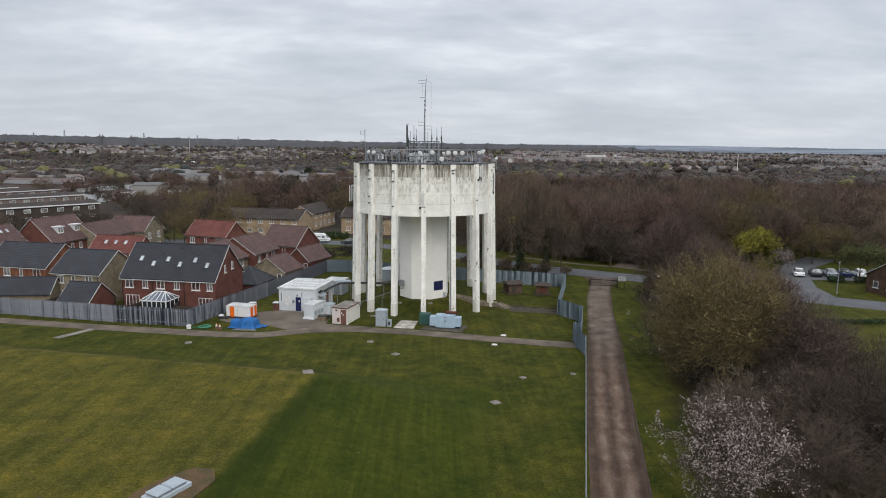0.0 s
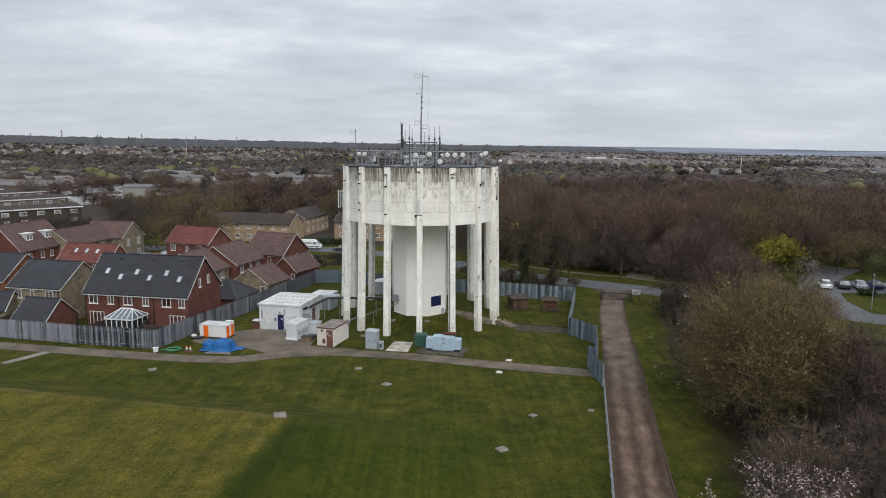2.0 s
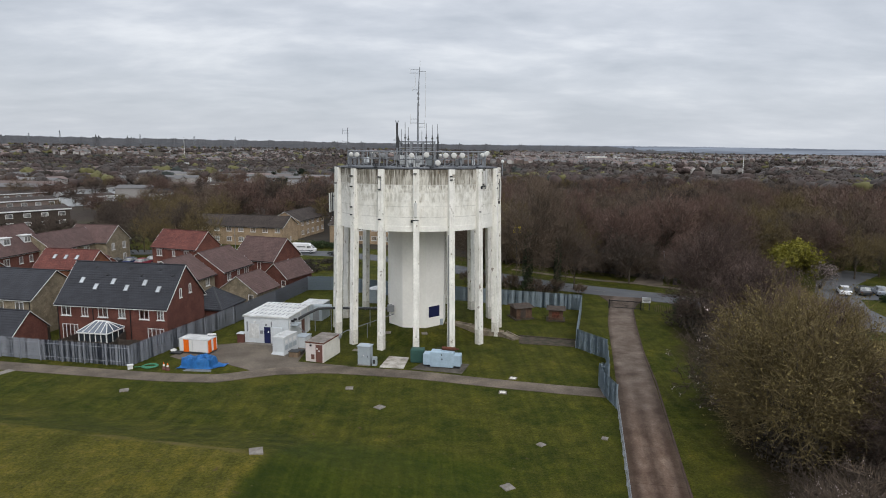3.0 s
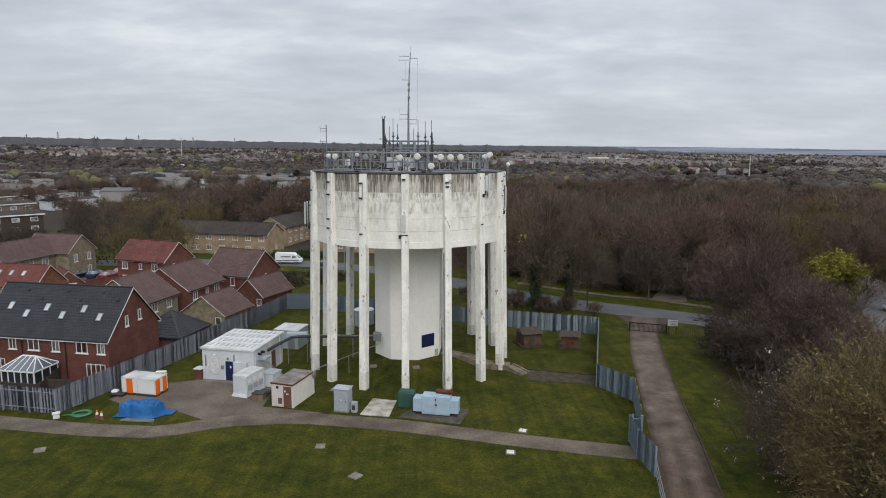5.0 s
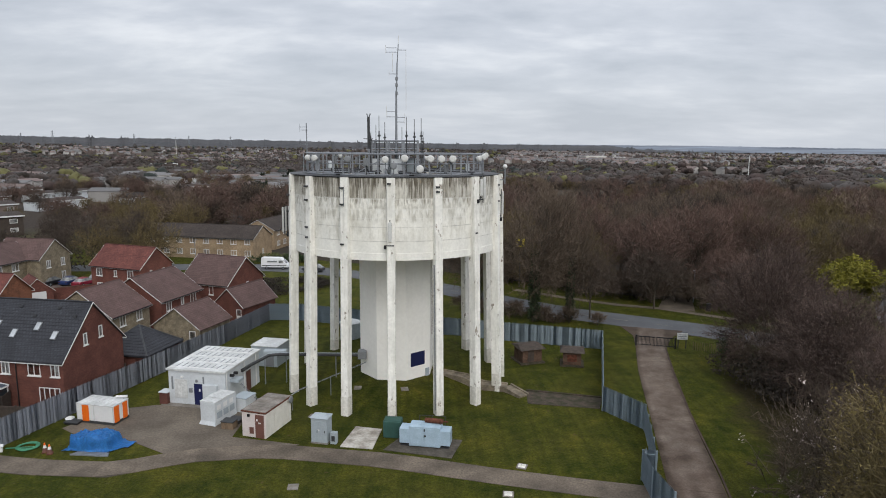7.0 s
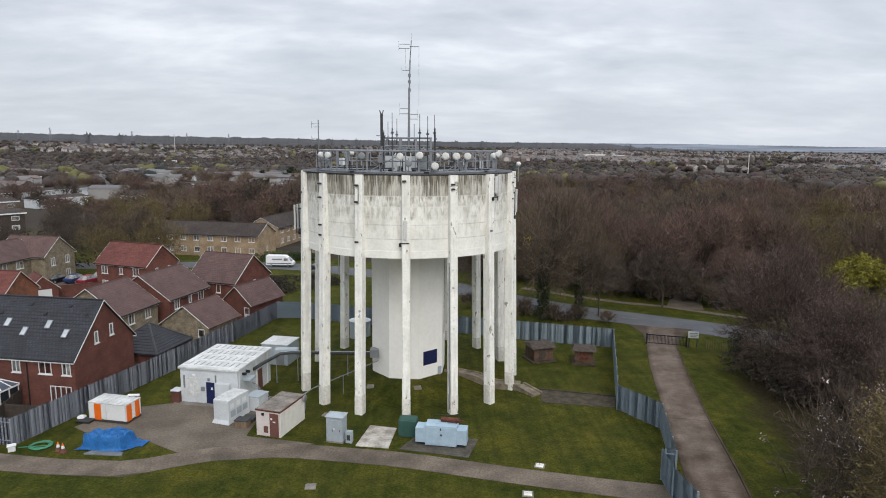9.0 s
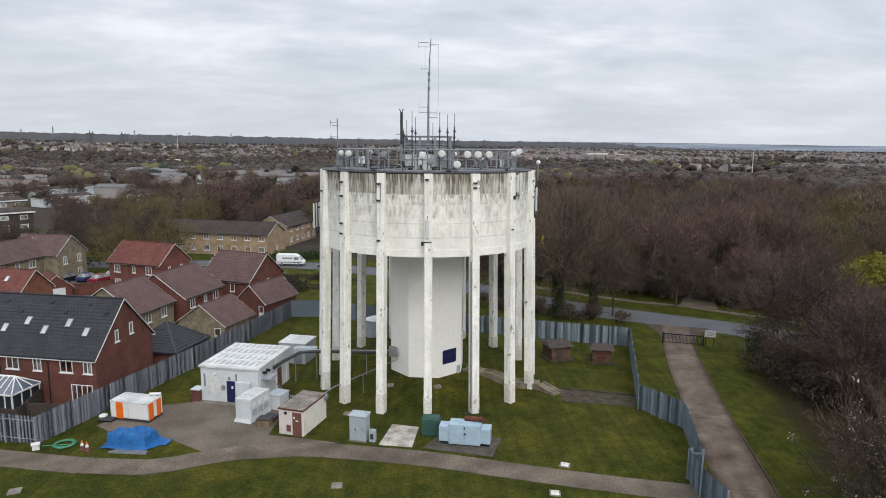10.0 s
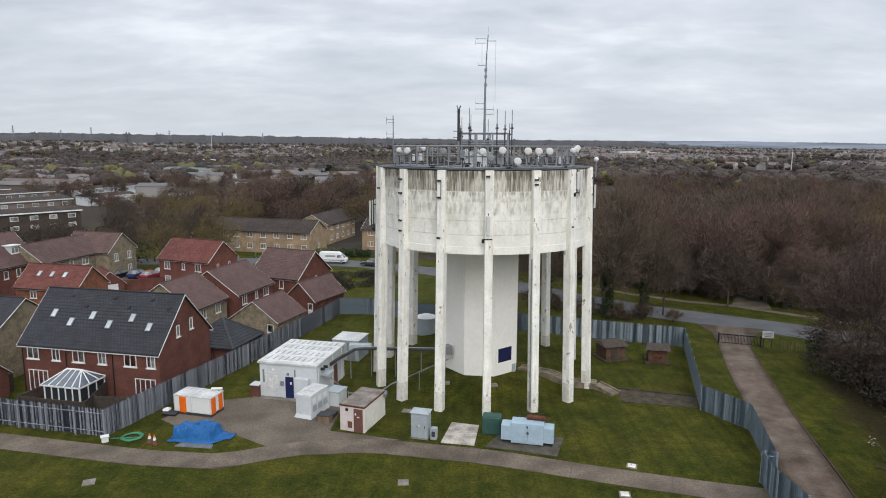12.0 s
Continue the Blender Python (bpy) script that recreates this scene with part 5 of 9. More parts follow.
# site cabin
def site_cabin():
    t = thing("site_cabin", pose(-24.9, -10.72, 0, 0, 0, -14), "small white site cabin with orange doors and a grey skid base", "cabin")
    L, W, H = 1.8, 0.95, 1.66
    part("base", box(-L, -W, 0.0, L, W, 0.26, bevel=0.01), M["dark_metal"], t)
    part("body", box(-L, -W, 0.26, L, W, H, bevel=0.02), M["white"], t)
    part("roof", quad_roof(-L - 0.04, -W - 0.04, L + 0.04, W + 0.04, H, 0.07), M["white_roof"], t)
    for i in range(7):
        part("roof_rib", box(-1.62 + i * 0.52, -W + 0.02, H + 0.06, -1.55 + i * 0.52, W - 0.02, H + 0.11), M["white_roof"], t)
    for x in (-L + 0.03, -0.1, L - 0.03):
        part("corner_trim", box(x - 0.03, -W - 0.03, 0.26, x + 0.03, -W + 0.01, H), M["white_roof"], t)
    part("door", box(-1.25, -W - 0.04, 0.2, -0.6, -W + 0.02, H - 0.04, bevel=0.01), M["orange"], t, "orange door")
    for y0, y1 in ((-0.85, -0.25), (0.2, 0.75)):
        part("door", box(L - 0.02, y0, 0.2, L + 0.04, y1, H - 0.04, bevel=0.01), M["orange"], t, "orange door")
    part("roof_tube", rod((0.75, 0.78, H + 0.2), (1.7, 0.98, H + 0.24), 0.11, n=10), M["white"], t)
    for x in (0.9, 1.5):
        part("tube_saddle", box(x - 0.06, 0.72, H + 0.06, x + 0.06, 0.98, H + 0.14), M["galv"], t)
    return t


site_cabin()


M["kiosk_roof"] = mat("dirty_felt_sheet", (0.27, 0.245, 0.22), 0.9, var=0.35, scale=1.2, fine=7, bump=0.2, second=(0.16, 0.14, 0.12), rand=0.18)


def kiosk():
    t = thing("kiosk", pose(-10.33, -12.55, 0, 0, 0, -18.5), "cream panelled kiosk with a brown steel door beside the track", "kiosk")
    L, W = 1.1, 2.0
    part("wall", box(-L, -W, 0, L, W, 2.1, bevel=0.015), M["pinkish"], t)
    # cream colour, lighter than the pink front, also holds this side's stronger light
    for i in range(6):
        y = -W + 0.02 + i * 0.66
        part("side_panel", box(L - 0.02, y, 0.05, L + 0.03, min(y + 0.63, W), 2.08, bevel=0.01), M["cream"], t)
    part("roof", box(-L - 0.06, -W - 0.06, 2.1, L + 0.06, W + 0.06, 2.22, bevel=0.01), M["rust"], t, "brown-edged flat roof")
    for i in range(4):
        y = -W + i * 1.0
        part("roof_sheet", box(-L, y + 0.02, 2.2, L, y + 0.97, 2.25, bevel=0.01), M["kiosk_roof"], t)
    d = part("door", box(0.15, -W - 0.04, 0.0, 0.95, -W + 0.02, 1.98, bevel=0.01), M["brown_door"], t, "red-brown steel door")
    part("notice", box(0.26, -W - 0.055, 1.45, 0.4, -W - 0.035, 1.62), M["white"], d)
    part("notice", box(0.45, -W - 0.055, 1.25, 0.68, -W - 0.035, 1.35), M["white"], d)
    part("vent", box(-0.4, -W - 0.04, 0.3, -0.02, -W + 0.02, 0.85), M["brown_door"], t)
    part("vent", box(-0.95, -W - 0.04, 0.35, -0.6, -W + 0.02, 0.75), M["pinkish"], t)
    part("lamp", box(-0.55, -W - 0.1, 1.75, -0.35, -W + 0.02, 1.95), M["black"], t)
    bm = bmesh.new()
    bmesh.ops.create_uvsphere(bm, u_segments=12, v_segments=8, radius=0.32)
    bmesh.ops.transform(bm, matrix=pose(L + 0.2, W - 0.3, 2.0) @ Matrix.Diagonal((0.35, 1, 1, 1)), verts=bm.verts)
    dish = part("dish", bm, M["galv"], t)
    part("bracket", rod((L, W - 0.3, 2.0), (L + 0.2, W - 0.3, 2.0), 0.03), M["galv"], dish)
    return t


kiosk()


def air_unit():
    t = thing("air_unit", pose(-15.0, -10.6, 0, 0, 0, -20), "white air-handling unit with louvred sides on the yard", "machine")
    L, W = 0.75, 1.45
    part("body", box(-L, -W, 0.3, L, W, 2.0, bevel=0.02), M["white_paint"], t)
    P = [(-L - 0.12, -W - 0.15, 0), (L + 0.05, -W - 0.15, 0), (L + 0.05, W, 0), (-L - 0.12, W, 0), (-L, -W, 0.35), (L, -W, 0.35), (L, W, 0.35), (-L, W, 0.35)]
    part("skirt", prism(P, [(0, 1, 5, 4), (1, 2, 6, 5), (2, 3, 7, 6), (3, 0, 4, 7), (0, 3, 2, 1), (4, 5, 6, 7)]), M["white_paint"], t)
    for i in range(3):
        y = -W + i * 0.95
        part("roof_panel", box(-L - 0.03, y + 0.02, 2.0, L + 0.03, y + 0.93, 2.08 + 0.04 * (i == 1), bevel=0.02), M["white_roof"], t)
    for i in range(3):
        part("louvre", box(L - 0.01, -1.2 + i * 0.85, 0.55, L + 0.03, -0.55 + i * 0.85, 1.1), M["cab_grey"], t)
        part("hatch", box(L - 0.01, -1.2 + i * 0.85, 1.3, L + 0.025, -0.7 + i * 0.85, 1.7), M["white"], t)
    return t


air_unit()
low_box("outdoor_cabinet", (-13.3, -8.6), -20, 1.3, 1.5, 1.3, "white_paint", "cab_grey", "grey outdoor cabinet behind the air unit", "cabinet")
low_box("crate", (-13.55, -12.5), -12, 1.05, 0.85, 0.6, "timber", "dark_metal", "timber crate with a dark lid beside the yard", "crate")
STACK = thing("pallet_stack", pose(-13.4, -11.3, 0, 0, 0, -12), "low stack of dark weathered boards", "pallets")
for i in range(4):
    part("board", box(-0.6 + 0.04 * i, -0.5, 0.09 * i, 0.6, 0.5, 0.08 + 0.09 * i, bevel=0.01), M["dark_metal" if i % 2 else "timber_dark"], STACK)


def steel_cabinet():
    t = thing("equipment_cabinet", pose(-5.35, -15.2, 0, 0, 0, -14), "blue-grey steel equipment cabinet with a pitched cap on the grass", "cabinet")
    part("plinth", box(-0.72, -0.55, 0, 0.72, 0.55, 0.12), M["concrete"], t)
    part("body", box(-0.68, -0.52, 0.1, 0.68, 0.52, 2.15, bevel=0.015), M["cab_grey"], t)
    P = [(-0.78, -0.62, 2.15), (0.78, -0.62, 2.15), (0.78, 0.62, 2.15), (-0.78, 0.62, 2.15), (-0.4, 0, 2.38), (0.4, 0, 2.38)]
    part("roof", prism(P, [(0, 1, 5, 4), (1, 2, 5), (2, 3, 4, 5), (3, 0, 4), (0, 3, 2, 1)]), M["cab_grey"], t)
    for x0 in (-0.62, 0.0):
        d = part("door", box(x0 if x0 < 0 else 0.36, -0.55, 0.2, 0.34 if x0 < 0 else 0.62, -0.5, 1.88, bevel=0.01), M["cab_grey"], t)
        part("handle", box(x0 + 0.45, -0.585, 0.95, x0 + 0.49, -0.55, 1.15), M["dark_metal"], d)
    part("notice", box(-0.05, -0.565, 1.1, 0.05, -0.545, 1.22), M["white"], t)
    s = thing("feeder_pillar", pose(-4.3, -15.6, 0, 0, 0, -14), "small grey feeder pillar beside a cabinet", "cabinet")
    part("body", box(-0.25, -0.22, 0, 0.25, 0.22, 0.95, bevel=0.02), M["cab_grey"], s)
    part("door", box(-0.14, -0.245, 0.25, 0.14, -0.21, 0.7, bevel=0.01), M["dark_metal"], s, "dark inspection door")


steel_cabinet()


def generator():
    t = thing("generator", pose(3.05, -16.0, 0, 0, 0, -11), "pale blue generator set with a rusty exhaust silencer", "generator")
    L, W = 1.25, 0.62
    part("body", box(-L, -W, 0.12, L, W, 1.75, bevel=0.02), M["genset_blue"], t)
    for x in (-1, 0):
        d = part("door", box(x * 1.12 + 0.03, -W - 0.03, 0.22, x * 1.12 + 1.09, -W + 0.01, 1.62, bevel=0.01), M["genset_blue"], t)
        part("handle", box(-0.12 + x * 0.1 + 0.17, -W - 0.06, 0.95, -0.05 + x * 0.1 + 0.17, -W - 0.02, 1.1), M["dark_metal"], d)
    part("notice", box(-0.06, -W - 0.045, 1.4, 0.04, -W - 0.03, 1.6), M["dark_metal"], t)
    for s in (-1, 1):
        part("air_box", box(min(s * L, s * (L + 0.78)), -W + 0.02, 0.3, max(s * L, s * (L + 0.78)), W - 0.1, 1.5, bevel=0.02), M["genset_blue"], t)
    part("skid", box(-L - 0.7, -W + 0.1, 0.02, L + 0.7, W - 0.1, 0.12), M["dark_metal"], t)
    s = part("silencer", rod((-0.1, 0.25, 1.98), (1.35, 0.2, 1.98), 0.2, n=12), M["rust"], t, "rusty exhaust silencer")
    part("exhaust_pipe", rod((1.35, 0.2, 1.98), (1.75, 0.18, 1.98), 0.07), M["rust"], s)
    part("cap", box(-0.5, -0.2, 1.75, 0.5, 0.4, 1.8), M["genset_blue"], t)
    for x in (0.2, 1.1):
        part("bracket", box(x, 0.1, 1.75, x + 0.06, 0.35, 1.85), M["rust"], t)
    g = thing("fuel_tank", pose(0.35, -14.3, 0, 0, 0, -8), "dark green plastic fuel tank beside the generator", "tank")
    part("body", box(-0.75, -0.5, 0, 0.75, 0.5, 1.45, bevel=0.06), M["dark_green"], g)
    part("lid", box(-0.7, -0.45, 1.43, 0.7, 0.45, 1.52, bevel=0.03), M["dark_green"], g)
    w = thing("guard_frame", pose(3.6, -12.6, 0, 0, 0, -8), "low grey steel guard frame on the grass", "frame")
    for x in (-1.1, 0, 1.1):
        part("post", rod((x, 0, 0), (x, 0, 1.0), 0.03), M["dark_metal"], w)
    for z in (0.5, 1.0):
        part("rail", rod((-1.1, 0, z), (1.1, 0, z), 0.025), M["dark_metal"], w)


generator()
tagged(link("generator_pad", poly_prism([(-0.3, -16.9), (5.0, -18.4), (6.0, -15.3), (1.2, -14.2)], -0.2, 0.05), M["pad"]), "dark worn generator slab", "slab", kind="structure")
tagged(link("slab", poly_prism([(-3.75, -16.3), (-1.15, -16.75), (-0.65, -13.1), (-2.9, -12.5)], -0.2, 0.06), M["pale_slab"]), "pale stained concrete slab in grass", "slab", kind="structure")


def hut(at, yaw, L, W, H, wall, label, z):
    t = thing("hut", pose(at[0], at[1], z, 0, 0, yaw), label, "hut", "huts")
    part("wall", metric_uv(box(-L / 2, -W / 2, -0.5, L / 2, W / 2, H)), M[wall], t)
    P = [(-L / 2 - 0.35, -W / 2 - 0.35, H), (L / 2 + 0.35, -W / 2 - 0.35, H), (L / 2 + 0.35, W / 2 + 0.35, H + 0.1), (-L / 2 - 0.35, W / 2 + 0.35, H + 0.1),
         (-L / 2 - 0.1, 0, H + 0.4), (L / 2 + 0.1, 0, H + 0.4)]
    part("roof", prism(P, [(0, 1, 5, 4), (1, 2, 5), (2, 3, 4, 5), (3, 0, 4), (0, 3, 2, 1)]), M["timber_dark"], t, "dark felted roof")
    part("base", box(-L / 2 - 0.3, -W / 2 - 0.3, -0.5, L / 2 + 0.3, W / 2 + 0.3, 0.02), M["paving"], t)
    return t


HUT = hut((14.4, 4.9), 17, 2.3, 2.2, 1.5, "brick_old", "low brick hut with a dark felt roof on grass", 0.15)
part("door", box(-0.55, -1.14, 0.1, 0.2, -1.08, 1.3), M["timber_dark"], HUT)
HUT2 = hut((19.1, 3.75), -12, 1.95, 1.8, 1.45, "brick_old", "small brick hut with a rusty hatch and dark roof", 0.15)
part("hatch", box(-0.5, -0.95, 0.4, 0.5, -0.88, 1.15, bevel=0.01), M["rust"], HUT2, "rusty red hatch")

# pipes from the plant building to the shaft, on posts
PB = thing("pipe_bridge", pose(0, 0, 0), "grey service pipes on steel posts between the plant building and tower", "pipes")
for dz, r, m_ in ((0, 0.12, "cab_grey"), (-0.02, 0.16, "dark_metal")):
    dy = 0.0 if m_ == "cab_grey" else -0.32
    pts_ = [(-14.45, -4.9 + dy, 2.45), (-13.9, -3.6 + dy, 2.6), (-12.6, -1.75 + dy, 2.95), (-11.5, -1.6 + dy, 3.0), (-3.2, -1.9 + dy, 3.0)]
    for a_, b_ in zip(pts_, pts_[1:]):
        part("pipe", rod(a_, b_, r, n=10), M[m_], PB)
for x_, y_ in ((-13.0, -2.2), (-11.0, -1.7), (-8.6, -1.8), (-6.0, -1.9)):
    part("post", rod((x_, y_, -0.2), (x_, y_, 2.85), 0.05), M["galv"], PB)
part("valve_box", box(-13.3, -1.6, 2.7, -11.0, -0.8, 3.25, bevel=0.05), M["cab_grey"], PB)
part("wall_box", box(-3.75, -2.4, 2.6, -2.9, -1.4, 3.4, bevel=0.03), M["grey_plastic"], PB)
TRAY = thing("cable_tray", pose(0, 0, 0), "galvanised cable tray on posts leading to the tower shaft", "cable tray")
tp_ = [(-14.2, -6.6, 1.7), (-12.2, -8.6, 1.0), (-9.6, -9.4, 1.2), (-8.4, -8.2, 1.7), (-2.9, -2.6, 2.4)]
for a_, b_ in zip(tp_, tp_[1:]):
    for o_ in (-0.12, 0.12):
        part("rail", rod((a_[0], a_[1] + o_, a_[2]), (b_[0], b_[1] + o_, b_[2]), 0.025, n=4), M["galv"], TRAY)
    n_ = int(math.dist(a_, b_) / 0.45)
    for i in range(n_):
        p_ = [a_[j] + (b_[j] - a_[j]) * (i + 0.5) / n_ for j in range(3)]
        part("rung", box(p_[0] - 0.02, p_[1] - 0.14, p_[2] - 0.01, p_[0] + 0.02, p_[1] + 0.14, p_[2] + 0.01), M["galv"], TRAY)
for p_ in ((-12.2, -8.6, 1.0), (-9.0, -8.9, 1.4), (-6.0, -5.6, 2.0)):
    part("post", rod((p_[0], p_[1], -0.1), p_, 0.04), M["galv"], TRAY)
WT = thing("water_tank", pose(-6.1, 11.6, 0.5), "pale grey cylindrical storage tank behind the tower", "tank")
part("body", rod((0, 0, -0.6), (0, 0, 2.2), 1.25, n=24), M["cab_grey"], WT)
part("lid", rod((0, 0, 2.2), (0, 0, 2.5), 1.32, n=24, r2=0.5), M["white_roof"], WT)

# steps and low walls east of the shaft
SW = thing("steps", pose(0, 0, 0), "weathered concrete steps with low side walls on the bank", "steps")
sp_ = [(3.9, -1.0, 0.92), (6.9, -2.5, 0.82), (8.6, -3.5, 0.42), (11.0, -4.0, 0.36), (12.4, -5.9, 0.1)]
for a_, b_ in zip(sp_, sp_[1:]):
    d_ = Vector(b_) - Vector(a_)
    nrm = Vector((-d_.y, d_.x, 0)).normalized() * 0.55
    for s_ in (-1, 1):
        c0, c1 = Vector(a_) + nrm * s_, Vector(b_) + nrm * s_
        w_ = nrm.normalized() * 0.1
        q_ = [c0 - w_, c1 - w_, c1 + w_, c0 + w_]
        P_ = [(v.x, v.y, v.z - 0.6) for v in q_] + [(v.x, v.y, v.z + 0.16) for v in q_]
        part("side_wall", prism(P_, [(0, 3, 2, 1), (4, 5, 6, 7), (0, 1, 5, 4), (1, 2, 6, 5), (2, 3, 7, 6), (3, 0, 4, 7)]), M["old_stone"], SW)
    q_ = [Vector(a_) - nrm, Vector(b_) - nrm, Vector(b_) + nrm, Vector(a_) + nrm]
    P_ = [(v.x, v.y, v.z - 0.6) for v in q_] + [(v.x, v.y, v.z + 0.04) for v in q_]
    part("tread", prism(P_, [(0, 3, 2, 1), (4, 5, 6, 7), (0, 1, 5, 4), (1, 2, 6, 5), (2, 3, 7, 6), (3, 0, 4, 7)]), M["old_stone"], SW)
tagged(link("terrace_path", poly_prism([(12.5, -7.6), (18.9, -8.9), (19.75, -6.4), (12.8, -4.4)], -0.2, 0.04), M["paving"]), "worn brick paving strip in grass", "paving", kind="structure")
tagged(link("terrace_kerb", poly_prism([(12.8, -4.4), (19.75, -6.4), (19.8, -6.25), (12.85, -4.22)], -0.2, 0.16), M["paving"]), "low mossy kerb along paving", "kerb", kind="structure")

# covers in the grass
for i_, (x_, y_, w_) in enumerate([(10.2, -19.75, 0.75), (8.7, -23.7, 0.75), (-6.2, -22.5, 0.75), (-9.75, -43.3, 0.9), (7.05, -41.6, 0.8), (10.5, -35.0, 0.6), (-2.9, -27.3, 0.8), (15.9, -33.9, 0.5),
                                   (-6.9, -10.2, 0.7), (-3.5, -5.0, 0.7), (1.0, -5.6, 0.7), (-27.8, -23.0, 0.8)]):
    z_ = mound(x_, y_)
    t_ = thing("manhole_cover", pose(x_, y_, z_, 0, 0, 12 * i_ - 20), "pale concrete manhole cover set in grass", "manhole cover", "covers in the grass")
    part("frame", box(-w_ / 2, -w_ / 2, -0.1, w_ / 2, w_ / 2, 0.07, bevel=0.01), M["concrete"], t_)
    part("lid", box(-w_ / 2 + 0.1, -w_ / 2 + 0.1, 0.05, w_ / 2 - 0.1, w_ / 2 - 0.1, 0.09, bevel=0.01), M["footing" if i_ in (0, 1) else "concrete"], t_)
tagged(link("slab", poly_prism([(-44.9, -20.9), (-44.0, -21.3), (-41.6, -17.2), (-42.6, -16.9)], -0.2, 0.035), M["concrete"]), "pale concrete strip leading off the track", "slab", kind="structure")
HT = thing("access_hatch", pose(-13.95, -63.9, 3.6, 0, 0, 61), "raised pale steel access hatch on the reservoir", "hatch")
part("kerb", box(-1.25, -0.62, -0.1, 1.25, 0.62, 0.26, bevel=0.03), M["cab_grey"], HT)
for x_ in (-0.55, 0.5):
    part("curb", box(x_ - 0.46, -0.46, 0.26, x_ + 0.46, 0.46, 0.36, bevel=0.01), M["galv"], HT)
    part("lid", box(x_ - 0.5, -0.5, 0.36, x_ + 0.5, 0.5, 0.44, bevel=0.025), M["cab_grey"], HT)
    part("lid_ridge", box(x_ - 0.42, -0.42, 0.43, x_ + 0.42, 0.42, 0.465, bevel=0.015), M["cab_grey"], HT)
EARTH = [(-16.4, -65.6), (-15.7, -63.6), (-14.6, -61.9), (-13.4, -60.9), (-12.2, -61.1), (-11.7, -62.4), (-12.3, -64.4), (-13.2, -67.0), (-15.6, -67.4)]
tagged(link("bare_earth", poly_prism(EARTH, 3.2, 3.615),
            mat("bare_earth", (0.105, 0.06, 0.03), 0.95, var=0.35, scale=0.9, fine=8, second=(0.06, 0.05, 0.02))), "worn bare earth round a hatch", "earth", kind="structure")

# loose things by the fence
def tarp():
    t = thing("covered_pile", pose(-23.1, -15.75, 0, 0, 0, -8), "pile covered with a creased bright blue tarpaulin", "tarpaulin")
    bm = bmesh.new()
    nx, ny = 64, 40

    def ease(lo, hi, v):
        k = min(max((v - lo) / (hi - lo), 0), 1)
        return k * k * (3 - 2 * k)

    g = []
    for j in range(ny + 1):
        r = []
        for i in range(nx + 1):
            u, v = i / nx, -1 + 2 * j / ny
            x = -1.95 + 4.75 * u
            y = v * (1.3 - 0.75 * ease(1.5, 2.6, x)) + 0.35 * ease(1.5, 2.6, x)
            wob = 0.12 * noise.noise(Vector((x * 1.3, y * 1.3, 9)))
            h = ease(1.72, 1.5, abs(x) + wob) * ease(1.12, 0.92, abs(y) + wob) * (0.86 + 0.13 * math.sin(x * 2.3 + 0.6) - 0.1 * y)
            fold = abs(noise.noise(Vector((x * 3.1 + y, y * 2.2, 4)))) + 0.5 * abs(noise.noise(Vector((x * 7, y * 6 - x, 2))))
            h += 0.34 * fold * (0.15 + 0.85 * h) + 0.1 * noise.noise(Vector((x * 2.2, y * 2.2, 1))) * h
            r.append(bm.verts.new((x + wob, y + wob, h + 0.07)))
        g.append(r)
    for j in range(ny):
        for i in range(nx):
            bm.faces.new((g[j][i], g[j][i + 1], g[j + 1][i + 1], g[j + 1][i])).smooth = True
    bmesh.ops.solidify(bm, geom=bm.faces[:], thickness=0.015)
    part("sheet", bm, M["tarp"], t)
    k = thing("steel_bars", pose(-22.7, -17.3, 0, 0, 0, -6), "pale galvanised bars lying on the grass", "bars")
    for i in range(4):
        part("bar", box(-1.5 + 0.1 * i, -0.3 + 0.14 * i, 0, 1.5 - 0.05 * i, -0.2 + 0.14 * i, 0.1), M["galv"], k)


tarp()
HO = thing("hose_coil", pose(-28.2, -16.0, 0), "loosely coiled green hose on the grass", "hose")
cu = bpy.data.curves.new("hose", "CURVE")
cu.dimensions, cu.bevel_depth, cu.bevel_resolution = "3D", 0.05, 2
sp = cu.splines.new("POLY")
rh = random.Random(3)
pts_ = [(-1.6, -0.3, 0.05)] + [((0.72 + 0.16 * math.sin(i * 0.37)) * math.cos(i * 0.42), (0.66 + 0.14 * math.sin(i * 0.53)) * math.sin(i * 0.42), 0.05 + 0.01 * (i // 15) + 0.03 * rh.random())
                              for i in range(80)]
sp.points.add(len(pts_) - 1)
for p_, c_ in zip(sp.points, pts_):
    p_.co = (*c_, 1)
cu.materials.append(M["hose"])
deps = bpy.data.objects.new("hose", cu)
me_ = bpy.data.meshes.new_from_object(deps)
bpy.data.objects.remove(deps)
ho_ = new("hose", me_); ho_.parent = HO


def cone(x, y):
    t = thing("traffic_cone", pose(x, y, 0, 0, 0, 20), "orange and white traffic cone with a black base", "traffic cone", "cones by the fence")
    part("base", box(-0.22, -0.22, 0, 0.22, 0.22, 0.06, bevel=0.01), M["rust"], t)
    part("body", rod((0, 0, 0.05), (0, 0, 0.38), 0.2, n=14, r2=0.13), M["brown_door"], t)
    part("sleeve", rod((0, 0, 0.38), (0, 0, 0.6), 0.13, n=14, r2=0.08), M["white"], t)
    part("tip", rod((0, 0, 0.6), (0, 0, 0.78), 0.08, n=14, r2=0.03), M["orange"], t)


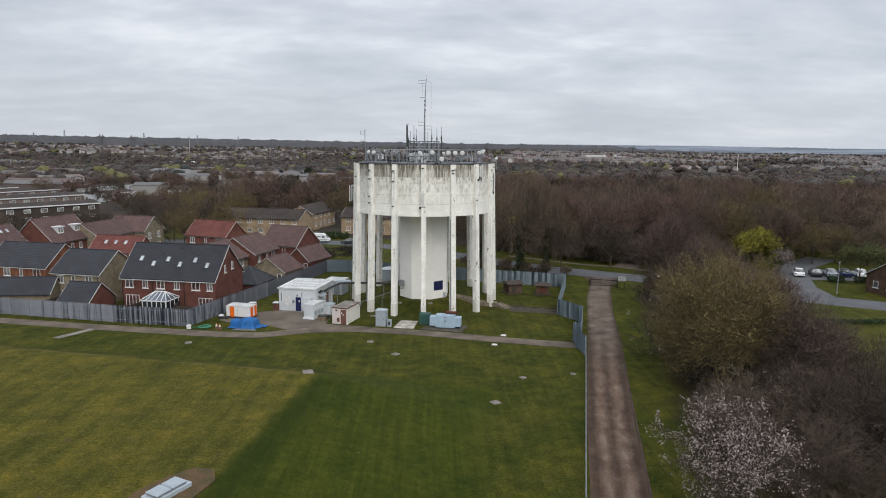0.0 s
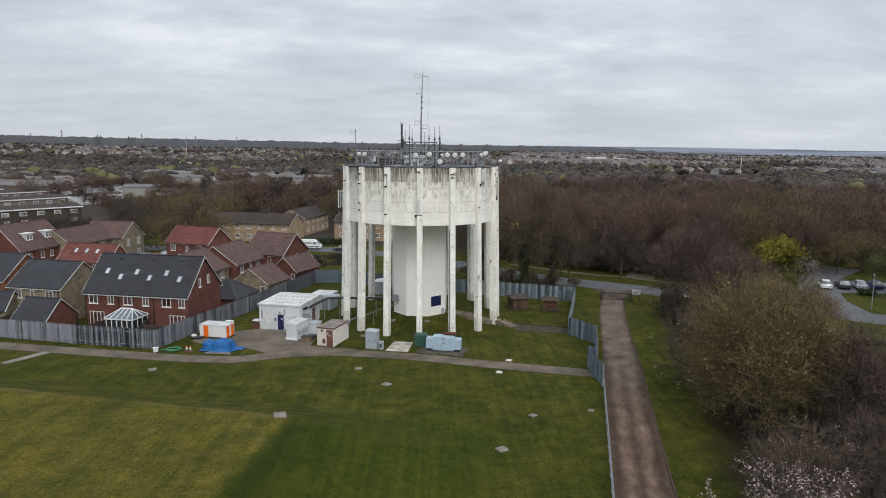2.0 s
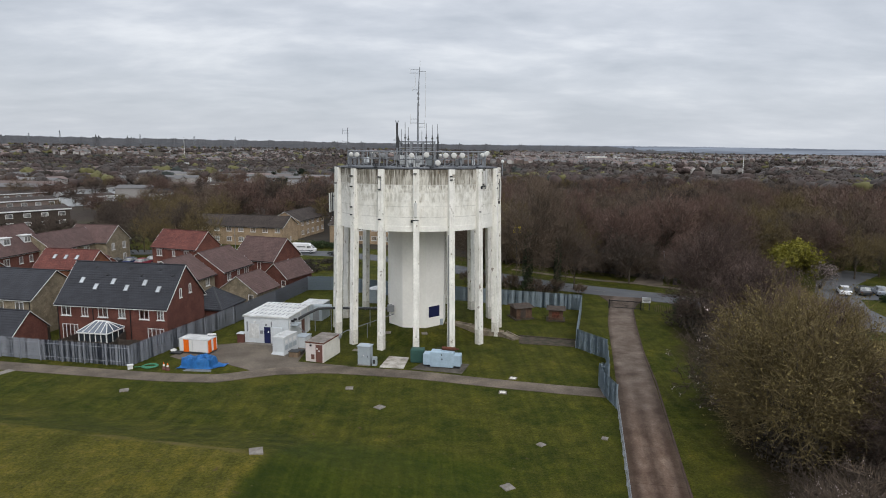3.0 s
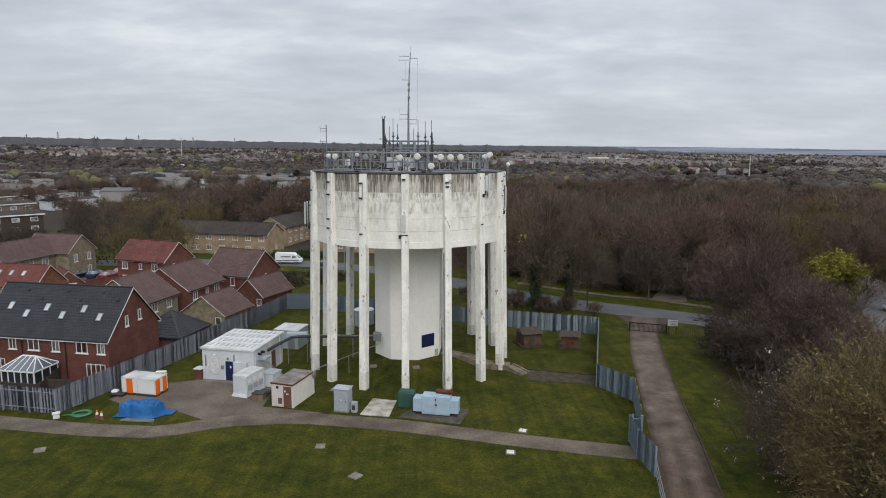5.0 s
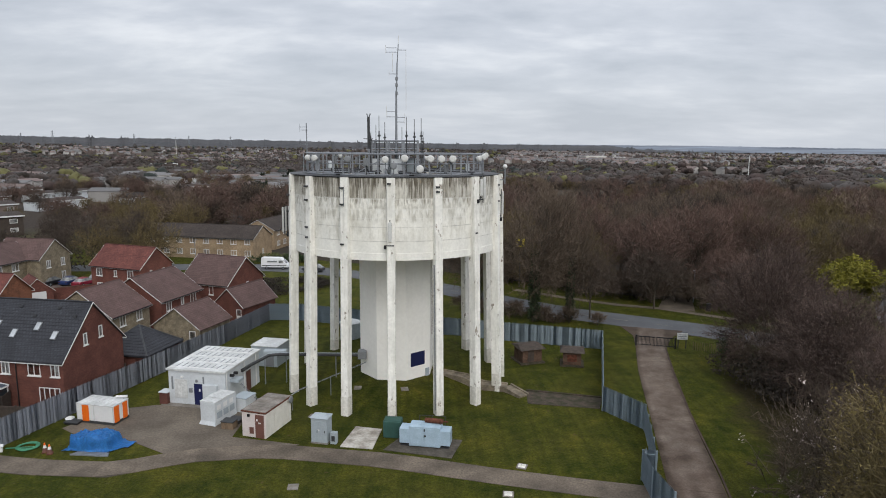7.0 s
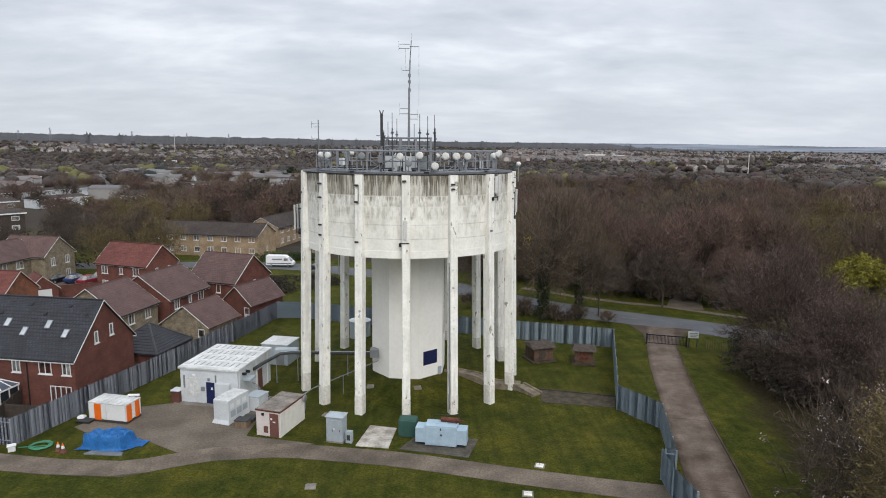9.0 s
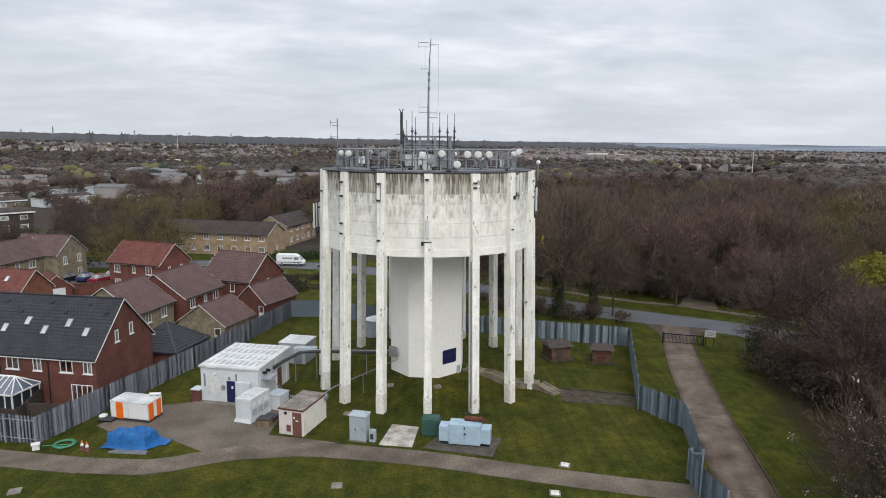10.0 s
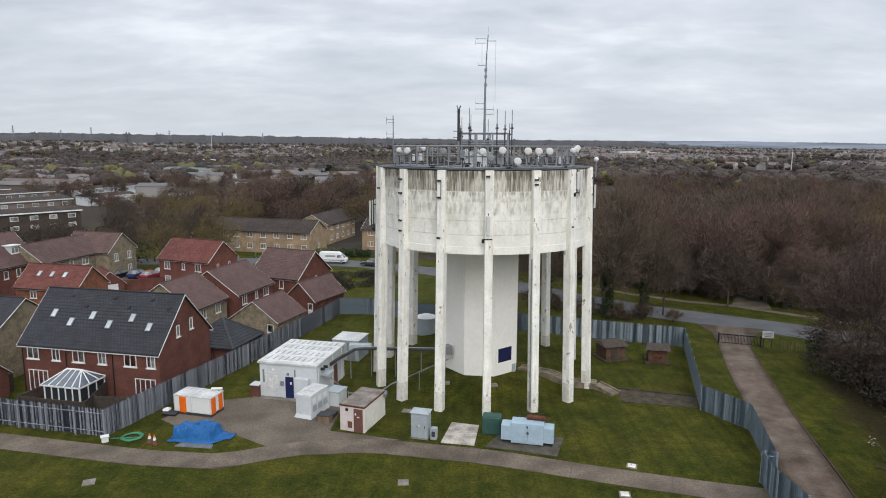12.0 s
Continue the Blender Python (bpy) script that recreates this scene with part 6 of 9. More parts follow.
cone(-26.4, -16.9)
cone(-25.9, -17.15)
low_box("rubble_tray", (-27.1, -11.4), -10, 1.2, 0.8, 0.15, "black", "dark_metal", "black tray of rubbish beside the cabin", "tray")
BAG = thing("rubbish_bag", pose(-27.6, -11.0, 0), "crumpled white rubbish sack on the ground", "sack")
bm = bmesh.new()
bmesh.ops.create_icosphere(bm, subdivisions=3, radius=0.35)
for v in bm.verts:
    v.co *= 1 + 0.35 * noise.noise(v.co * 4)
    v.co.z = max(v.co.z * 0.7 + 0.2, 0)
part("sack", bm, M["white"], BAG)
low_box("concrete_block", (-30.0, -16.75), 30, 0.5, 0.4, 0.4, "white", "white", "white painted block at the fence corner", "block")

# driveway gate, sign, low mesh fence
GT = thing("driveway_gate", pose(28.4, 10.6, 0, 0, 0, -17), "black steel double gate across the driveway", "gate")
for x_ in (0, 4.5):
    part("gate_post", box(x_ - 0.09, -0.09, -0.2, x_ + 0.09, 0.09, 1.35, bevel=0.01), M["black"], GT)
for x0 in (0.12, 2.3):
    lf = part("leaf_frame", box(x0, -0.03, 0.15, x0 + 2.08, 0.03, 0.22), M["black"], GT)
    box_ = bmesh.new()
    part("top_rail", box(x0, -0.04, 1.13, x0 + 2.08, 0.04, 1.24), M["black"], lf)
    for i in range(14):
        part("bar", rod((x0 + 0.04 + i * 0.154, 0, 0.2), (x0 + 0.04 + i * 0.154, 0, 1.18), 0.022, n=5), M["black"], lf)
    box_.free()
SG = thing("site_sign", pose(33.5, 9.3, 0, 0, 0, -8), "white notice board on two posts beside the gate", "sign")
for x_ in (-0.45, 0.45):
    part("post", box(x_ - 0.05, -0.05, -0.2, x_ + 0.05, 0.05, 1.95), M["dark_metal"], SG)
bd = part("board", box(-0.62, -0.09, 1.1, 0.62, -0.05, 1.9, bevel=0.01), M["white"], SG)
for i, w_ in enumerate((0.9, 1.0, 0.65)):
    part("text_bar", box(-w_ / 2, -0.1, 1.65 - i * 0.2, w_ / 2, -0.089, 1.72 - i * 0.2), M["grey_plastic"], bd)
TF = thing("post_and_wire_fence", pose(34.6, 8.7, 0), "low brown pale fence beside the gate", "fence")
for i in range(26):
    part("pale", box(i * 0.22, -i * 0.12 - 0.02, 0, i * 0.22 + 0.05, -i * 0.12 + 0.02, 0.95), M["timber"], TF)
MF = thing("mesh_fence", pose(18.7, -27.6, 0), "low galvanised post and rail fence along the driveway", "fence")
a_, b_ = Vector((0, 0, 0)), Vector((-13.5, -57.4, 0))
for i in range(26):
    p_ = a_ + (b_ - a_) * i / 25
    part("post", box(p_.x - 0.04, p_.y - 0.04, -0.2, p_.x + 0.04, p_.y + 0.04, 1.25), M["galv"], MF)
for z_ in (0.3, 0.75, 1.2):
    part("rail", rod((a_.x, a_.y, z_), (b_.x, b_.y, z_), 0.03), M["galv"], MF)
ribbon("driveway_kerb", [(0.1, -125), (8.4, -90), (16.0, -58), (18.5, -47), (20.1, -39.9), (22.0, -31.8), (24.5, -21.2), (26.75, -10), (28.2, -4), (29.5, 1.4), (31.6, 9.4)], 0.16, 0.07,
            M["kerb_brown"], "rusty brown edging along the driveway", "kerb")


# ---- on the tower: headframe, antennas, brackets ----
ROOF = 20.95
def ring_frame():
    t = thing("headframe", pose(0, 0, 0), "galvanised steel antenna headframe round the tank roof", "headframe")
    R, n = 8.7, 16
    pt = [(R * math.sin(2 * math.pi * i / n), -R * math.cos(2 * math.pi * i / n)) for i in range(n)]
    for i in range(n):
        a, b = pt[i], pt[(i + 1) % n]
        for z, r in ((ROOF + 0.12, 0.11), (ROOF + 1.1, 0.045), (ROOF + 1.95, 0.07)):
            part("rail", rod((*a, z), (*b, z), r, n=5), M["galv"], t)
        for k in (0, 0.34, 0.67):
            p = (a[0] + (b[0] - a[0]) * k, a[1] + (b[1] - a[1]) * k)
            part("post", box(p[0] - 0.06, p[1] - 0.06, ROOF - 0.05, p[0] + 0.06, p[1] + 0.06, ROOF + 1.98), M["galv"], t)
        if i % 2:
            part("brace", rod((*a, ROOF + 0.15), (*b, ROOF + 1.9), 0.04, n=5), M["galv"], t)
        # walkway grating out to the rim
        c = [(a[0] * 1.19, a[1] * 1.19), (b[0] * 1.19, b[1] * 1.19), b, a]
        part("walkway", poly_prism(c, ROOF + 0.02, ROOF + 0.07), M["dark_metal"], t)
        q = (a[0] * 0.55, a[1] * 0.55)
        part("roof_beam", rod((*a, ROOF + 0.2), (*q, ROOF + 0.2), 0.08, n=5), M["galv"], t)
    return t


ring_frame()
CF = thing("central_frame", pose(0, 0.3, 0), "galvanised steel frame carrying whip antennas on the tank roof", "frame")
for x_ in (-2.2, -0.75, 0.75, 2.2):
    for y_ in (-2.2, 2.2):
        part("post", box(x_ - 0.08, y_ - 0.08, ROOF - 0.05, x_ + 0.08, y_ + 0.08, 24.1), M["galv"], CF)
for z_ in (21.9, 23.1, 23.35, 24.1):
    for s_ in (-2.2, 2.2):
        part("rail", rod((-2.3, s_, z_), (2.3, s_, z_), 0.07, n=5), M["galv"], CF)
        part("rail", rod((s_, -2.3, z_), (s_, 2.3, z_), 0.07, n=5), M["galv"], CF)
part("deck", box(-2.2, -2.2, 23.05, 2.2, 2.2, 23.12), M["dark_metal"], CF)
for x_, y_, w_ in ((-1.6, -1.3, 1.2), (0.2, -1.3, 1.3), (1.5, 0.5, 1.0), (-1.2, 1.2, 1.0)):
    part("equipment_box", box(x_ - w_ / 2, y_ - 0.35, ROOF, x_ + w_ / 2, y_ + 0.35, ROOF + 1.45, bevel=0.02), M["white_paint" if x_ < 1 else "cab_grey"], CF)


def whip(x, y, z0, z1, thick=None, name="whip_antenna"):
    t = thing(name, pose(x, y, z0), "thin grey whip antenna on a steel pole", "antenna", "antennas on the tower")
    k = (thick or z1) - z0
    part("pole", rod((0, 0, 0), (0, 0, k), 0.065, n=6), M["dark_metal"], t)
    if thick:
        part("whip", rod((0, 0, k), (0, 0, z1 - z0), 0.035, n=5), M["grey_plastic"], t)
        part("clamp", box(-0.14, -0.1, k - 0.5, 0.14, 0.1, k - 0.35), M["dark_metal"], t)
    return t


for x_, y_, top_, th_ in ((-2.25, -2.3, 25.3, 24.9), (-1.45, -2.3, 26.9, 25.3), (-1.2, 2.3, 26.5, 25.2), (1.15, -2.3, 26.8, 25.3), (1.9, -2.3, 26.6, 25.2), (2.55, -2.3, 26.7, 25.3),
                          (2.7, 2.3, 25.6, 24.8), (0.55, 2.3, 26.0, 24.3), (-2.1, 2.3, 26.2, 24.6)):
    whip(x_, y_ + 0.3, ROOF, top_ - 0.45, th_ - 0.3)
AP = thing("antenna_pole", pose(-2.45, -1.9, ROOF), "thick pole with clustered antenna heads on the tank roof", "antenna")
part("pole", rod((0, 0, 0), (0, 0, 5.3), 0.12, n=8), M["galv"], AP)
part("antenna_head", rod((0, 0, 2.4), (0, 0, 5.4), 0.13, n=8), M["dark_metal"], AP)
for s_ in (-1, 1):
    part("arm", rod((0, 0, 5.2), (s_ * 0.18, 0, 5.7), 0.06, n=5), M["galv"], AP)
    part("clamp", box(-0.5, -0.06, 3.0 + 0.3 * s_, 0.4, 0.06, 3.08 + 0.3 * s_), M["galv"], AP)

MS = thing("radio_mast", pose(0.05, 0.3, ROOF), "tall slim radio mast with side-mounted dipole antennas", "mast")
part("lower_mast", rod((0, 0, 0), (0.03, 0, 6.4), 0.1, n=8), M["galv"], MS)
part("middle_mast", rod((0.03, 0, 6.4), (0.14, 0, 10.6), 0.065, n=8), M["galv"], MS)
part("upper_mast", rod((0.14, 0, 10.6), (0.26, 0, 12.4), 0.045, n=6), M["galv"], MS)
part("top_whip", rod((0.26, 0, 12.4), (0.3, 0, 13.2), 0.025, n=5), M["dish_white"], MS)
for z_, s_, l_ in ((12.05, -1, 1.0), (11.65, -1, 1.05), (11.85, 1, 0.9), (9.6, -1, 0.75), (6.0, -1, 0.95), (5.5, -1, 1.0), (5.45, 1, 0.8), (5.0, 1, 0.75)):
    part("arm", rod((0.1, 0, z_), (0.1 + s_ * l_, 0, z_), 0.03, n=5), M["galv"], MS)
for x_, z0, z1 in ((-0.95, 11.5, 12.3), (-0.65, 9.4, 9.9), (-0.9, 5.35, 6.6), (0.88, 4.85, 5.85), (-0.3, 9.8, 11.6), (1.0, 6.2, 11.9)):
    part("dipole", rod((x_, 0, z0), (x_, 0, z1), 0.022, n=5), M["dish_white"], MS)
for x_ in (-0.12, 0.12):
    part("feeder", rod((x_, 0.02, 0), (x_ * 0.4 + 0.05, 0.02, 8.0), 0.03, n=5), M["dark_metal"], MS)
for z_ in (7.6, 8.4, 9.0):
    part("collar", rod((0.08, 0, z_), (0.08, 0, z_ + 0.3), 0.13, n=8), M["grey_plastic"], MS)
# small outlying mast at the west edge
ms2 = thing("radio_mast", pose(-8.9, 1.2, ROOF), "small slim mast with short yagi arms", "mast")
part("pole", rod((0, 0, 0), (0, 0, 4.9), 0.05, n=6), M["galv"], ms2)
for z_, l_ in ((4.5, 0.7), (4.2, 0.5), (3.1, 0.7), (2.8, 0.6)):
    part("arm", rod((-l_, 0, z_), (0.1, 0, z_), 0.025, n=5), M["galv"], ms2)
for z_ in (3.0, 4.4):
    part("dipole", rod((-0.65, 0, z_ - 0.35), (-0.65, 0, z_ + 0.35), 0.02, n=5), M["galv"], ms2)


def drum(x, y, z, r, yaw, colour="dish_white", pole=True):
    t = thing("dish_antenna", pose(x, y, z, 0, 0, yaw), ("white" if colour == "dish_white" else "grey") + " drum-shaped microwave dish on the headframe", "dish antenna", "dishes on the tower")
    bm = bmesh.new()
    rings = []
    for yy, rr in ((0.32, 0.25), (0.2, 0.8), (0.0, 1.0), (-0.22, 1.0), (-0.27, 0.9), (-0.30, 0.5)):
        rings.append([bm.verts.new((r * rr * math.cos(a), yy * (0.5 + r), r * rr * math.sin(a))) for a in (2 * math.pi * i / 20 for i in range(20))])
    for a, b in zip(rings, rings[1:]):
        for i in range(20):
            bm.faces.new((a[i], a[(i + 1) % 20], b[(i + 1) % 20], b[i])).smooth = True
    bm.faces.new(rings[0]); bm.faces.new(rings[-1][::-1])
    bmesh.ops.recalc_face_normals(bm, faces=bm.faces)
    part("drum", bm, M[colour], t)
    if pole:
        part("mount_pole", rod((0, 0.38, ROOF - z), (0, 0.38, r + 0.1), 0.05), M["galv"], t)
        part("bracket", box(-0.08, 0.15, -0.08, 0.08, 0.4, 0.08), M["galv"], t)


for x_, z_, r_, c_ in ((2.5, 21.65, 0.33, "dish_white"), (3.4, 22.5, 0.32, "dish_white"), (4.35, 22.48, 0.32, "dish_white"), (5.35, 22.48, 0.32, "dish_white"), (1.2, 22.55, 0.32, "dish_white"),
                       (0.25, 21.9, 0.3, "grey_plastic"), (-3.75, 22.45, 0.3, "grey_plastic"), (-7.0, 22.5, 0.28, "dish_white"), (-0.45, 22.45, 0.3, "dish_white")):
    y_ = -math.sqrt(max(8.95 ** 2 - x_ ** 2, 0))
    drum(x_, y_, z_, r_, math.degrees(math.atan2(x_, -y_)) * 0.3, c_)
for x_, y_, z_, w_ in ((-7.9, -4.2, 22.5, 80), (-6.2, 6.0, 22.6, 120), (7.9, -4.2, 22.5, 60), (8.4, -3.0, 22.6, 40), (8.7, -2.0, 22.75, 30), (3.0, 8.0, 22.3, 150), (-1.5, 8.4, 22.3, 180)):
    drum(x_, y_, z_, 0.27, w_)
CD = thing("camera_dome", pose(10.75, -1.0, 20.0), "white camera dome on a short pole at the tank rim", "camera")
part("pole", rod((0, 0, 0), (0, 0, 1.55), 0.06), M["galv"], CD)
bm = bmesh.new()
bmesh.ops.create_uvsphere(bm, u_segments=14, v_segments=8, radius=0.22)
bmesh.ops.transform(bm, matrix=pose(0, 0, 1.7), verts=bm.verts)
part("dome", bm, M["white"], CD)
part("arm", rod((-0.5, 0, 0.4), (0.05, 0, 0.4), 0.05), M["galv"], CD)


def panel_on(angle, z0, h, r, label="white panel antenna on a bracket against the tank", w=0.3, side=0.0, bracket=True):
    t = thing("panel_antenna", pose(0, 0, 0, 0, 0, angle), label, "antenna", "panel antennas")
    part("panel", box(side - w / 2, -r - 0.32, z0, side + w / 2, -r - 0.16, z0 + h, bevel=0.03), M["dish_white"], t)
    part("pole", rod((side, -r - 0.1, z0 - 0.4), (side, -r - 0.1, z0 + h + 0.2), 0.045), M["dark_metal"], t)
    if bracket:
        for z in (z0 - 0.2, z0 + h * 0.8):
            part("bracket", box(side - 0.16, -r - 0.14, z, side + 0.16, -r + 0.15, z + 0.12), M["dark_metal"], t)
        part("arm", box(side - 0.4, -r - 0.2, z0 - 0.38, side + 0.35, -r - 0.08, z0 - 0.28), M["dark_metal"], t)
        part("remote_unit", box(side - 0.52, -r - 0.3, z0 - 0.62, side - 0.3, -r - 0.06, z0 - 0.3, bevel=0.02), M["black"], t)
    return t


panel_on(0, 15.6, 1.65, 10.5)
panel_on(45, 19.25, 1.5, 10.45, side=0.55)
panel_on(45, 19.0, 1.9, 10.45, side=0.95, bracket=False)
panel_on(72, 17.2, 2.2, 10.5, side=0.4)
for k_ in (0, 1, 2):
    panel_on(-94 + 4 * k_, 15.2, 2.4, 10.55 + 0.15 * k_, label="grey panel antennas clustered on the tank side", bracket=k_ == 1)
CL = thing("cable_clamps", pose(0, 0, 0), "dark steel clamps and cable ends fixed to the tank ribs", "clamps")
for a_, z_ in ((-22.5, 20.0), (-22.5, 18.6), (-22.5, 15.2), (-45, 20.0), (-45, 18.8), (-45, 16.4), (-45, 15.5), (22.5, 20.1), (22.5, 19.7), (-67.5, 19.0), (67.5, 18.5), (67.5, 20.0), (0, 20.4), (45, 15.9)):
    ob_ = part("clamp", box(-0.22, -10.72, z_, 0.12, -10.48, z_ + 0.14), M["dark_metal"], CL)
    ob_.rotation_euler = (0, 0, radians(a_))
for a_, z0, z1, x_ in ((-45, 15.5, 16.5, -0.15), (67.5, 0.3, 14.0, 0.05), (22.5, 18.9, 20.9, 0.2), (22.5, 0.5, 13.5, -0.36), (-22.5, 18.5, 20.1, 0.1)):
    ob_ = part("conduit", rod((x_, -10.98 if z0 < 10 else -10.55, z0), (x_, -10.62 if z1 < 15 else -10.5, z1), 0.05), M["grey_plastic"], CL)
    ob_.rotation_euler = (0, 0, radians(a_))

# on the shaft
PQ = thing("plaque", pose(0, 0, 0, 0, 0, 38.5), "navy blue sign panel on the tower shaft", "sign")
part("panel", box(-0.88, -3.6, 2.1, 0.86, -3.52, 3.5, bevel=0.01), M["navy"], PQ)
part("meter_box", box(0.95, -3.72, 0.75, 1.35, -3.52, 1.65, bevel=0.02), M["cab_grey"], PQ)
for x_ in (-1.1, -0.75):
    part("vent_hole", box(x_ - 0.06, -3.56, 0.95, x_ + 0.06, -3.52, 1.15), M["dark_metal"], PQ)
SD = thing("shaft_door", pose(0, 0, 0, 0, 0, 83.5), "navy blue steel door in the tower shaft", "door")
part("leaf", box(-0.9, -3.6, 0.8, 0.1, -3.51, 3.1, bevel=0.01), M["navy"], SD)
part("frame", box(-1.0, -3.57, 0.8, 0.2, -3.5, 3.2), M["white"], SD)
part("cable_duct", box(0.3, -3.63, 4.5, 0.55, -3.51, 13.9), M["brown_door"], SD)


# radio units, poles and feeder cables between the headframe and the masts
rr = random.Random(31)
for i_ in range(18):
    a_ = radians(20 * i_ + rr.uniform(-6, 6))
    r_ = rr.uniform(5.6, 8.6)
    k_ = rr.uniform(1.0, 1.9)
    ru = thing("radio_unit", pose(r_ * math.sin(a_), -r_ * math.cos(a_), ROOF, 0, 0, math.degrees(a_)), "grey radio unit on a short steel pole above the tank", "radio unit", "radio units on the roof")
    part("pole", rod((0, 0, -0.05), (0, 0, k_), 0.05, n=6), M["dark_metal"], ru)
    part("foot_plate", box(-0.2, -0.2, -0.02, 0.2, 0.2, 0.04), M["galv"], ru)
    part("box", box(-0.2, -0.3, k_ - 0.75, 0.2, -0.06, k_ - 0.1, bevel=0.02), M["white_paint" if i_ % 3 == 0 else "grey_plastic"], ru)
    part("cable", rod((0.1, -0.15, k_ - 0.75), (0.25, 0.2, 0.05), 0.03, n=5), M["black"], ru)
for i_ in range(8):
    a_ = radians(45 * i_ + 12)
    fc = thing("feeder_tray", pose(0, 0, ROOF, 0, 0, math.degrees(a_)), "low cable tray with black feeders across the tank roof", "cable tray", "cable trays on the roof")
    part("tray", box(2.6, -0.25, 0.22, 8.9, 0.25, 0.28), M["galv"], fc)
    for y_ in (-0.15, 0.0, 0.15):
        part("feeder", rod((2.6, y_, 0.32), (8.9, y_, 0.32), 0.05, n=5), M["black"], fc)
    for x_ in (3.0, 5.8, 8.6):
        part("support", box(x_ - 0.05, -0.22, -0.02, x_ + 0.05, 0.22, 0.23), M["dark_metal"], fc)


# ---- gardens, dormers, conservatory ----
def conservatory():
    t = thing("conservatory", pose(-36.4, -9.55, 0, 0, 0, -11), "white framed conservatory with a glazed hipped roof against the brick house", "conservatory")
    L, W, H = 1.75, 1.5, 2.2
    part("base_wall", box(-L, -W, -0.05, L, W, 0.3), M["brick"], t)
    for i in range(6):
        x = -L + i * 2 * L / 5
        part("mullion", box(x - 0.06, -W - 0.03, 0.3, x + 0.06, -W + 0.06, H), M["white"], t)
        if i < 5:
            part("pane", box(x + 0.06, -W + 0.0, 0.35, x + 2 * L / 5 - 0.06, -W + 0.03, H - 0.05), M["glass_dark"], t)
    for s in (-1, 1):
        for i in range(4):
            y = -W + i * 2 * W / 3
            part("mullion", box(s * L - 0.05, y - 0.06, 0.3, s * L + 0.05, y + 0.06, H), M["white"], t)
            if i < 3:
                part("pane", box(s * L - 0.02, y + 0.06, 0.35, s * L + 0.02, y + 2 * W / 3 - 0.06, H - 0.05), M["glass_dark"], t)
    bm = bmesh.new()
    o = 0.2
    for b in ((-L - o, -W - o, L + o, -W - o + 0.22), (-L - o, -W, -L - o + 0.22, W), (L + o - 0.22, -W, L + o, W)):
        box(b[0], b[1], H, b[2], b[3], H + 0.14, bm)
    part("eaves_beam", bm, M["white"], t)
    ridge = [(-0.75, 0.1, 3.25), (0.75, 0.1, 3.25)]
    P = [(-L - o, -W - o, H + 0.12), (L + o, -W - o, H + 0.12), (L + o, W, H + 0.12), (-L - o, W, H + 0.12), ridge[0], ridge[1]]
    part("roof_glass", prism(P, [(0, 1, 5, 4), (1, 2, 5), (2, 3, 4, 5), (3, 0, 4), (0, 3, 2, 1)]), M["glass_roof"], t)
    part("ridge", rod(ridge[0], ridge[1], 0.09), M["white"], t)
    for i in range(6):
        x = -L - o + i * 2 * (L + o) / 5
        rx = max(-0.75, min(0.75, x * 0.62))
        part("glazing_bar", rod((x, -W - o, H + 0.14), (rx, 0.1, 3.28), 0.05, n=5), M["white"], t)
    for s in (-1, 1):
        for y in (-0.5, 0.6, W):
            part("glazing_bar", rod((s * (L + o), y, H + 0.14), (s * 0.75, 0.1, 3.28), 0.05, n=5), M["white"], t)


conservatory()


def board_fence(a, b, h=1.75, label="weathered close-board garden fence"):
    t = thing("garden_fence", pose(*a, 0), label, "fence", "garden fences")
    d = Vector(b) - Vector(a)
    yaw = math.degrees(math.atan2(d.y, d.x))
    n = max(1, round(d.length / 1.83))
    for i in range(n + 1):
        p = d * i / n
        ob = part("post", box(-0.05, -0.05, -0.2, 0.05, 0.05, h + 0.1), M["timber_dark"], t)
        ob.matrix_basis = pose(p.x, p.y, 0, 0, 0, yaw)
    for i in range(n):
        p = d * i / n
        ob = part("panel", box(0.05, -0.025, 0.05, d.length / n - 0.05, 0.025, h, bevel=0.008), M["timber_dark"], t)
        ob.matrix_basis = pose(p.x, p.y, 0, 0, 0, yaw)


for a_, b_ in (((-34.3, -8.3), (-33.5, -13.0)), ((-38.8, -7.3), (-40.0, -12.0)), ((-39.9, -12.0), (-33.5, -13.2)), ((-44.2, -6.4), (-45.2, -11.6)), ((-52.0, -3.6), (-53.0, -9.2)),
               ((-29.6, -12.2), (-33.4, -11.8)), ((-26.6, 2.0), (-24.9, 8.0)), ((-27.2, -1.2), (-31.5, 4.0)), ((-55, 24), (-47.5, 22)), ((-44, 30), (-37, 26))):
    board_fence(a_, b_)
tagged(link("patio", poly_prism([(-33.6, -12.6), (-29.6, -11.9), (-29.2, -9.4), (-33.9, -8.5)], -0.1, 0.03), M["concrete"]), "grey paved patio behind a house", "patio", kind="structure")
tagged(link("estate_court", poly_prism([(-66, 44), (-48, 41), (-46, 47), (-50, 52), (-66, 52)], -0.1, 0.022), M["court"]), "brown paved parking court between houses", "court", kind="structure")
tagged(link("estate_road", poly_prism([(-48, 14), (-42, 12.5), (-40, 30), (-42, 35), (-48, 41), (-52, 41), (-55, 30)], -0.1, 0.022), M["asphalt"]), "asphalt estate road between houses", "road", kind="structure")


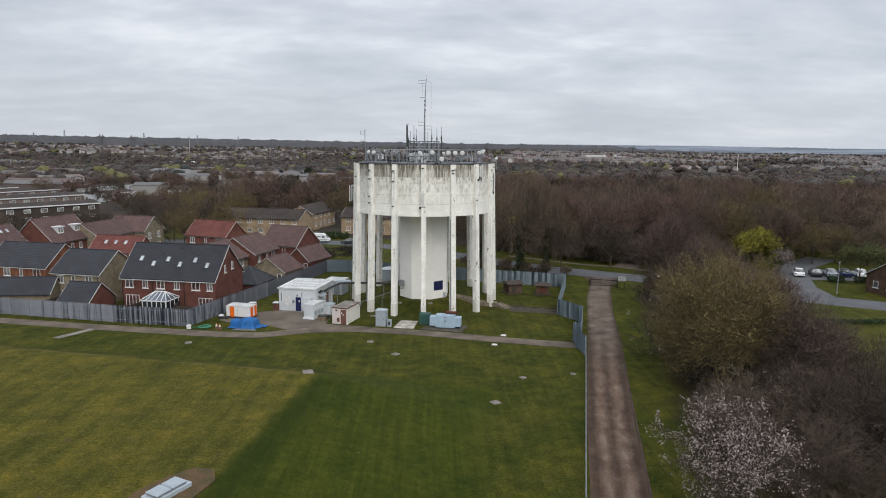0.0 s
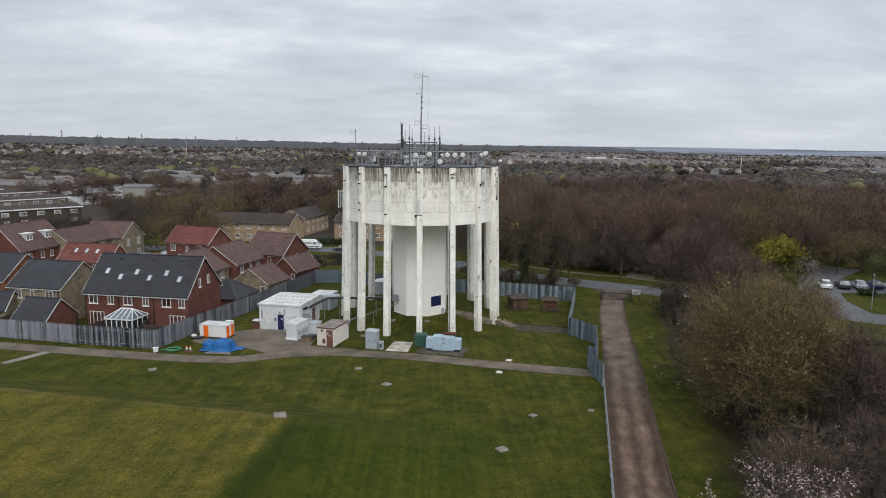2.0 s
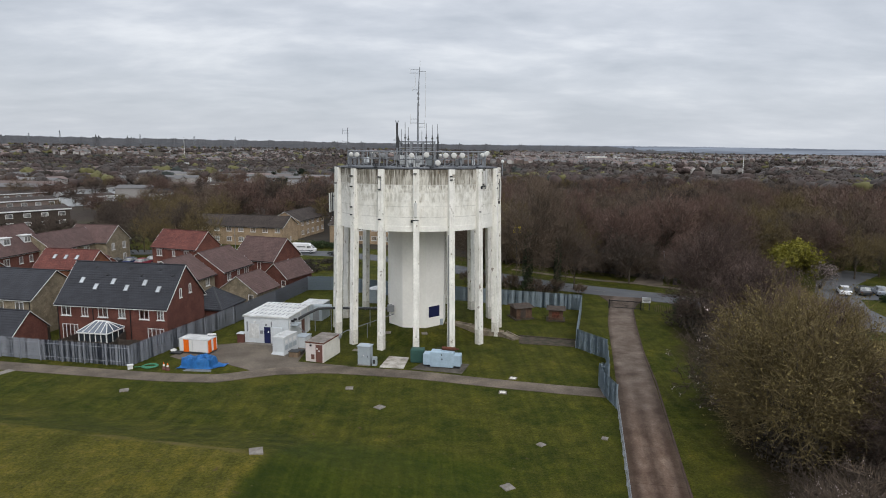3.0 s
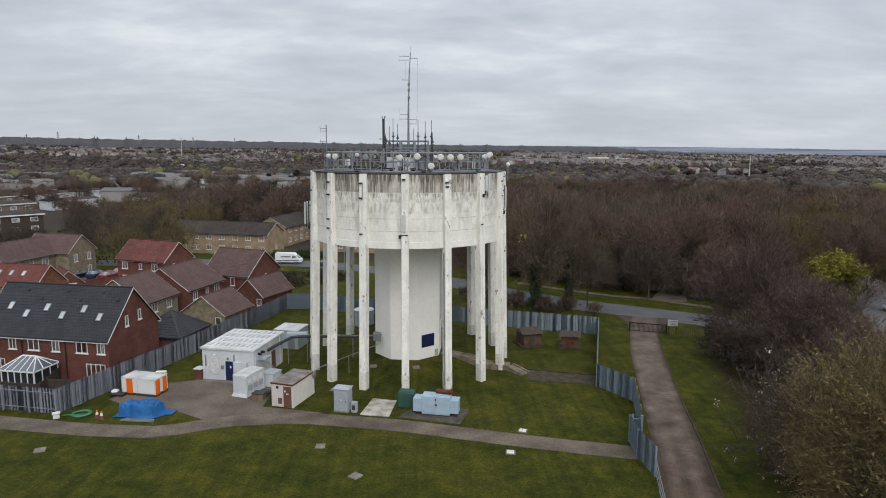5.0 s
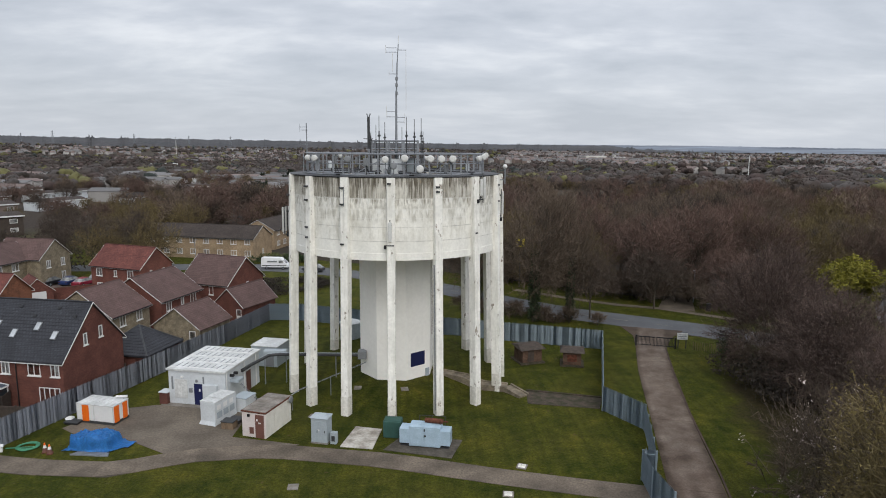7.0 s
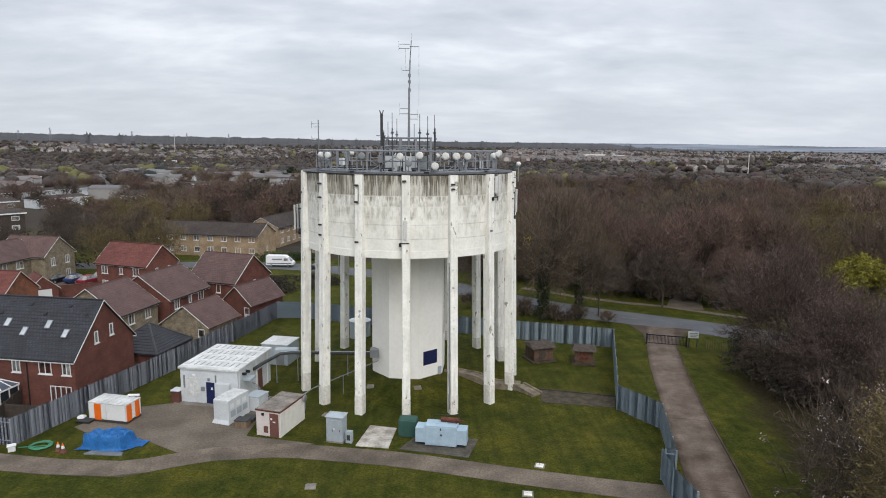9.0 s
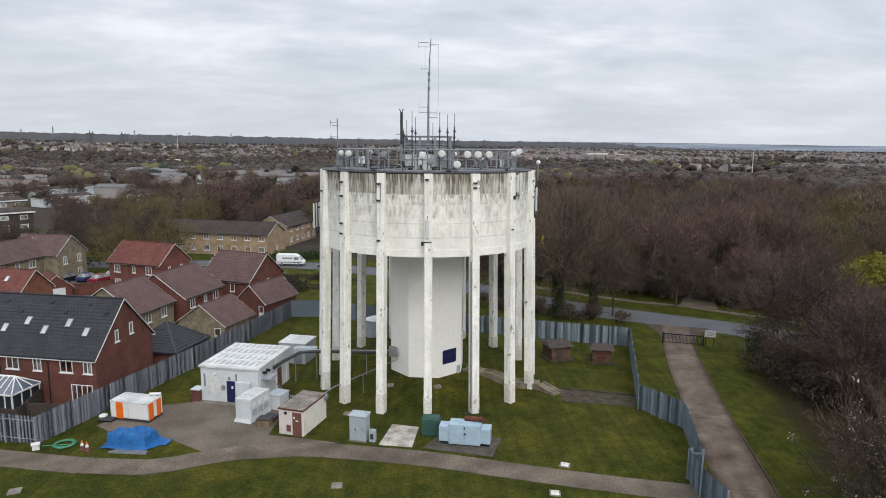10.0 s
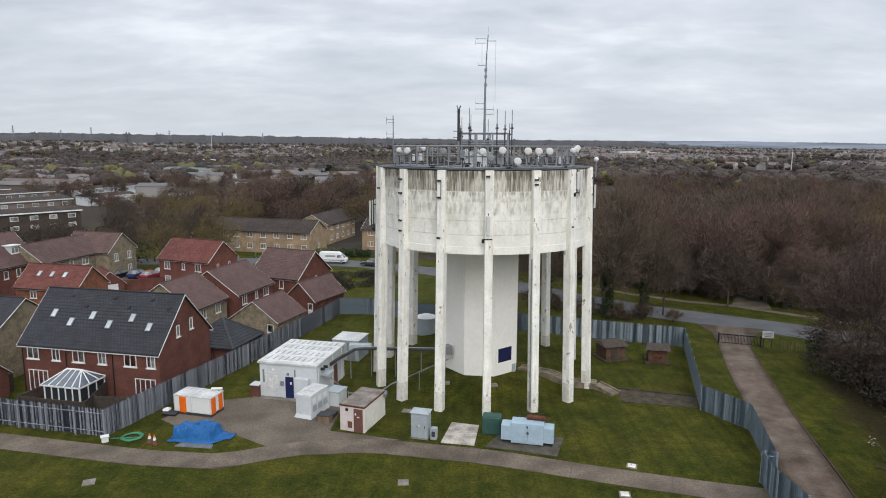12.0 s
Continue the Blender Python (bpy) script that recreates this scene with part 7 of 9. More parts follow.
def garden_table(x, y):
    t = thing("garden_table", pose(x, y, 0.03, 0, 0, 15), "dark garden table on the patio", "table")
    part("tabletop", box(-0.7, -0.45, 0.68, 0.7, 0.45, 0.74, bevel=0.01), M["timber_dark"], t)
    for sx in (-1, 1):
        for sy in (-1, 1):
            part("leg", box(sx * 0.62 - 0.04, sy * 0.37 - 0.04, 0, sx * 0.62 + 0.04, sy * 0.37 + 0.04, 0.68), M["timber_dark"], t)


garden_table(-31.8, -11.0)
GW = thing("garden_wall", pose(-55.1, 34.0, 0, 0, 0, 32), "red brick wall in front of the parking court", "wall")
part("wall", metric_uv(box(0, -0.11, -0.2, 6.6, 0.11, 1.9)), M["brick"], GW)
part("coping", box(-0.03, -0.15, 1.9, 6.63, 0.15, 1.97), M["brick_old"], GW)
low_box("planter", (-30.8, -9.9), -11, 1.6, 0.5, 0.8, "timber", "timber_dark", "timber planter against the house", "planter")

# white dormers on the brown-roofed house
for k_ in (-1.8, 2.6):
    d_ = thing("dormer", pose(*offset(offset((-69.4, 30.6), 78, 0, 4.5), 78, k_, -2.6), 6.3, 0, 0, 78), "white flat-roofed dormer window on a brown tiled roof", "dormer")
    part("cheek", box(-0.8, -0.5, -0.3, 0.8, 1.4, 1.2), M["white_paint"], d_)
    part("roof", box(-1.0, -0.75, 1.2, 1.0, 1.6, 1.32), M["white"], d_)
    window(1.3, 1.0, d_, pose(0, -0.52, 0.05))


# ---- vehicles ----
def paint(name, c):
    return mat(name, c, 0.3, var=0.05, bump=0, spec=0.5)


PAINTS = {"white": paint("white_car_paint", (0.72, 0.73, 0.74)), "black": paint("black_car_paint", (0.012, 0.012, 0.015)), "blue": paint("blue_car_paint", (0.015, 0.03, 0.10)),
          "red": paint("red_car_paint", (0.2, 0.01, 0.03)), "silver": paint("silver_car_paint", (0.35, 0.38, 0.42)), "dark": paint("dark_grey_car_paint", (0.035, 0.04, 0.045))}


def profile_body(prof, w, inset, bm=None):
    """A body from a side outline (x, z): full width low down, drawn in towards the roof."""
    zs = [z for _, z in prof]
    top, low = max(zs), min(zs)
    own = bmesh.new()
    def half(z):
        k = max(0, (z - low) / (top - low) - 0.5) * 2
        return w / 2 - inset * k
    A = [own.verts.new((x, -half(z), z)) for x, z in prof]
    B = [own.verts.new((x, half(z), z)) for x, z in prof]
    own.faces.new(A[::-1]); own.faces.new(B)
    for i in range(len(prof)):
        j = (i + 1) % len(prof)
        own.faces.new((A[i], A[j], B[j], B[i]))
    bmesh.ops.recalc_face_normals(own, faces=own.faces)
    bmesh.ops.bevel(own, geom=own.edges[:], offset=0.05, segments=1, affect="EDGES")
    return own


def vehicle(at, yaw, colour, van=False):
    nm = "van" if van else "car"
    t = thing(nm, pose(at[0], at[1], 0.03, 0, 0, yaw), f"{'large white panel van' if van else colour + ' car'} parked on asphalt", nm, "parked vehicles")
    if van:
        l, w = 2.95, 2.0
        body = [(-l, 0.45), (l, 0.45), (l, 1.0), (l - 0.35, 1.2), (l - 1.2, 1.95), (l - 1.7, 2.45), (-l + 0.1, 2.5), (-l, 2.3)]
        part("body", profile_body(body, w, 0.14), PAINTS["white"], t)
        part("windscreen", prism([(l - 0.42, -0.8, 1.3), (l - 0.42, 0.8, 1.3), (l - 1.18, 0.75, 2.0), (l - 1.18, -0.75, 2.0), (l - 0.34, -0.8, 1.33), (l - 0.34, 0.8, 1.33), (l - 1.1, 0.75, 2.05), (l - 1.1, -0.75, 2.05)],
                                 [(0, 1, 2, 3), (4, 7, 6, 5), (0, 4, 5, 1), (1, 5, 6, 2), (2, 6, 7, 3), (3, 7, 4, 0)]), M["glass"], t)
        for s in (-1, 1):
            part("side_window", box(l - 2.0, s * 0.985 - 0.02, 1.35, l - 1.0, s * 0.985 + 0.02, 1.95), M["glass"], t)
            part("lettering_bar", box(-1.6, s * 1.0 - 0.012, 1.55, 0.6, s * 1.0 + 0.012, 1.85), M["grey_plastic"], t)
            part("bumper_strip", box(-l + 0.2, s * 1.0 - 0.03, 0.75, l - 0.4, s * 1.0 + 0.03, 0.9), M["black"], t)
        wx = (-1.75, 1.85)
    else:
        l, w = 2.1, 1.75
        part("body", profile_body([(-l, 0.3), (l, 0.3), (l, 0.62), (l - 0.9, 0.86), (-l + 0.25, 0.92), (-l, 0.75)], w, 0.02), PAINTS[colour], t)
        part("glasshouse", profile_body([(-l + 0.35, 0.86), (l - 0.95, 0.82), (l - 1.75, 1.36), (-l + 0.95, 1.38)], w - 0.12, 0.16), M["glass"], t)
        part("roof_panel", box(-l + 0.98, -0.6, 1.36, l - 1.78, 0.6, 1.43, bevel=0.03), PAINTS[colour], t)
        for s in (-1, 1):
            part("headlight", box(l - 0.08, s * 0.6 - 0.16, 0.55, l + 0.01, s * 0.6 + 0.16, 0.68), M["dish_white"], t)
            part("tail_light", box(-l - 0.01, s * 0.62 - 0.14, 0.6, -l + 0.08, s * 0.62 + 0.14, 0.75), M["rust"], t)
        wx = (-1.28, 1.3)
    for x in wx:
        for s in (-1, 1):
            y = s * (w / 2 - 0.1)
            tyre = part("wheel", rod((x, y - 0.1, 0.3), (x, y + 0.1, 0.3), 0.32, n=14), M["rubber"], t)
            part("rim", rod((x, y + s * 0.09, 0.3), (x, y + s * 0.115, 0.3), 0.2, n=10), M["galv"], tyre)
    return t


VAN = vehicle((-26.4, 61.5), -4, "white", True)
VAN.scale = (0.9, 0.9, 0.9)
vehicle((-18.6, 58.6), 162, "dark")
vehicle((-61.0, 46.2), 75, "black")
vehicle((-58.0, 46.6), 80, "blue")
vehicle((-55.2, 45.6), 75, "red")
vehicle((-54.5, 49.0), 80, "dark")
vehicle((70.0, 20.3), 66, "white")
vehicle((73.2, 20.4), 70, "dark")
vehicle((75.8, 20.0), 72, "silver")
vehicle((78.6, 20.2), 74, "blue")
vehicle((81.2, 19.8), 74, "white")
vehicle((84.0, 19.6), 74, "dark")
vehicle((86.6, 20.4), 74, "silver")


# ---- street furniture ----
def street_lamp(x, y, h, yaw):
    t = thing("street_lamp", pose(x, y, 0, 0, 0, yaw), "slim grey street lamp beside the road", "street lamp", "street lamps")
    part("column", rod((0, 0, -0.2), (0, 0, h), 0.09, n=8, r2=0.05), M["galv"], t)
    part("arm", rod((0, 0, h), (0.9, 0, h + 0.12), 0.04), M["galv"], t)
    part("lantern", box(0.6, -0.12, h + 0.08, 1.15, 0.12, h + 0.2, bevel=0.03), M["grey_plastic"], t)


for x_, y_, h_, w_ in ((67.5, 4.5, 5.0, 60), (44.5, 33, 5.0, -120), (-40.5, 57.5, 6, 90), (-14, 53, 6, 60), (88, 8, 6, 60)):
    street_lamp(x_, y_, h_, w_)
low_box("litter_bin", (44.6, 27.6), -30, 0.6, 0.6, 1.0, "black", "dark_metal", "dark litter bin on the verge", "litter bin")
tagged(link("woodland_path", poly_prism([(37.4, 28.6), (42.4, 27.0), (48.0, 43.5), (45.0, 44.5)], -0.1, 0.025), M["path"]), "earth path into the wood", "path", kind="structure")
# yellow sign seen among the trees
YS = thing("yellow_sign", pose(18.9, 44.0, 0, 0, 0, 0), "yellow sign on a tall post among trees", "sign")
part("post", rod((0, 0, 0), (0, 0, 8.0), 0.06), M["dark_metal"], YS)
part("board", box(-0.75, -0.1, 7.0, 0.75, 0.0, 8.4, bevel=0.02), paint("yellow_sign_paint", (0.62, 0.5, 0.03)), YS)
part("emblem", box(-0.3, -0.12, 7.3, 0.35, -0.09, 8.0), M["black"], YS)

# brick building by the car park
gable_house((83.5, 4.2), 11, 18, 9, 3.0, 5.7, "brick_old", "tile_dark", "brown brick building with a dark roof beside the car park",
            south=[(x, 1.0, 1.2, 1.1) for x in (-6, -3, 0, 3, 6)], west=[(0, 1.0, 1.0, 1.1), (-2.6, 1.0, 1.0, 1.1), (2.6, 1.0, 1.0, 1.1)],
            name="brick_building", category="building")


def bush(name, rng_seed, pts, size, n, material, label, kind=""):
    """A hedge or scrub patch: many small leaf clumps round its points."""
    rng = np.random.default_rng(rng_seed)
    V, F, off = [], [], 0
    for x, y, rx, ry, h in pts:
        u = rng.normal(0, 1, (n, 3)); u /= np.linalg.norm(u, axis=1, keepdims=True)
        c = u * rng.uniform(0.5, 1.0, (n, 1)) * np.array([rx, ry, h * 0.5]) + np.array([x, y, h * 0.5])
        c[:, 2] = np.maximum(c[:, 2], 0.03)
        v = (c[:, None] + rng.normal(0, 1, (n, 3, 3)) * size).reshape(-1, 3)
        V.append(v); F.append(np.arange(len(v)).reshape(-1, 3) + off); off += len(v)
    me = bpy.data.meshes.new(name)
    V, F = np.concatenate(V), np.concatenate(F)
    me.vertices.add(len(V)); me.loops.add(F.size); me.polygons.add(len(F))
    me.vertices.foreach_set("co", V.astype(np.float32).ravel())
    me.loops.foreach_set("vertex_index", F.astype(np.int32).ravel())
    me.polygons.foreach_set("loop_start", np.arange(0, F.size, 3, dtype=np.int32))
    me.update(calc_edges=True)
    me.materials.append(M[material])
    return tagged(new(name, me), label, name.replace("_", " "), kind=kind)


for i_, (x_, y_, rx_, ry_, h_) in enumerate([(-30, 67.5, 4, 1.0, 1.6), (-24.5, 68.5, 1.8, 1.4, 2.0), (-21.5, 69, 1.5, 1.2, 1.6), (58.5, -13.8, 6, 0.8, 0.7), (72, -21, 8, 0.8, 0.7), (79.5, 14.0, 3, 0.8, 1.0),
                                              (73.5, 14.5, 1.3, 1.0, 1.1), (37.5, 5.5, 1.3, 1.3, 3.2)]):
    bush("hedge", 30 + i_, [(x_ + rx_ * (k - 1) * 0.6, y_, rx_ * 0.5, ry_, h_ * (1 - 0.1 * (k % 2))) for k in range(3)], 0.10, 500, "hedge", "clipped dark green hedge beside the road")


# ---- trees ----
def rotated(d, ang, az):
    """Unit rows d turned by ang away from themselves, towards azimuth az."""
    ref = np.where(np.abs(d[:, 2:3]) < 0.9, np.array([[0, 0, 1.0]]), np.array([[1.0, 0, 0]]))
    u = np.cross(d, ref)
    u /= np.linalg.norm(u, axis=1, keepdims=True)
    v = np.cross(d, u)
    return d * np.cos(ang)[:, None] + (u * np.cos(az)[:, None] + v * np.sin(az)[:, None]) * np.sin(ang)[:, None]


def skeleton_of(rng, kids, spread=0.75, lift=0.12, stems=1, first=0.34, shrink=0.72):
    """Branches level by level: arrays of start, end, level. Height about 1 before scaling."""
    p = np.zeros((stems, 3))
    d = np.array([[0, 0, 1.0]]) + (rng.normal(0, 0.35, (stems, 3)) if stems > 1 else rng.normal(0, 0.04, (1, 3)))
    d /= np.linalg.norm(d, axis=1, keepdims=True)
    ln = np.full(stems, first)
    out = []
    for lev, k in enumerate(kids):
        e = p + d * ln[:, None]
        out.append((p, e, lev))
        n = len(p)
        t = rng.uniform(0.3, 1.0, n * k) if lev else rng.uniform(0.4, 1.0, n * k)
        src = np.repeat(np.arange(n), k)
        p2 = p[src] + (e - p)[src] * t[:, None]
        d2 = rotated(d[src], rng.normal(spread, 0.22, n * k), rng.uniform(0, 2 * np.pi, n * k))
        d2[:, 2] += lift
        d2 /= np.linalg.norm(d2, axis=1, keepdims=True)
        ln = ln[src] * rng.uniform(shrink - 0.2, shrink + 0.12, n * k)
        p, d = p2, d2
    out.append((p, p + d * ln[:, None], len(kids)))
    return out


def tubes(segs, radii):
    """Four-sided tapering tubes for a list of (start, end, r0, r1) arrays."""
    V, F = [], []
    for (p, e), (r0, r1) in zip(segs, radii):
        d = e - p
        d = d / np.linalg.norm(d, axis=1, keepdims=True)
        ref = np.where(np.abs(d[:, 2:3]) < 0.9, np.array([[0, 0, 1.0]]), np.array([[1.0, 0, 0]]))
        u = np.cross(d, ref); u /= np.linalg.norm(u, axis=1, keepdims=True)
        w = np.cross(d, u)
        base = sum(len(v) for v in V)
        n = len(p)
        vs = np.stack([c + (u * a + w * b) * r for c, r in ((p, r0), (e, r1)) for a, b in ((1, 0), (-0.5, 0.87), (-0.5, -0.87))], 1)
        V.append(vs.reshape(-1, 3))
        i = base + 6 * np.arange(n)[:, None]
        F.append(np.concatenate([i + np.array([[a, (a + 1) % 3, 3 + (a + 1) % 3, 3 + a]]) for a in range(3)]))
    return np.concatenate(V), np.concatenate(F)


def slivers(rng, p, e, width):
    """One thin flat twig for each start and end."""
    d = e - p
    side = np.cross(d, rng.normal(0, 1, d.shape))
    side /= np.linalg.norm(side, axis=1, keepdims=True) + 1e-9
    V = np.stack([p - side * width / 2, p + side * width / 2, e], 1).reshape(-1, 3)
    return V, np.arange(len(V)).reshape(-1, 3)


def flecks(rng, c, size):
    """Small leaf or petal triangles at points c."""
    V = (c[:, None] + rng.normal(0, 1, (len(c), 3, 3)) * size).reshape(-1, 3)
    return V, np.arange(len(V)).reshape(-1, 3)


def mesh_of(name, V, F, material):
    me = bpy.data.meshes.new(name)
    n, k = F.shape
    me.vertices.add(len(V)); me.loops.add(n * k); me.polygons.add(n)
    me.vertices.foreach_set("co", np.asarray(V, np.float32).ravel())
    me.loops.foreach_set("vertex_index", np.asarray(F, np.int32).ravel())
    me.polygons.foreach_set("loop_start", np.arange(0, n * k, k, dtype=np.int32))
    me.update(calc_edges=True)
    me.validate()
    me.materials.append(material)
    return me


def tree(seed, height, width, kids, twig, label, name="tree", stems=1, spread=0.75, lift=0.12, twig_w=0.035, leaf=None, leaf_n=0, leaf_size=0.05, first=0.34,
         shrink=0.72, thick=1.0, girth=0.03, tips=1):
    """A bare spring tree: tapered trunk and limbs, and a crown of many thin twigs, with buds or blossom where it has them."""
    rng = np.random.default_rng(seed)
    lv = skeleton_of(rng, kids, spread, lift, stems, first, shrink)
    allp = np.concatenate([e for _, e, _ in lv])
    top, rad = np.percentile(allp[:, 2], 99.5), np.percentile(np.hypot(allp[:, 0], allp[:, 1]), 98)
    k = np.array([width / 2 / rad, width / 2 / rad, height / top])
    lv = [(p * k, e * k, l) for p, e, l in lv]
    t = thing(name, None, label, "tree" if name == "tree" else name, "bare trees")
    solid = [x for x in lv if x[2] < len(kids) - 1]
    r = [height * girth * thick * 0.42 ** l for _, _, l in solid] + [0]
    V, F = tubes([(p, e) for p, e, _ in solid], [(r[i], max(r[i] * 0.55, 0.012)) for i in range(len(solid))])
    V[:, 2] -= 0.15 * (V[:, 2] < 0.05)
    tr = new("trunk", mesh_of("trunk", V, F, M["bark"])); tr.parent = t
    Vs, Fs, off = [], [], 0
    for p, e, l in lv[len(solid):]:
        for _ in range(tips if l == len(kids) else 1):
            q = e + (rng.normal(0, 0.35, e.shape) * np.linalg.norm(e - p, axis=1, keepdims=True) if l == len(kids) else 0)
            v, f = slivers(rng, p, q, twig_w * (1.5 if l < len(kids) else 1.0))
            Vs.append(v); Fs.append(f + off); off += len(v)
    cr = new("crown", mesh_of("crown", np.concatenate(Vs), np.concatenate(Fs), M[twig])); cr.parent = t
    if leaf:
        ends = lv[-1][1]
        c = ends[rng.integers(0, len(ends), leaf_n)] + rng.normal(0, 0.12, (leaf_n, 3))
        bl = new("blossom" if leaf == "twig_blossom" else "foliage", mesh_of("foliage", *flecks(rng, c, leaf_size), M[leaf])); bl.parent = t
    return t


def dome_tree(seed, height, width, twig, label, fan=(14, 6, 5, 9), clear=0.16, twig_w=0.05, girth=0.014, name="tree", stems=1, leaf=None, leaf_n=0, leaf_size=0.05, ivy=0,
              low=-0.45, lumps=0.2):
    """A bare round-headed tree: limbs fan out from a short trunk to the edge of an uneven dome, and end in sprays of fine twigs."""
    rng = np.random.default_rng(seed)
    R = np.array([width / 2, width / 2, height * (1 - clear) * 0.54])
    C = np.array([0, 0, height - R[2]])
    lobes = rng.normal(0, 1, (6, 3)); lobes /= np.linalg.norm(lobes, axis=1, keepdims=True)
    weight = rng.uniform(-lumps, lumps, 6)

    def held(p, lim):
        q = (p - C) / R
        n = np.linalg.norm(q, axis=1, keepdims=True) + 1e-9
        edge = lim * (1 + (np.maximum((q / n) @ lobes.T, 0) ** 3) @ weight)[:, None]
        return C + q / n * np.minimum(n, edge) * R

    n1, n2, n3, n4 = fan
    d = rng.normal(0, 1, (n1 * 6, 3)); d /= np.linalg.norm(d, axis=1, keepdims=True)
    d = d[d[:, 2] > low][:n1]
    n1 = len(d)
    e1 = held(C + d * R * rng.uniform(0.5, 0.78, (n1, 1)), 0.8)
    foot = rng.normal(0, 0.02 * height * (stems > 1), (n1, 3)) * np.array([1, 1, 0]) * 2
    s1 = foot + np.stack([np.zeros(n1), np.zeros(n1), np.minimum(height * rng.uniform(clear, clear + 0.3, n1), e1[:, 2] * 0.75)], 1) * (1 if stems == 1 else 0.15)
    m1 = s1 * 0.5 + e1 * 0.5 + np.array([0, 0, 0.05 * height]) + rng.normal(0, 0.03 * height, (n1, 3))
    a = np.repeat(np.arange(n1), n2)
    s2 = m1[a] + (e1 - m1)[a] * rng.uniform(-0.2, 1.0, (n1 * n2, 1))
    e2 = held(e1[a] + rng.normal(0, 0.34, (n1 * n2, 3)) * R, 0.92)
    b = np.repeat(np.arange(n1 * n2), n3)
    s3 = s2[b] + (e2 - s2)[b] * rng.uniform(0.15, 1.0, (len(b), 1))
    e3 = held(e2[b] + rng.normal(0, 0.2, (len(b), 3)) * R, 1.0)
    c = np.repeat(np.arange(len(b)), n4)
    s4 = s3[c] + (e3 - s3)[c] * rng.uniform(0.1, 1.0, (len(c), 1))
    out = s4 - C * np.array([1, 1, 0.7]); out /= np.linalg.norm(out, axis=1, keepdims=True) + 1e-9
    w = out * 0.75 + rng.normal(0, 0.5, out.shape) + np.array([0, 0, 0.3])
    w /= np.linalg.norm(w, axis=1, keepdims=True)
    e4 = s4 + w * height * rng.uniform(0.05, 0.12, (len(c), 1))
    for q in (e2, e3, e4):
        q[:, 2] = np.maximum(q[:, 2], 0.25)
    t = thing(name, None, label, name, "bare trees")
    g = height * girth
    top = np.array([[0, 0, height * (clear + 0.34)]])
    segs, rad = [(s1, m1), (m1, e1), (s2, e2)], [(g * 0.5, g * 0.34), (g * 0.34, g * 0.14), (g * 0.15, g * 0.05)]
    if stems == 1:
        segs, rad = [(np.array([[0, 0, -0.15]]), top * 0.5), (top * 0.5, top)] + segs, [(g * 1.15, g * 0.9), (g * 0.9, g * 0.5)] + rad
    else:
        segs, rad = [(foot * 0.6 + np.array([[0, 0, -0.15]]), s1)] + segs, [(g * 0.6, g * 0.5)] + rad
    tr = new("trunk", mesh_of("trunk", *tubes(segs, rad), M["bark"])); tr.parent = t
    V3, F3 = slivers(rng, s3, e3, twig_w * 1.6)
    V4, F4 = slivers(rng, s4, e4, twig_w)
    cr = new("crown", mesh_of("crown", np.concatenate([V3, V4]), np.concatenate([F3, F4 + len(V3)]), M[twig])); cr.parent = t
    if leaf:
        if leaf == "twig_blossom":
            on = rng.integers(0, len(e4), max(leaf_n // 7, 1))[rng.integers(0, max(leaf_n // 7, 1), leaf_n)]
            at = s4[on] + (e4 - s4)[on] * rng.uniform(0.3, 1.0, (leaf_n, 1)) + rng.normal(0, 0.12, (leaf_n, 3))
        else:
            at = e4[rng.integers(0, len(e4), leaf_n)] + rng.normal(0, 0.1, (leaf_n, 3))
        bl = new("blossom" if leaf == "twig_blossom" else "foliage", mesh_of("foliage", *flecks(rng, at, leaf_size), M[leaf])); bl.parent = t
    if ivy:
        z = height * (clear + 0.34) * rng.random(ivy) ** 0.8
        az = rng.uniform(0, 2 * np.pi, ivy)
        rr = (0.35 + 0.5 * rng.random(ivy)) * (1.15 - z / height)
        iv = new("ivy", mesh_of("ivy", *flecks(rng, np.stack([rr * np.cos(az), rr * np.sin(az), z], 1), 0.13), M["ivy"])); iv.parent = t
        iv["label"] = "dark ivy round the trunk"
    return t


def put_tree(proto, x, y, s, turn, sx=1.0, z=0.0):
    m = pose(x, y, z, 0, 0, turn) @ Matrix.Diagonal((s * sx, s * sx, s, 1))
    return copy_thing(proto, m)


FAR = {}


def far_tree(proto, x, y, s, turn, sx=1.0):
    """Notes a far-off tree; they are joined by kind below."""
    FAR.setdefault(proto.name, []).append((proto, x, y, s, turn, sx))


def join_far():
    for rows in FAR.values():
        for child in rows[0][0].children:
            me = child.data
            co = np.empty(len(me.vertices) * 3, np.float32)
            me.vertices.foreach_get("co", co)
            co = co.reshape(-1, 3)
            k = me.polygons[0].loop_total
            ix = np.empty(len(me.loops), np.int32)
            me.loops.foreach_get("vertex_index", ix)
            ix = ix.reshape(-1, k)
            V, F = [], []
            for i, (_, x, y, s, turn, sx) in enumerate(rows):
                c, q = math.cos(radians(turn)), math.sin(radians(turn))
                p = co * np.array([s * sx, s * sx, s])
                V.append(np.stack([p[:, 0] * c - p[:, 1] * q + x, p[:, 0] * q + p[:, 1] * c + y, p[:, 2]], 1))
                F.append(ix + i * len(co))
            ob = new("far_trees", mesh_of("far_trees", np.concatenate(V), np.concatenate(F), me.materials[0]))
            tagged(ob, "bare trees of the woods and gardens beyond the houses", "trees", kind="stuff")


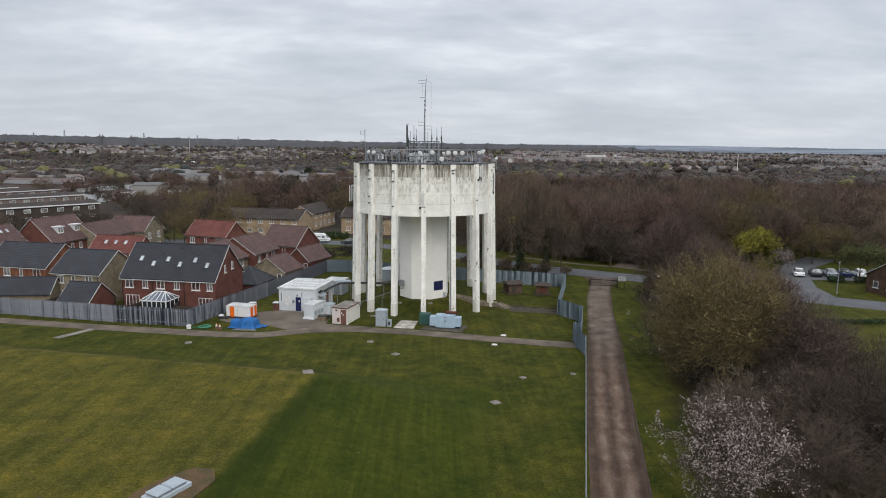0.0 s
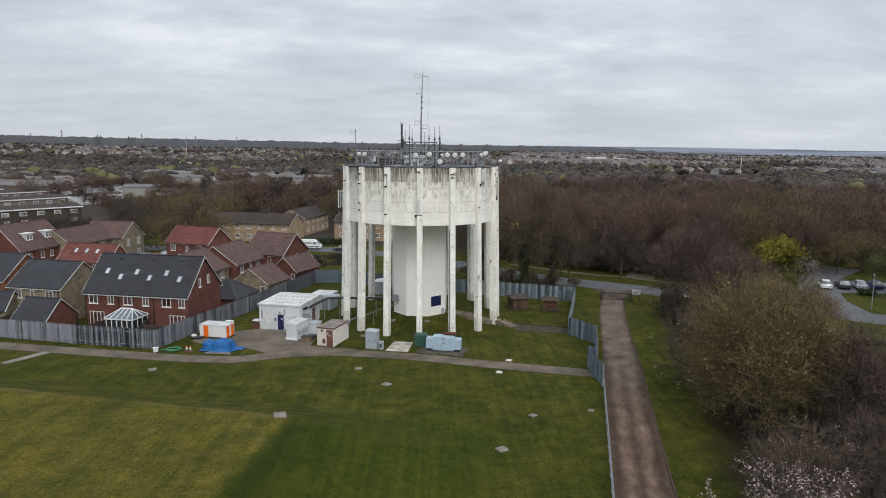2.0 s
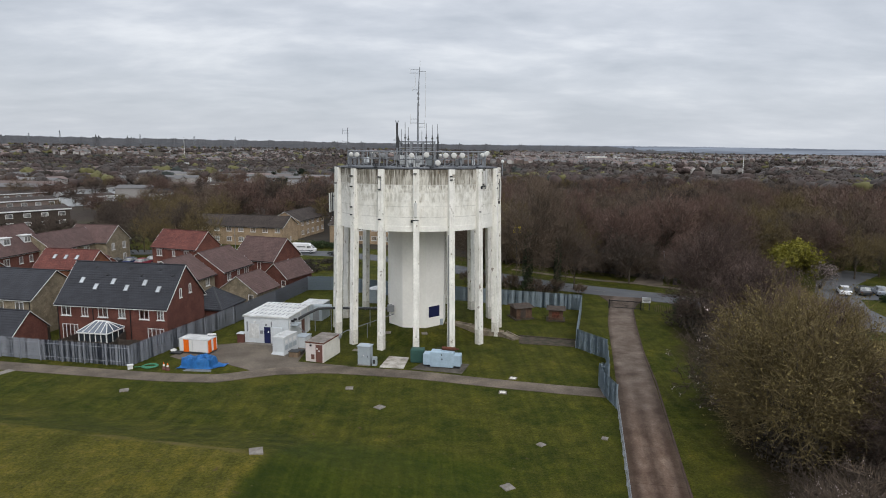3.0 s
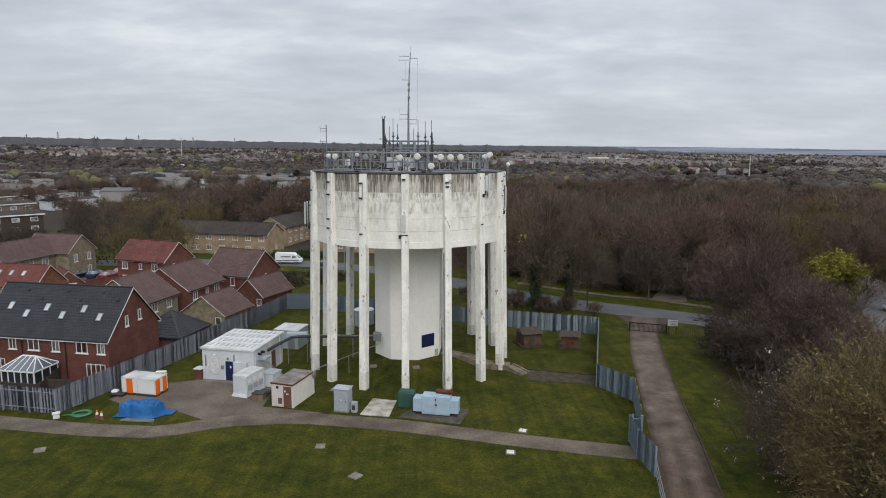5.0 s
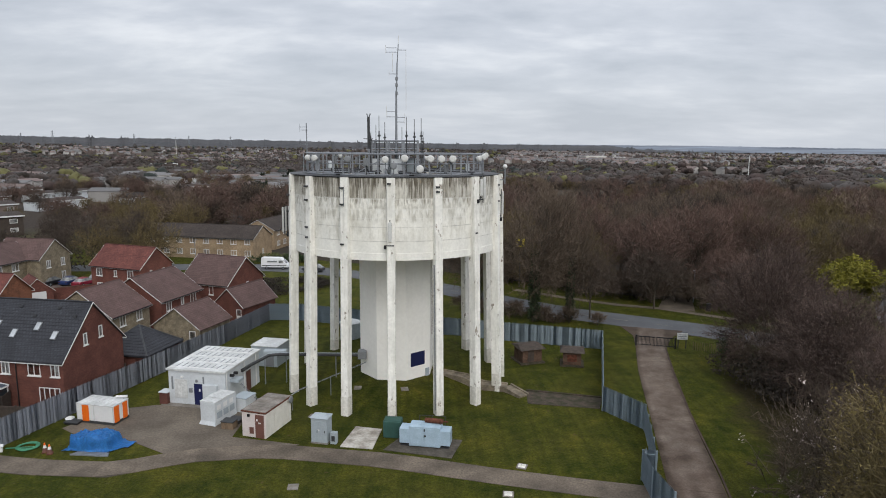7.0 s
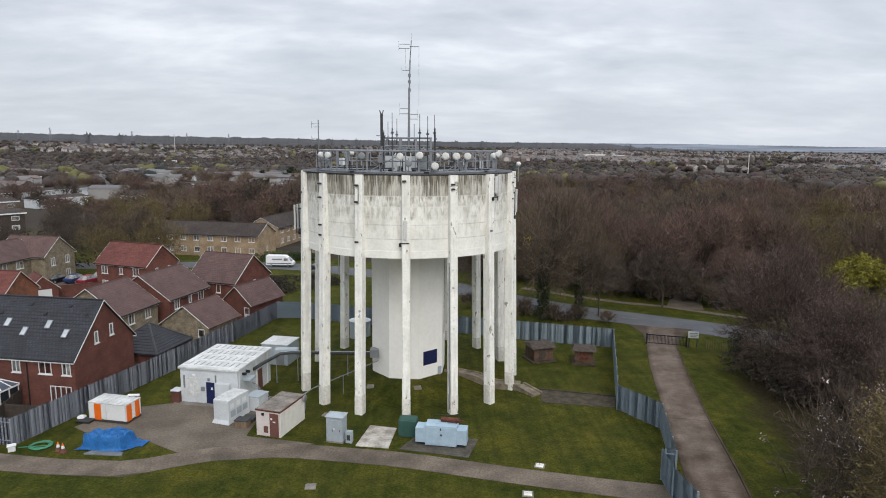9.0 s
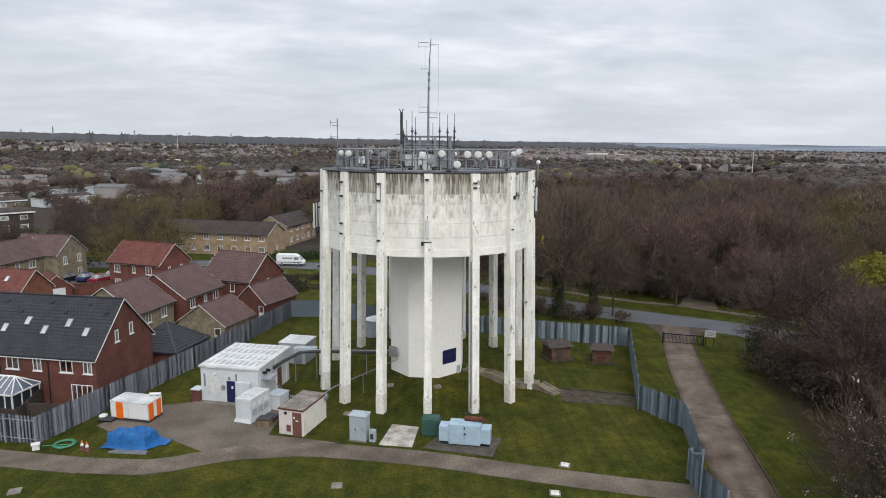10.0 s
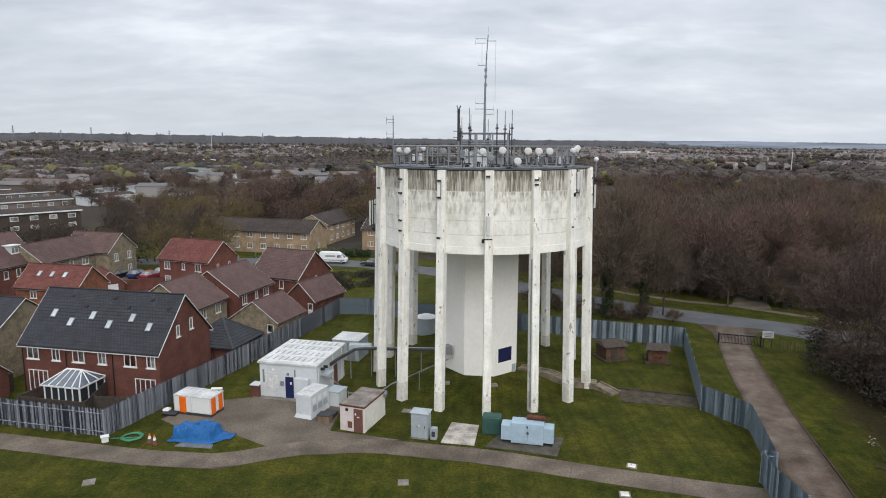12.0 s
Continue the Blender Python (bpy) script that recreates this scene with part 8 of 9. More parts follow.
# the row beside the driveway
near_olive = dome_tree(11, 13.6, 11.5, "twig_olive", "large bushy tree in olive bud beside the driveway", (26, 8, 6, 13), 0.05, 0.044, 0.012, stems=4, leaf="twig_olive_bud", leaf_n=24000,
                       leaf_size=0.055, low=-0.8)
near_olive.matrix_basis = pose(29.0, -37.5, 0, 0, 0, 40) @ Matrix.Diagonal((1.1, 1.1, 0.96, 1))
near_red = dome_tree(12, 13.6, 13, "twig_maroon", "large bare reddish tree beside the driveway", (26, 8, 6, 12), 0.06, 0.042, 0.012, stems=4, leaf="twig_bud", leaf_n=14000, leaf_size=0.042, low=-0.85)
near_red.matrix_basis = pose(39.0, 0.6, 0, 0, 0, 10)
near_brown = dome_tree(13, 10.5, 14, "twig_thicket", "wide bare thicket of grey-brown twigs", (22, 7, 6, 11), 0.03, 0.04, 0.011, stems=5, leaf="twig_bud", leaf_n=2500, leaf_size=0.035, low=-0.9,
                       lumps=0.35)
near_brown.matrix_basis = pose(36.5, -22, 0) @ Matrix.Diagonal((0.85, 0.85, 0.85, 1))
for x_, y_, s_, w_ in ((43.0, -1.5, 0.44, 120), (46.5, -6.0, 0.45, 20), (40.2, -8.5, 0.8, 260), (41.5, -16.0, 0.62, 80), (49, 0, 0.42, 40), (47, -14, 0.55, 200), (35.5, -41.0, 0.7, 70)):
    put_tree(near_red, x_, y_, s_, w_, 1.15)
for x_, y_, s_, w_ in ((34.0, -44.0, 0.72, 10), (43, -33, 0.62, 130), (37, -35, 0.72, 250), (30.5, -51.0, 0.8, 220), (40.5, -56, 0.7, 20), (27.0, -58.5, 0.66, 90), (33.5, -61.0, 0.7, 190),
                       (35.5, -26.5, 0.6, 300), (36.5, -52.5, 0.9, 40), (24.5, -66.0, 0.5, 140), (41.5, -44.5, 0.8, 320), (40.0, -26.5, 0.7, 170), (26.5, -47.0, 0.5, 60)):
    put_tree(near_brown, x_, y_, s_, w_)
cherry = dome_tree(14, 8.0, 8.6, "twig_grey", "small tree in white blossom beside the driveway", (16, 6, 5, 8), 0.1, 0.03, 0.013, stems=3, leaf="twig_blossom", leaf_n=8500, leaf_size=0.042,
                   low=-0.6, lumps=0.6)
cherry.matrix_basis = pose(19.9, -60.6, 0, 0, 0, 0)
plum = dome_tree(15, 7.0, 9.0, "twig_brown", "low spreading tree with sparse pale blossom", (18, 7, 5, 9), 0.05, 0.045, 0.012, stems=4, leaf="twig_blossom", leaf_n=900, leaf_size=0.045, low=-0.8)
plum.matrix_basis = pose(28.0, -27.0, 0, 0, 0, 0) @ Matrix.Diagonal((1.05, 1.05, 1.2, 1))
put_tree(plum, 25.0, -52.5, 0.8, 150)
put_tree(plum, 36.4, -2.5, 0.6, 60)
willow = tree(16, 8.6, 10.5, (7, 6, 5, 5), "twig_olive", "tree in bright yellow-green leaf", stems=2, spread=0.7, lift=0.1, leaf="twig_yellow", leaf_n=16000, leaf_size=0.13, twig_w=0.04,
              first=0.36, girth=0.015)
willow.matrix_basis = pose(64.5, 25.5, 0, 0, 0, 0) @ Matrix.Diagonal((1.12, 1.12, 0.9, 1))
sapling = tree(18, 7.5, 8.5, (7, 6, 5, 5), "twig_olive", "round tree in olive-green bud beside the road", spread=0.7, lift=0.1, leaf="twig_green", leaf_n=5000, leaf_size=0.1, twig_w=0.04,
               girth=0.018)
sapling.matrix_basis = pose(76.5, 12.8, 0, 0, 0, 0)

# woodland trees: four kinds, copied
KINDS = [
    dome_tree(21, 15.5, 13, "twig_brown", "tall bare brown woodland tree", (16, 6, 5, 10), 0.14, 0.05),
    dome_tree(22, 16, 14, "twig_red", "tall bare reddish woodland tree", (17, 6, 5, 10), 0.12, 0.05),
    dome_tree(23, 14.5, 12, "twig_grey", "tall bare grey woodland tree", (15, 6, 5, 10), 0.16, 0.045, lumps=0.35),
    dome_tree(24, 14, 12.5, "twig_olive", "tall bare woodland tree in olive bud", (16, 6, 5, 10), 0.12, 0.05),
]
IVIED = dome_tree(27, 19.5, 12.5, "twig_brown", "tall bare tree with ivy round its trunk behind the fence", (18, 6, 5, 11), 0.16, 0.045, ivy=2600, low=-0.7, lumps=0.35)
# the same trees with fewer, broader twigs, for the depth of the wood
LIGHT = [dome_tree(s_, h_, w_, tw_, "bare " + c_ + " tree standing in the wood", (14, 5, 4, 8), 0.14, 0.1)
         for s_, h_, w_, tw_, c_ in ((41, 15, 13, "twig_brown", "brown"), (42, 15, 14, "twig_red", "reddish"), (43, 14, 12, "twig_grey", "grey"), (44, 13, 13, "twig_olive", "olive-tinged"))]
SHRUB = tree(46, 5.5, 7.5, (5, 5, 4), "twig_brown", "tangled bare brown undergrowth", name="shrub", stems=6, spread=0.6, lift=0.02, twig_w=0.075, girth=0.01, tips=3, first=0.4, shrink=0.8)
SHRUB.matrix_basis = pose(33, 46, 0)
for ob_, at_ in zip(LIGHT, ((30, 88), (45, 92), (62, 96), (20, 84))):
    ob_.matrix_basis = pose(*at_, 0)
PINE = tree(25, 15, 8, (26, 7, 5), "twig_pine", "dark evergreen tree among bare trees", spread=1.25, lift=0.0, first=0.95, shrink=0.45, twig_w=0.12, leaf="twig_pine", leaf_n=9000, leaf_size=0.22, girth=0.012)
IVIED.matrix_basis = pose(17.8, 21.8, 0)
put_tree(IVIED, 22.8, 22.0, 0.9, 130, 0.85)
put_tree(IVIED, 10.5, 27.5, 0.85, 250)
put_tree(KINDS[2], 26.0, 23.6, 0.72, 60, 0.9)
put_tree(KINDS[2], 36.8, 28.6, 0.65, 20, 1.25)
put_tree(KINDS[1], 47.5, 27.5, 0.62, 90, 1.3)
KINDS[0].matrix_basis = pose(46, 42, 0) @ Matrix.Diagonal((1.0, 1.0, 0.9, 1))
KINDS[1].matrix_basis = pose(30, 44, 0)
KINDS[2].matrix_basis = pose(22, 52, 0)
KINDS[3].matrix_basis = pose(60, 48, 0)
PINE.matrix_basis = pose(-30, 125, 0) @ Matrix.Diagonal((0.6, 0.6, 0.6, 1))
rnd = random.Random(5)


def road_y(x):
    """The road's centre line east of the tower."""
    return 43 - (x - 6) * 0.92 if x < 24 else 26 - (x - 24) * 0.66


spots = []
tries = 0
while len(spots) < 135 and tries < 8000:
    tries += 1
    x_, y_ = rnd.uniform(4, 175), rnd.uniform(30, 150)
    if y_ < road_y(x_) + 13 + (10 if x_ > 58 else 0) or (62 < x_ < 112 and y_ < 36) or x_ > 55 + y_ * 0.85:
        continue
    if all((x_ - a) ** 2 + (y_ - b) ** 2 > (7.0 + 0.02 * y_) ** 2 for a, b in spots):
        spots.append((x_, y_))
for x_, y_ in spots:
    deep = y_ > 82 or x_ > 90
    (far_tree if y_ > 100 or x_ > 100 else put_tree)(rnd.choice(LIGHT if deep else KINDS), x_, y_, rnd.uniform(0.82, 1.08) * (1.0 if y_ < 85 else 0.86), rnd.uniform(0, 360), rnd.uniform(0.95, 1.2))
for x_, y_ in ((68, 34), (74, 36), (80, 33), (86, 35), (92, 31), (98, 33), (104, 29), (111, 33), (95, 40), (83, 42), (72, 44), (105, 42), (118, 38)):
    put_tree(rnd.choice(KINDS), x_, y_, rnd.uniform(0.6, 0.8), rnd.uniform(0, 360), rnd.uniform(1.1, 1.35))
# trees west of the tower, behind the houses and the flats
for x_, y_, s_ in [(-47.5, 56.5, 0.82), (-53, 60, 0.85), (-57, 55, 0.75), (-62, 62, 0.8), (-70, 66, 0.8), (-66, 57, 0.6), (-80, 62, 0.6), (-88, 68, 0.55), (-97, 60, 0.5),
                   (-105, 62, 0.5), (-60, 78, 0.8), (-68, 88, 0.8), (-78, 82, 0.7), (-54, 92, 0.85)]:
    put_tree(rnd.choice((KINDS[0], KINDS[2], KINDS[3], KINDS[3])), x_, y_, s_, rnd.uniform(0, 360), rnd.uniform(0.9, 1.2))
for _ in range(46):
    x_, y_ = rnd.uniform(-62, 8), rnd.uniform(98, 165)
    far_tree(PINE if rnd.random() < 0.05 else rnd.choice(LIGHT), x_, y_, rnd.uniform(0.6, 0.95), rnd.uniform(0, 360), rnd.uniform(1.0, 1.3))
for x_, y_, s_ in ((-118, 150, 0.5), (-110, 140, 0.55), (-104, 150, 0.45), (-95, 140, 0.55), (-88, 150, 0.6), (-92, 128, 0.5), (-84, 132, 0.6), (-76, 120, 0.6), (-120, 132, 0.45), (-112, 160, 0.5),
                   (-126, 160, 0.4), (-100, 125, 0.5), (-80, 148, 0.65), (-70, 136, 0.65)):
    far_tree(rnd.choice(LIGHT), x_, y_, s_, rnd.uniform(0, 360), rnd.uniform(1.1, 1.4))
# undergrowth along the edge of the wood and between its trees
for x_, y_ in spots[::2]:
    if y_ < 110:
        put_tree(SHRUB, x_ + rnd.uniform(-4, 4), y_ + rnd.uniform(-4, 2), rnd.uniform(0.6, 1.1), rnd.uniform(0, 360), rnd.uniform(0.9, 1.3))
for k_ in range(26):
    x_ = 12 + 46 * k_ / 26
    put_tree(SHRUB, x_ + rnd.uniform(-1, 1), road_y(x_) + 16.5 + rnd.uniform(-1, 4), rnd.uniform(0.5, 0.95), rnd.uniform(0, 360), 1.2)
for x_, y_, s_ in ((11, 26.5, 0.45), (15.5, 24.0, 0.5), (19, 22.2, 0.45), (22.5, 21.0, 0.45), (26, 19.5, 0.35), (8, 29, 0.4)):
    put_tree(SHRUB, x_, y_, s_, rnd.uniform(0, 360), 1.2)
for x_, y_, s_ in ((-44.5, 152, 0.85), (-41.5, 149, 0.7)):
    put_tree(PINE, x_, y_, s_, 40 * s_)
for x_, y_, s_ in ((-67.5, 103, 0.72), (-60.5, 108, 0.66)):
    tagged(put_tree(near_olive, x_, y_, s_, 90 * s_), "dense dark olive tree behind the houses", "tree", "bare trees")
tagged(put_tree(cherry, 68.6, 24.5, 0.62, 30), "small tree in white blossom beside the car park", "tree", "bare trees")
# trees among the terraces and gardens to the west
TER = [(-122, 91), (-144, 123), (-133.6, 183.7), (-158.8, 230), (-193, 226), (-170, 178), (-196, 188), (-111, 261), (-100, 168)]
n_ = 0
while n_ < 190:
    px_, r_ = rnd.uniform(-0.66, -0.1), rnd.uniform(185, 470)
    x_, y_ = r_ * math.sin(px_), -65 + r_ * math.cos(px_)
    if (px_ < -0.5 and r_ < 265) or (px_ < -0.44 and rnd.random() < 0.45) or (px_ < -0.36 and r_ < 300 and rnd.random() < 0.25) or y_ < 96:
        continue
    if min(math.hypot(x_ - a, y_ - b) for a, b in TER) < 11:
        continue
    n_ += 1
    far_tree(PINE if rnd.random() < 0.03 else rnd.choice(LIGHT), x_, y_, rnd.uniform(0.42, 0.68), rnd.uniform(0, 360), rnd.uniform(1.0, 1.35))


n_ = 0
while n_ < 110:
    az_, r_ = rnd.uniform(0.02, 0.62), rnd.uniform(225, 420)
    x_, y_ = r_ * math.sin(az_), -65 + r_ * math.cos(az_)
    n_ += 1
    far_tree(rnd.choice(LIGHT), x_, y_, rnd.uniform(0.45, 0.72), rnd.uniform(0, 360), rnd.uniform(1.2, 1.6))
join_far()


# ---- far woods and far town ----
def far_woods():
    rng = np.random.default_rng(7)
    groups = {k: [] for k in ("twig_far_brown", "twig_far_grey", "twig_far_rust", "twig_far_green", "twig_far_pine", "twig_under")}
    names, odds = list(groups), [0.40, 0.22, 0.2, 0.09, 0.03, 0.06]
    n = 0
    while n < 9000:
        r = 330 * (2250 / 330) ** rng.random()
        az = rng.uniform(-0.85, 0.85)
        x, y = r * math.sin(az), r * math.cos(az)
        if az < -0.36 and r < 480 and rng.random() < 0.7:
            continue
        if az > 0.02 and 520 < r < 1500 and rng.random() < 0.6:
            continue
        # open streets and fields leave gaps
        if noise.noise(Vector((x * 0.006, y * 0.004, 3))) < (-0.3 if r < 900 else -0.12):
            continue
        groups[names[rng.choice(6, p=odds)]].append((x, y, relief(x, y), rng.uniform(5, 9.5), r))
        n += 1
    heads = []
    for level in (1, 2):
        bm = bmesh.new()
        bmesh.ops.create_icosphere(bm, subdivisions=level, radius=1)
        bm.verts.ensure_lookup_table()
        heads.append((np.array([v.co for v in bm.verts]), np.array([[v.index for v in f.verts] for f in bm.faces])))
        bm.free()
    for k, rows in groups.items():
        V, F, off = [], [], 0
        for x, y, z, h, r in rows:
            u0, f0 = heads[1 if r < 620 else 0]
            m = 120 if r < 430 else 60 if r < 900 else 24
            u1 = rng.normal(0, 1, (m, 3)); u1[:, 2] += 0.25; u1 /= np.linalg.norm(u1, axis=1, keepdims=True)
            lobes = rng.normal(0, 1, (9, 3)); lobes /= np.linalg.norm(lobes, axis=1, keepdims=True)
            lift = rng.uniform(-0.3, 0.45, 9)
            girth = np.array([h * 0.6, h * 0.6, h * 0.44]) * rng.uniform(0.8, 1.15, 3)
            at = np.array([x, y, z + h * 0.5])

            def crown(u, rough):
                swell = 0.78 + np.clip(u @ lobes.T, 0, 1) ** 4 @ lift + rng.normal(0, rough, len(u))
                p = u * swell[:, None] * girth + at
                p[:, 2] = np.maximum(p[:, 2], z + 0.2)
                return p

            p0, c = crown(u0, 0.13), crown(u1, 0.12)
            V.append(p0); F.append(f0 + off); off += len(p0)
            size = h * (0.05 if r < 430 else 0.08 if r < 900 else 0.12)
            t1 = np.cross(u1, rng.normal(0, 1, (m, 3))); t1 /= np.linalg.norm(t1, axis=1, keepdims=True) + 1e-9
            t2 = np.cross(u1, t1)
            turn = rng.uniform(0, 2 * np.pi, (m, 1)) + np.array([[0, 2.1, 4.2]])
            q = np.stack([np.cos(turn), np.sin(turn), rng.normal(0.3, 0.6, (m, 3))], 2) * (size * rng.uniform(0.6, 1.4, (m, 3, 1)))
            v = (c[:, None] + q[:, :, 0:1] * t1[:, None] + q[:, :, 1:2] * t2[:, None] + q[:, :, 2:3] * u1[:, None]).reshape(-1, 3)
            V.append(v); F.append(np.arange(len(v)).reshape(-1, 3) + off); off += len(v)
        ob = new("far_woods", mesh_of("far_woods", np.concatenate(V), np.concatenate(F), M[k]))
        tagged(ob, "distant bare woodland over the town", "woods", kind="stuff")


far_woods()

# understorey: brambles and brush that fill the wood below the crowns, coloured dark as the shaded gaps
rs = random.Random(9)
brush = []
for x_, y_ in spots:
    for k_ in range(4):
        brush.append((x_ + rs.uniform(-5, 5), y_ + rs.uniform(-5, 5), rs.uniform(2, 3.6), rs.uniform(2, 3.6), rs.uniform(2.0, 5.5)))
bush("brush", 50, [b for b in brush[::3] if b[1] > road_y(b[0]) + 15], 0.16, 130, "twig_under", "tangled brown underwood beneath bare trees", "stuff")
bush("brush", 51, [(x_ + rs.uniform(-3, 3), y_ + rs.uniform(-2, 2), 1.8, 1.2, rs.uniform(0.8, 1.5)) for x_, y_ in [(12, 26), (16, 24.5), (20, 22.5), (23, 20.8)] for _ in range(2)],
     0.08, 420, "twig_thicket", "brown scrub along the back fence", "stuff")
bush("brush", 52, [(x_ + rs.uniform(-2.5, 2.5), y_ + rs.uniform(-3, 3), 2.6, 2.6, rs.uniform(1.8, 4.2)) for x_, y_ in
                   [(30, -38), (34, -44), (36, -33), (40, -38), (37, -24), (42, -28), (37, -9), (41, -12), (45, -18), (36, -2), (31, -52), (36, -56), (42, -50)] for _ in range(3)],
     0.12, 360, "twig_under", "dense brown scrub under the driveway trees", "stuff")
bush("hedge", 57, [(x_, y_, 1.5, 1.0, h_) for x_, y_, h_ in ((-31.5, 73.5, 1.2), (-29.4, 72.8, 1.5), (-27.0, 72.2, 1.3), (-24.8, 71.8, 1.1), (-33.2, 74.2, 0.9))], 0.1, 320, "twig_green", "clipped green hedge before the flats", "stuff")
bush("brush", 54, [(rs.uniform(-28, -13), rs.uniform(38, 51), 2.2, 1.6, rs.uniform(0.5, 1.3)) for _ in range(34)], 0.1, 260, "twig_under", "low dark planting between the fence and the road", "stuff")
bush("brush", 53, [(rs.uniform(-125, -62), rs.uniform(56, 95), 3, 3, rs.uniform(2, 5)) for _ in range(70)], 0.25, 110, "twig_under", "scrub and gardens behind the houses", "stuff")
# litter colour taken darker to give the shade below the crowns
tagged(link("woodland_floor", poly_prism([(-70, 96), (4, 60), (22, 47.5), (40, 35), (60, 24 + 12), (62, 62), (115, 62), (190, 150), (190, 230), (-70, 230)], -0.3, 0.015),
            mat("leaf_litter", (0.04, 0.03, 0.022), 0.95, var=0.4, scale=0.2, fine=3, second=(0.024, 0.02, 0.014))), "brown leaf litter under the trees", "woodland floor", kind="structure")


# ---- far town ----
def terrace(a, b, depth, h, wall, label, rise=1.0):
    """A long terrace whose front eaves run from a to b."""
    a, b = Vector(a), Vector(b)
    d = b - a
    yaw = math.degrees(math.atan2(d.y, d.x))
    L = d.length
    c = (a + b) / 2
    t = thing("terrace_block", pose(*offset(c, yaw, 0, depth / 2), 0, 0, 0, yaw), label, "terrace", "far terraces")
    part("wall", box(-L / 2, -depth / 2, -1, L / 2, depth / 2, h), M[wall], t)
    P = [(-L / 2 - 0.3, -depth / 2 - 0.4, h), (L / 2 + 0.3, -depth / 2 - 0.4, h), (L / 2 + 0.3, depth / 2 + 0.4, h), (-L / 2 - 0.3, depth / 2 + 0.4, h),
         (-L / 2 - 0.3, 0, h + rise), (L / 2 + 0.3, 0, h + rise)]
    part("roof", metric_uv(prism(P, [(0, 1, 5, 4), (1, 2, 5), (2, 3, 4, 5), (3, 0, 4), (0, 3, 2, 1)])), M["tile_dark"], t)
    part("fascia", box(-L / 2 - 0.35, -depth / 2 - 0.5, h - 0.22, L / 2 + 0.35, -depth / 2 - 0.38, h + 0.12), M["white"], t)
    n = max(2, int(L / 4.2))
    for i in range(n):
        x = -L / 2 + (i + 0.5) * L / n
        for z in (h - 1.9, h - 4.3):
            if z > 0:
                w = part("window", box(x - 0.95, -depth / 2 - 0.06, z, x + 0.95, -depth / 2 + 0.02, z + 1.15), M["white"], t)
                part("pane", box(x - 0.83, -depth / 2 - 0.08, z + 0.12, x + 0.83, -depth / 2 - 0.05, z + 1.03), M["glass"], w)
    return t


for a_, b_, lab_ in (((-140, 70), (-104.7, 111.4), "dark clad two-storey terrace with white fascia"), ((-160, 99), (-128.3, 147.8), "two-storey terrace with white fascia and dark roof"),
                     ((-138.6, 175.5), (-128.7, 191.9), "white-fronted terrace with a dark roof"), ((-164, 214.2), (-153.6, 246), "long white-fronted terrace with a dark roof"),
                     ((-215, 216), (-171, 236), "long low terrace with white fascia"), ((-240, 240), (-218, 275), "low terrace with white fascia"),
                     ((-262, 300), (-225, 330), "low terrace with a grey roof"), ((-200.5, 392), (-163, 372), "long grey-roofed terrace far off"), ((-162.9, 366.8), (-135, 372), "white-fronted terrace far off"),
                     ((-180, 160), (-160, 196), "low terrace with white fascia"), ((-205, 170), (-188, 205), "low terrace with white fascia"), ((-300, 330), (-262, 372), "low terrace with a grey roof"),
                     ((-125, 255), (-98, 268), "brick terrace with white windows"), ((-235, 400), (-205, 436), "low terrace with a grey roof")):
    terrace(a_, b_, 8.5, 3.4 if "white-fronted" in lab_ else 5.2 if a_[1] < 120 else 4.2, "timber_dark" if "dark clad" in lab_ else "white_paint" if "white-fronted" in lab_ else "far_wall", lab_)
WH = thing("white_building", pose(-100.5, 168, 0, 0, 0, -20), "white gabled building among trees", "building")
part("wall", box(-2.2, -4, -0.5, 2.2, 4, 6.0), M["white_paint"], WH)
part("roof", prism([(-2.5, -4.3, 6), (2.5, -4.3, 6), (2.5, 4.3, 6), (-2.5, 4.3, 6), (0, -4.3, 7.6), (0, 4.3, 7.6)], [(0, 1, 4), (2, 3, 5), (1, 2, 5, 4), (3, 0, 4, 5), (0, 3, 2, 1)]), M["tile_dark"], WH)
for x_ in (-1.1, 1.0):
    for z_ in (1.0, 3.7):
        part("window", box(x_ - 0.5, -4.06, z_, x_ + 0.5, -3.98, z_ + 1.4), M["glass"], WH)
for x_, y_, l_, h_ in ((-277, 655, 30, 4.5), (303, 1106, 36, 8), (350, 1120, 18, 6)):
    fb = thing("far_hall", pose(x_, y_, relief(x_, y_), 0, 0, 0), "long pale flat-roofed hall in the distance", "building")
    part("wall", box(-l_ / 2, -8, -2, l_ / 2, 8, h_), M["cream"], fb)
    part("roof", box(-l_ / 2 - 0.5, -8.5, h_, l_ / 2 + 0.5, 8.5, h_ + 1.2), M["white"], fb)


def house_point(x, y, z, c, s, p):
    return (x + p[0] * c - p[1] * s, y + p[0] * s + p[1] * c, z + p[2])


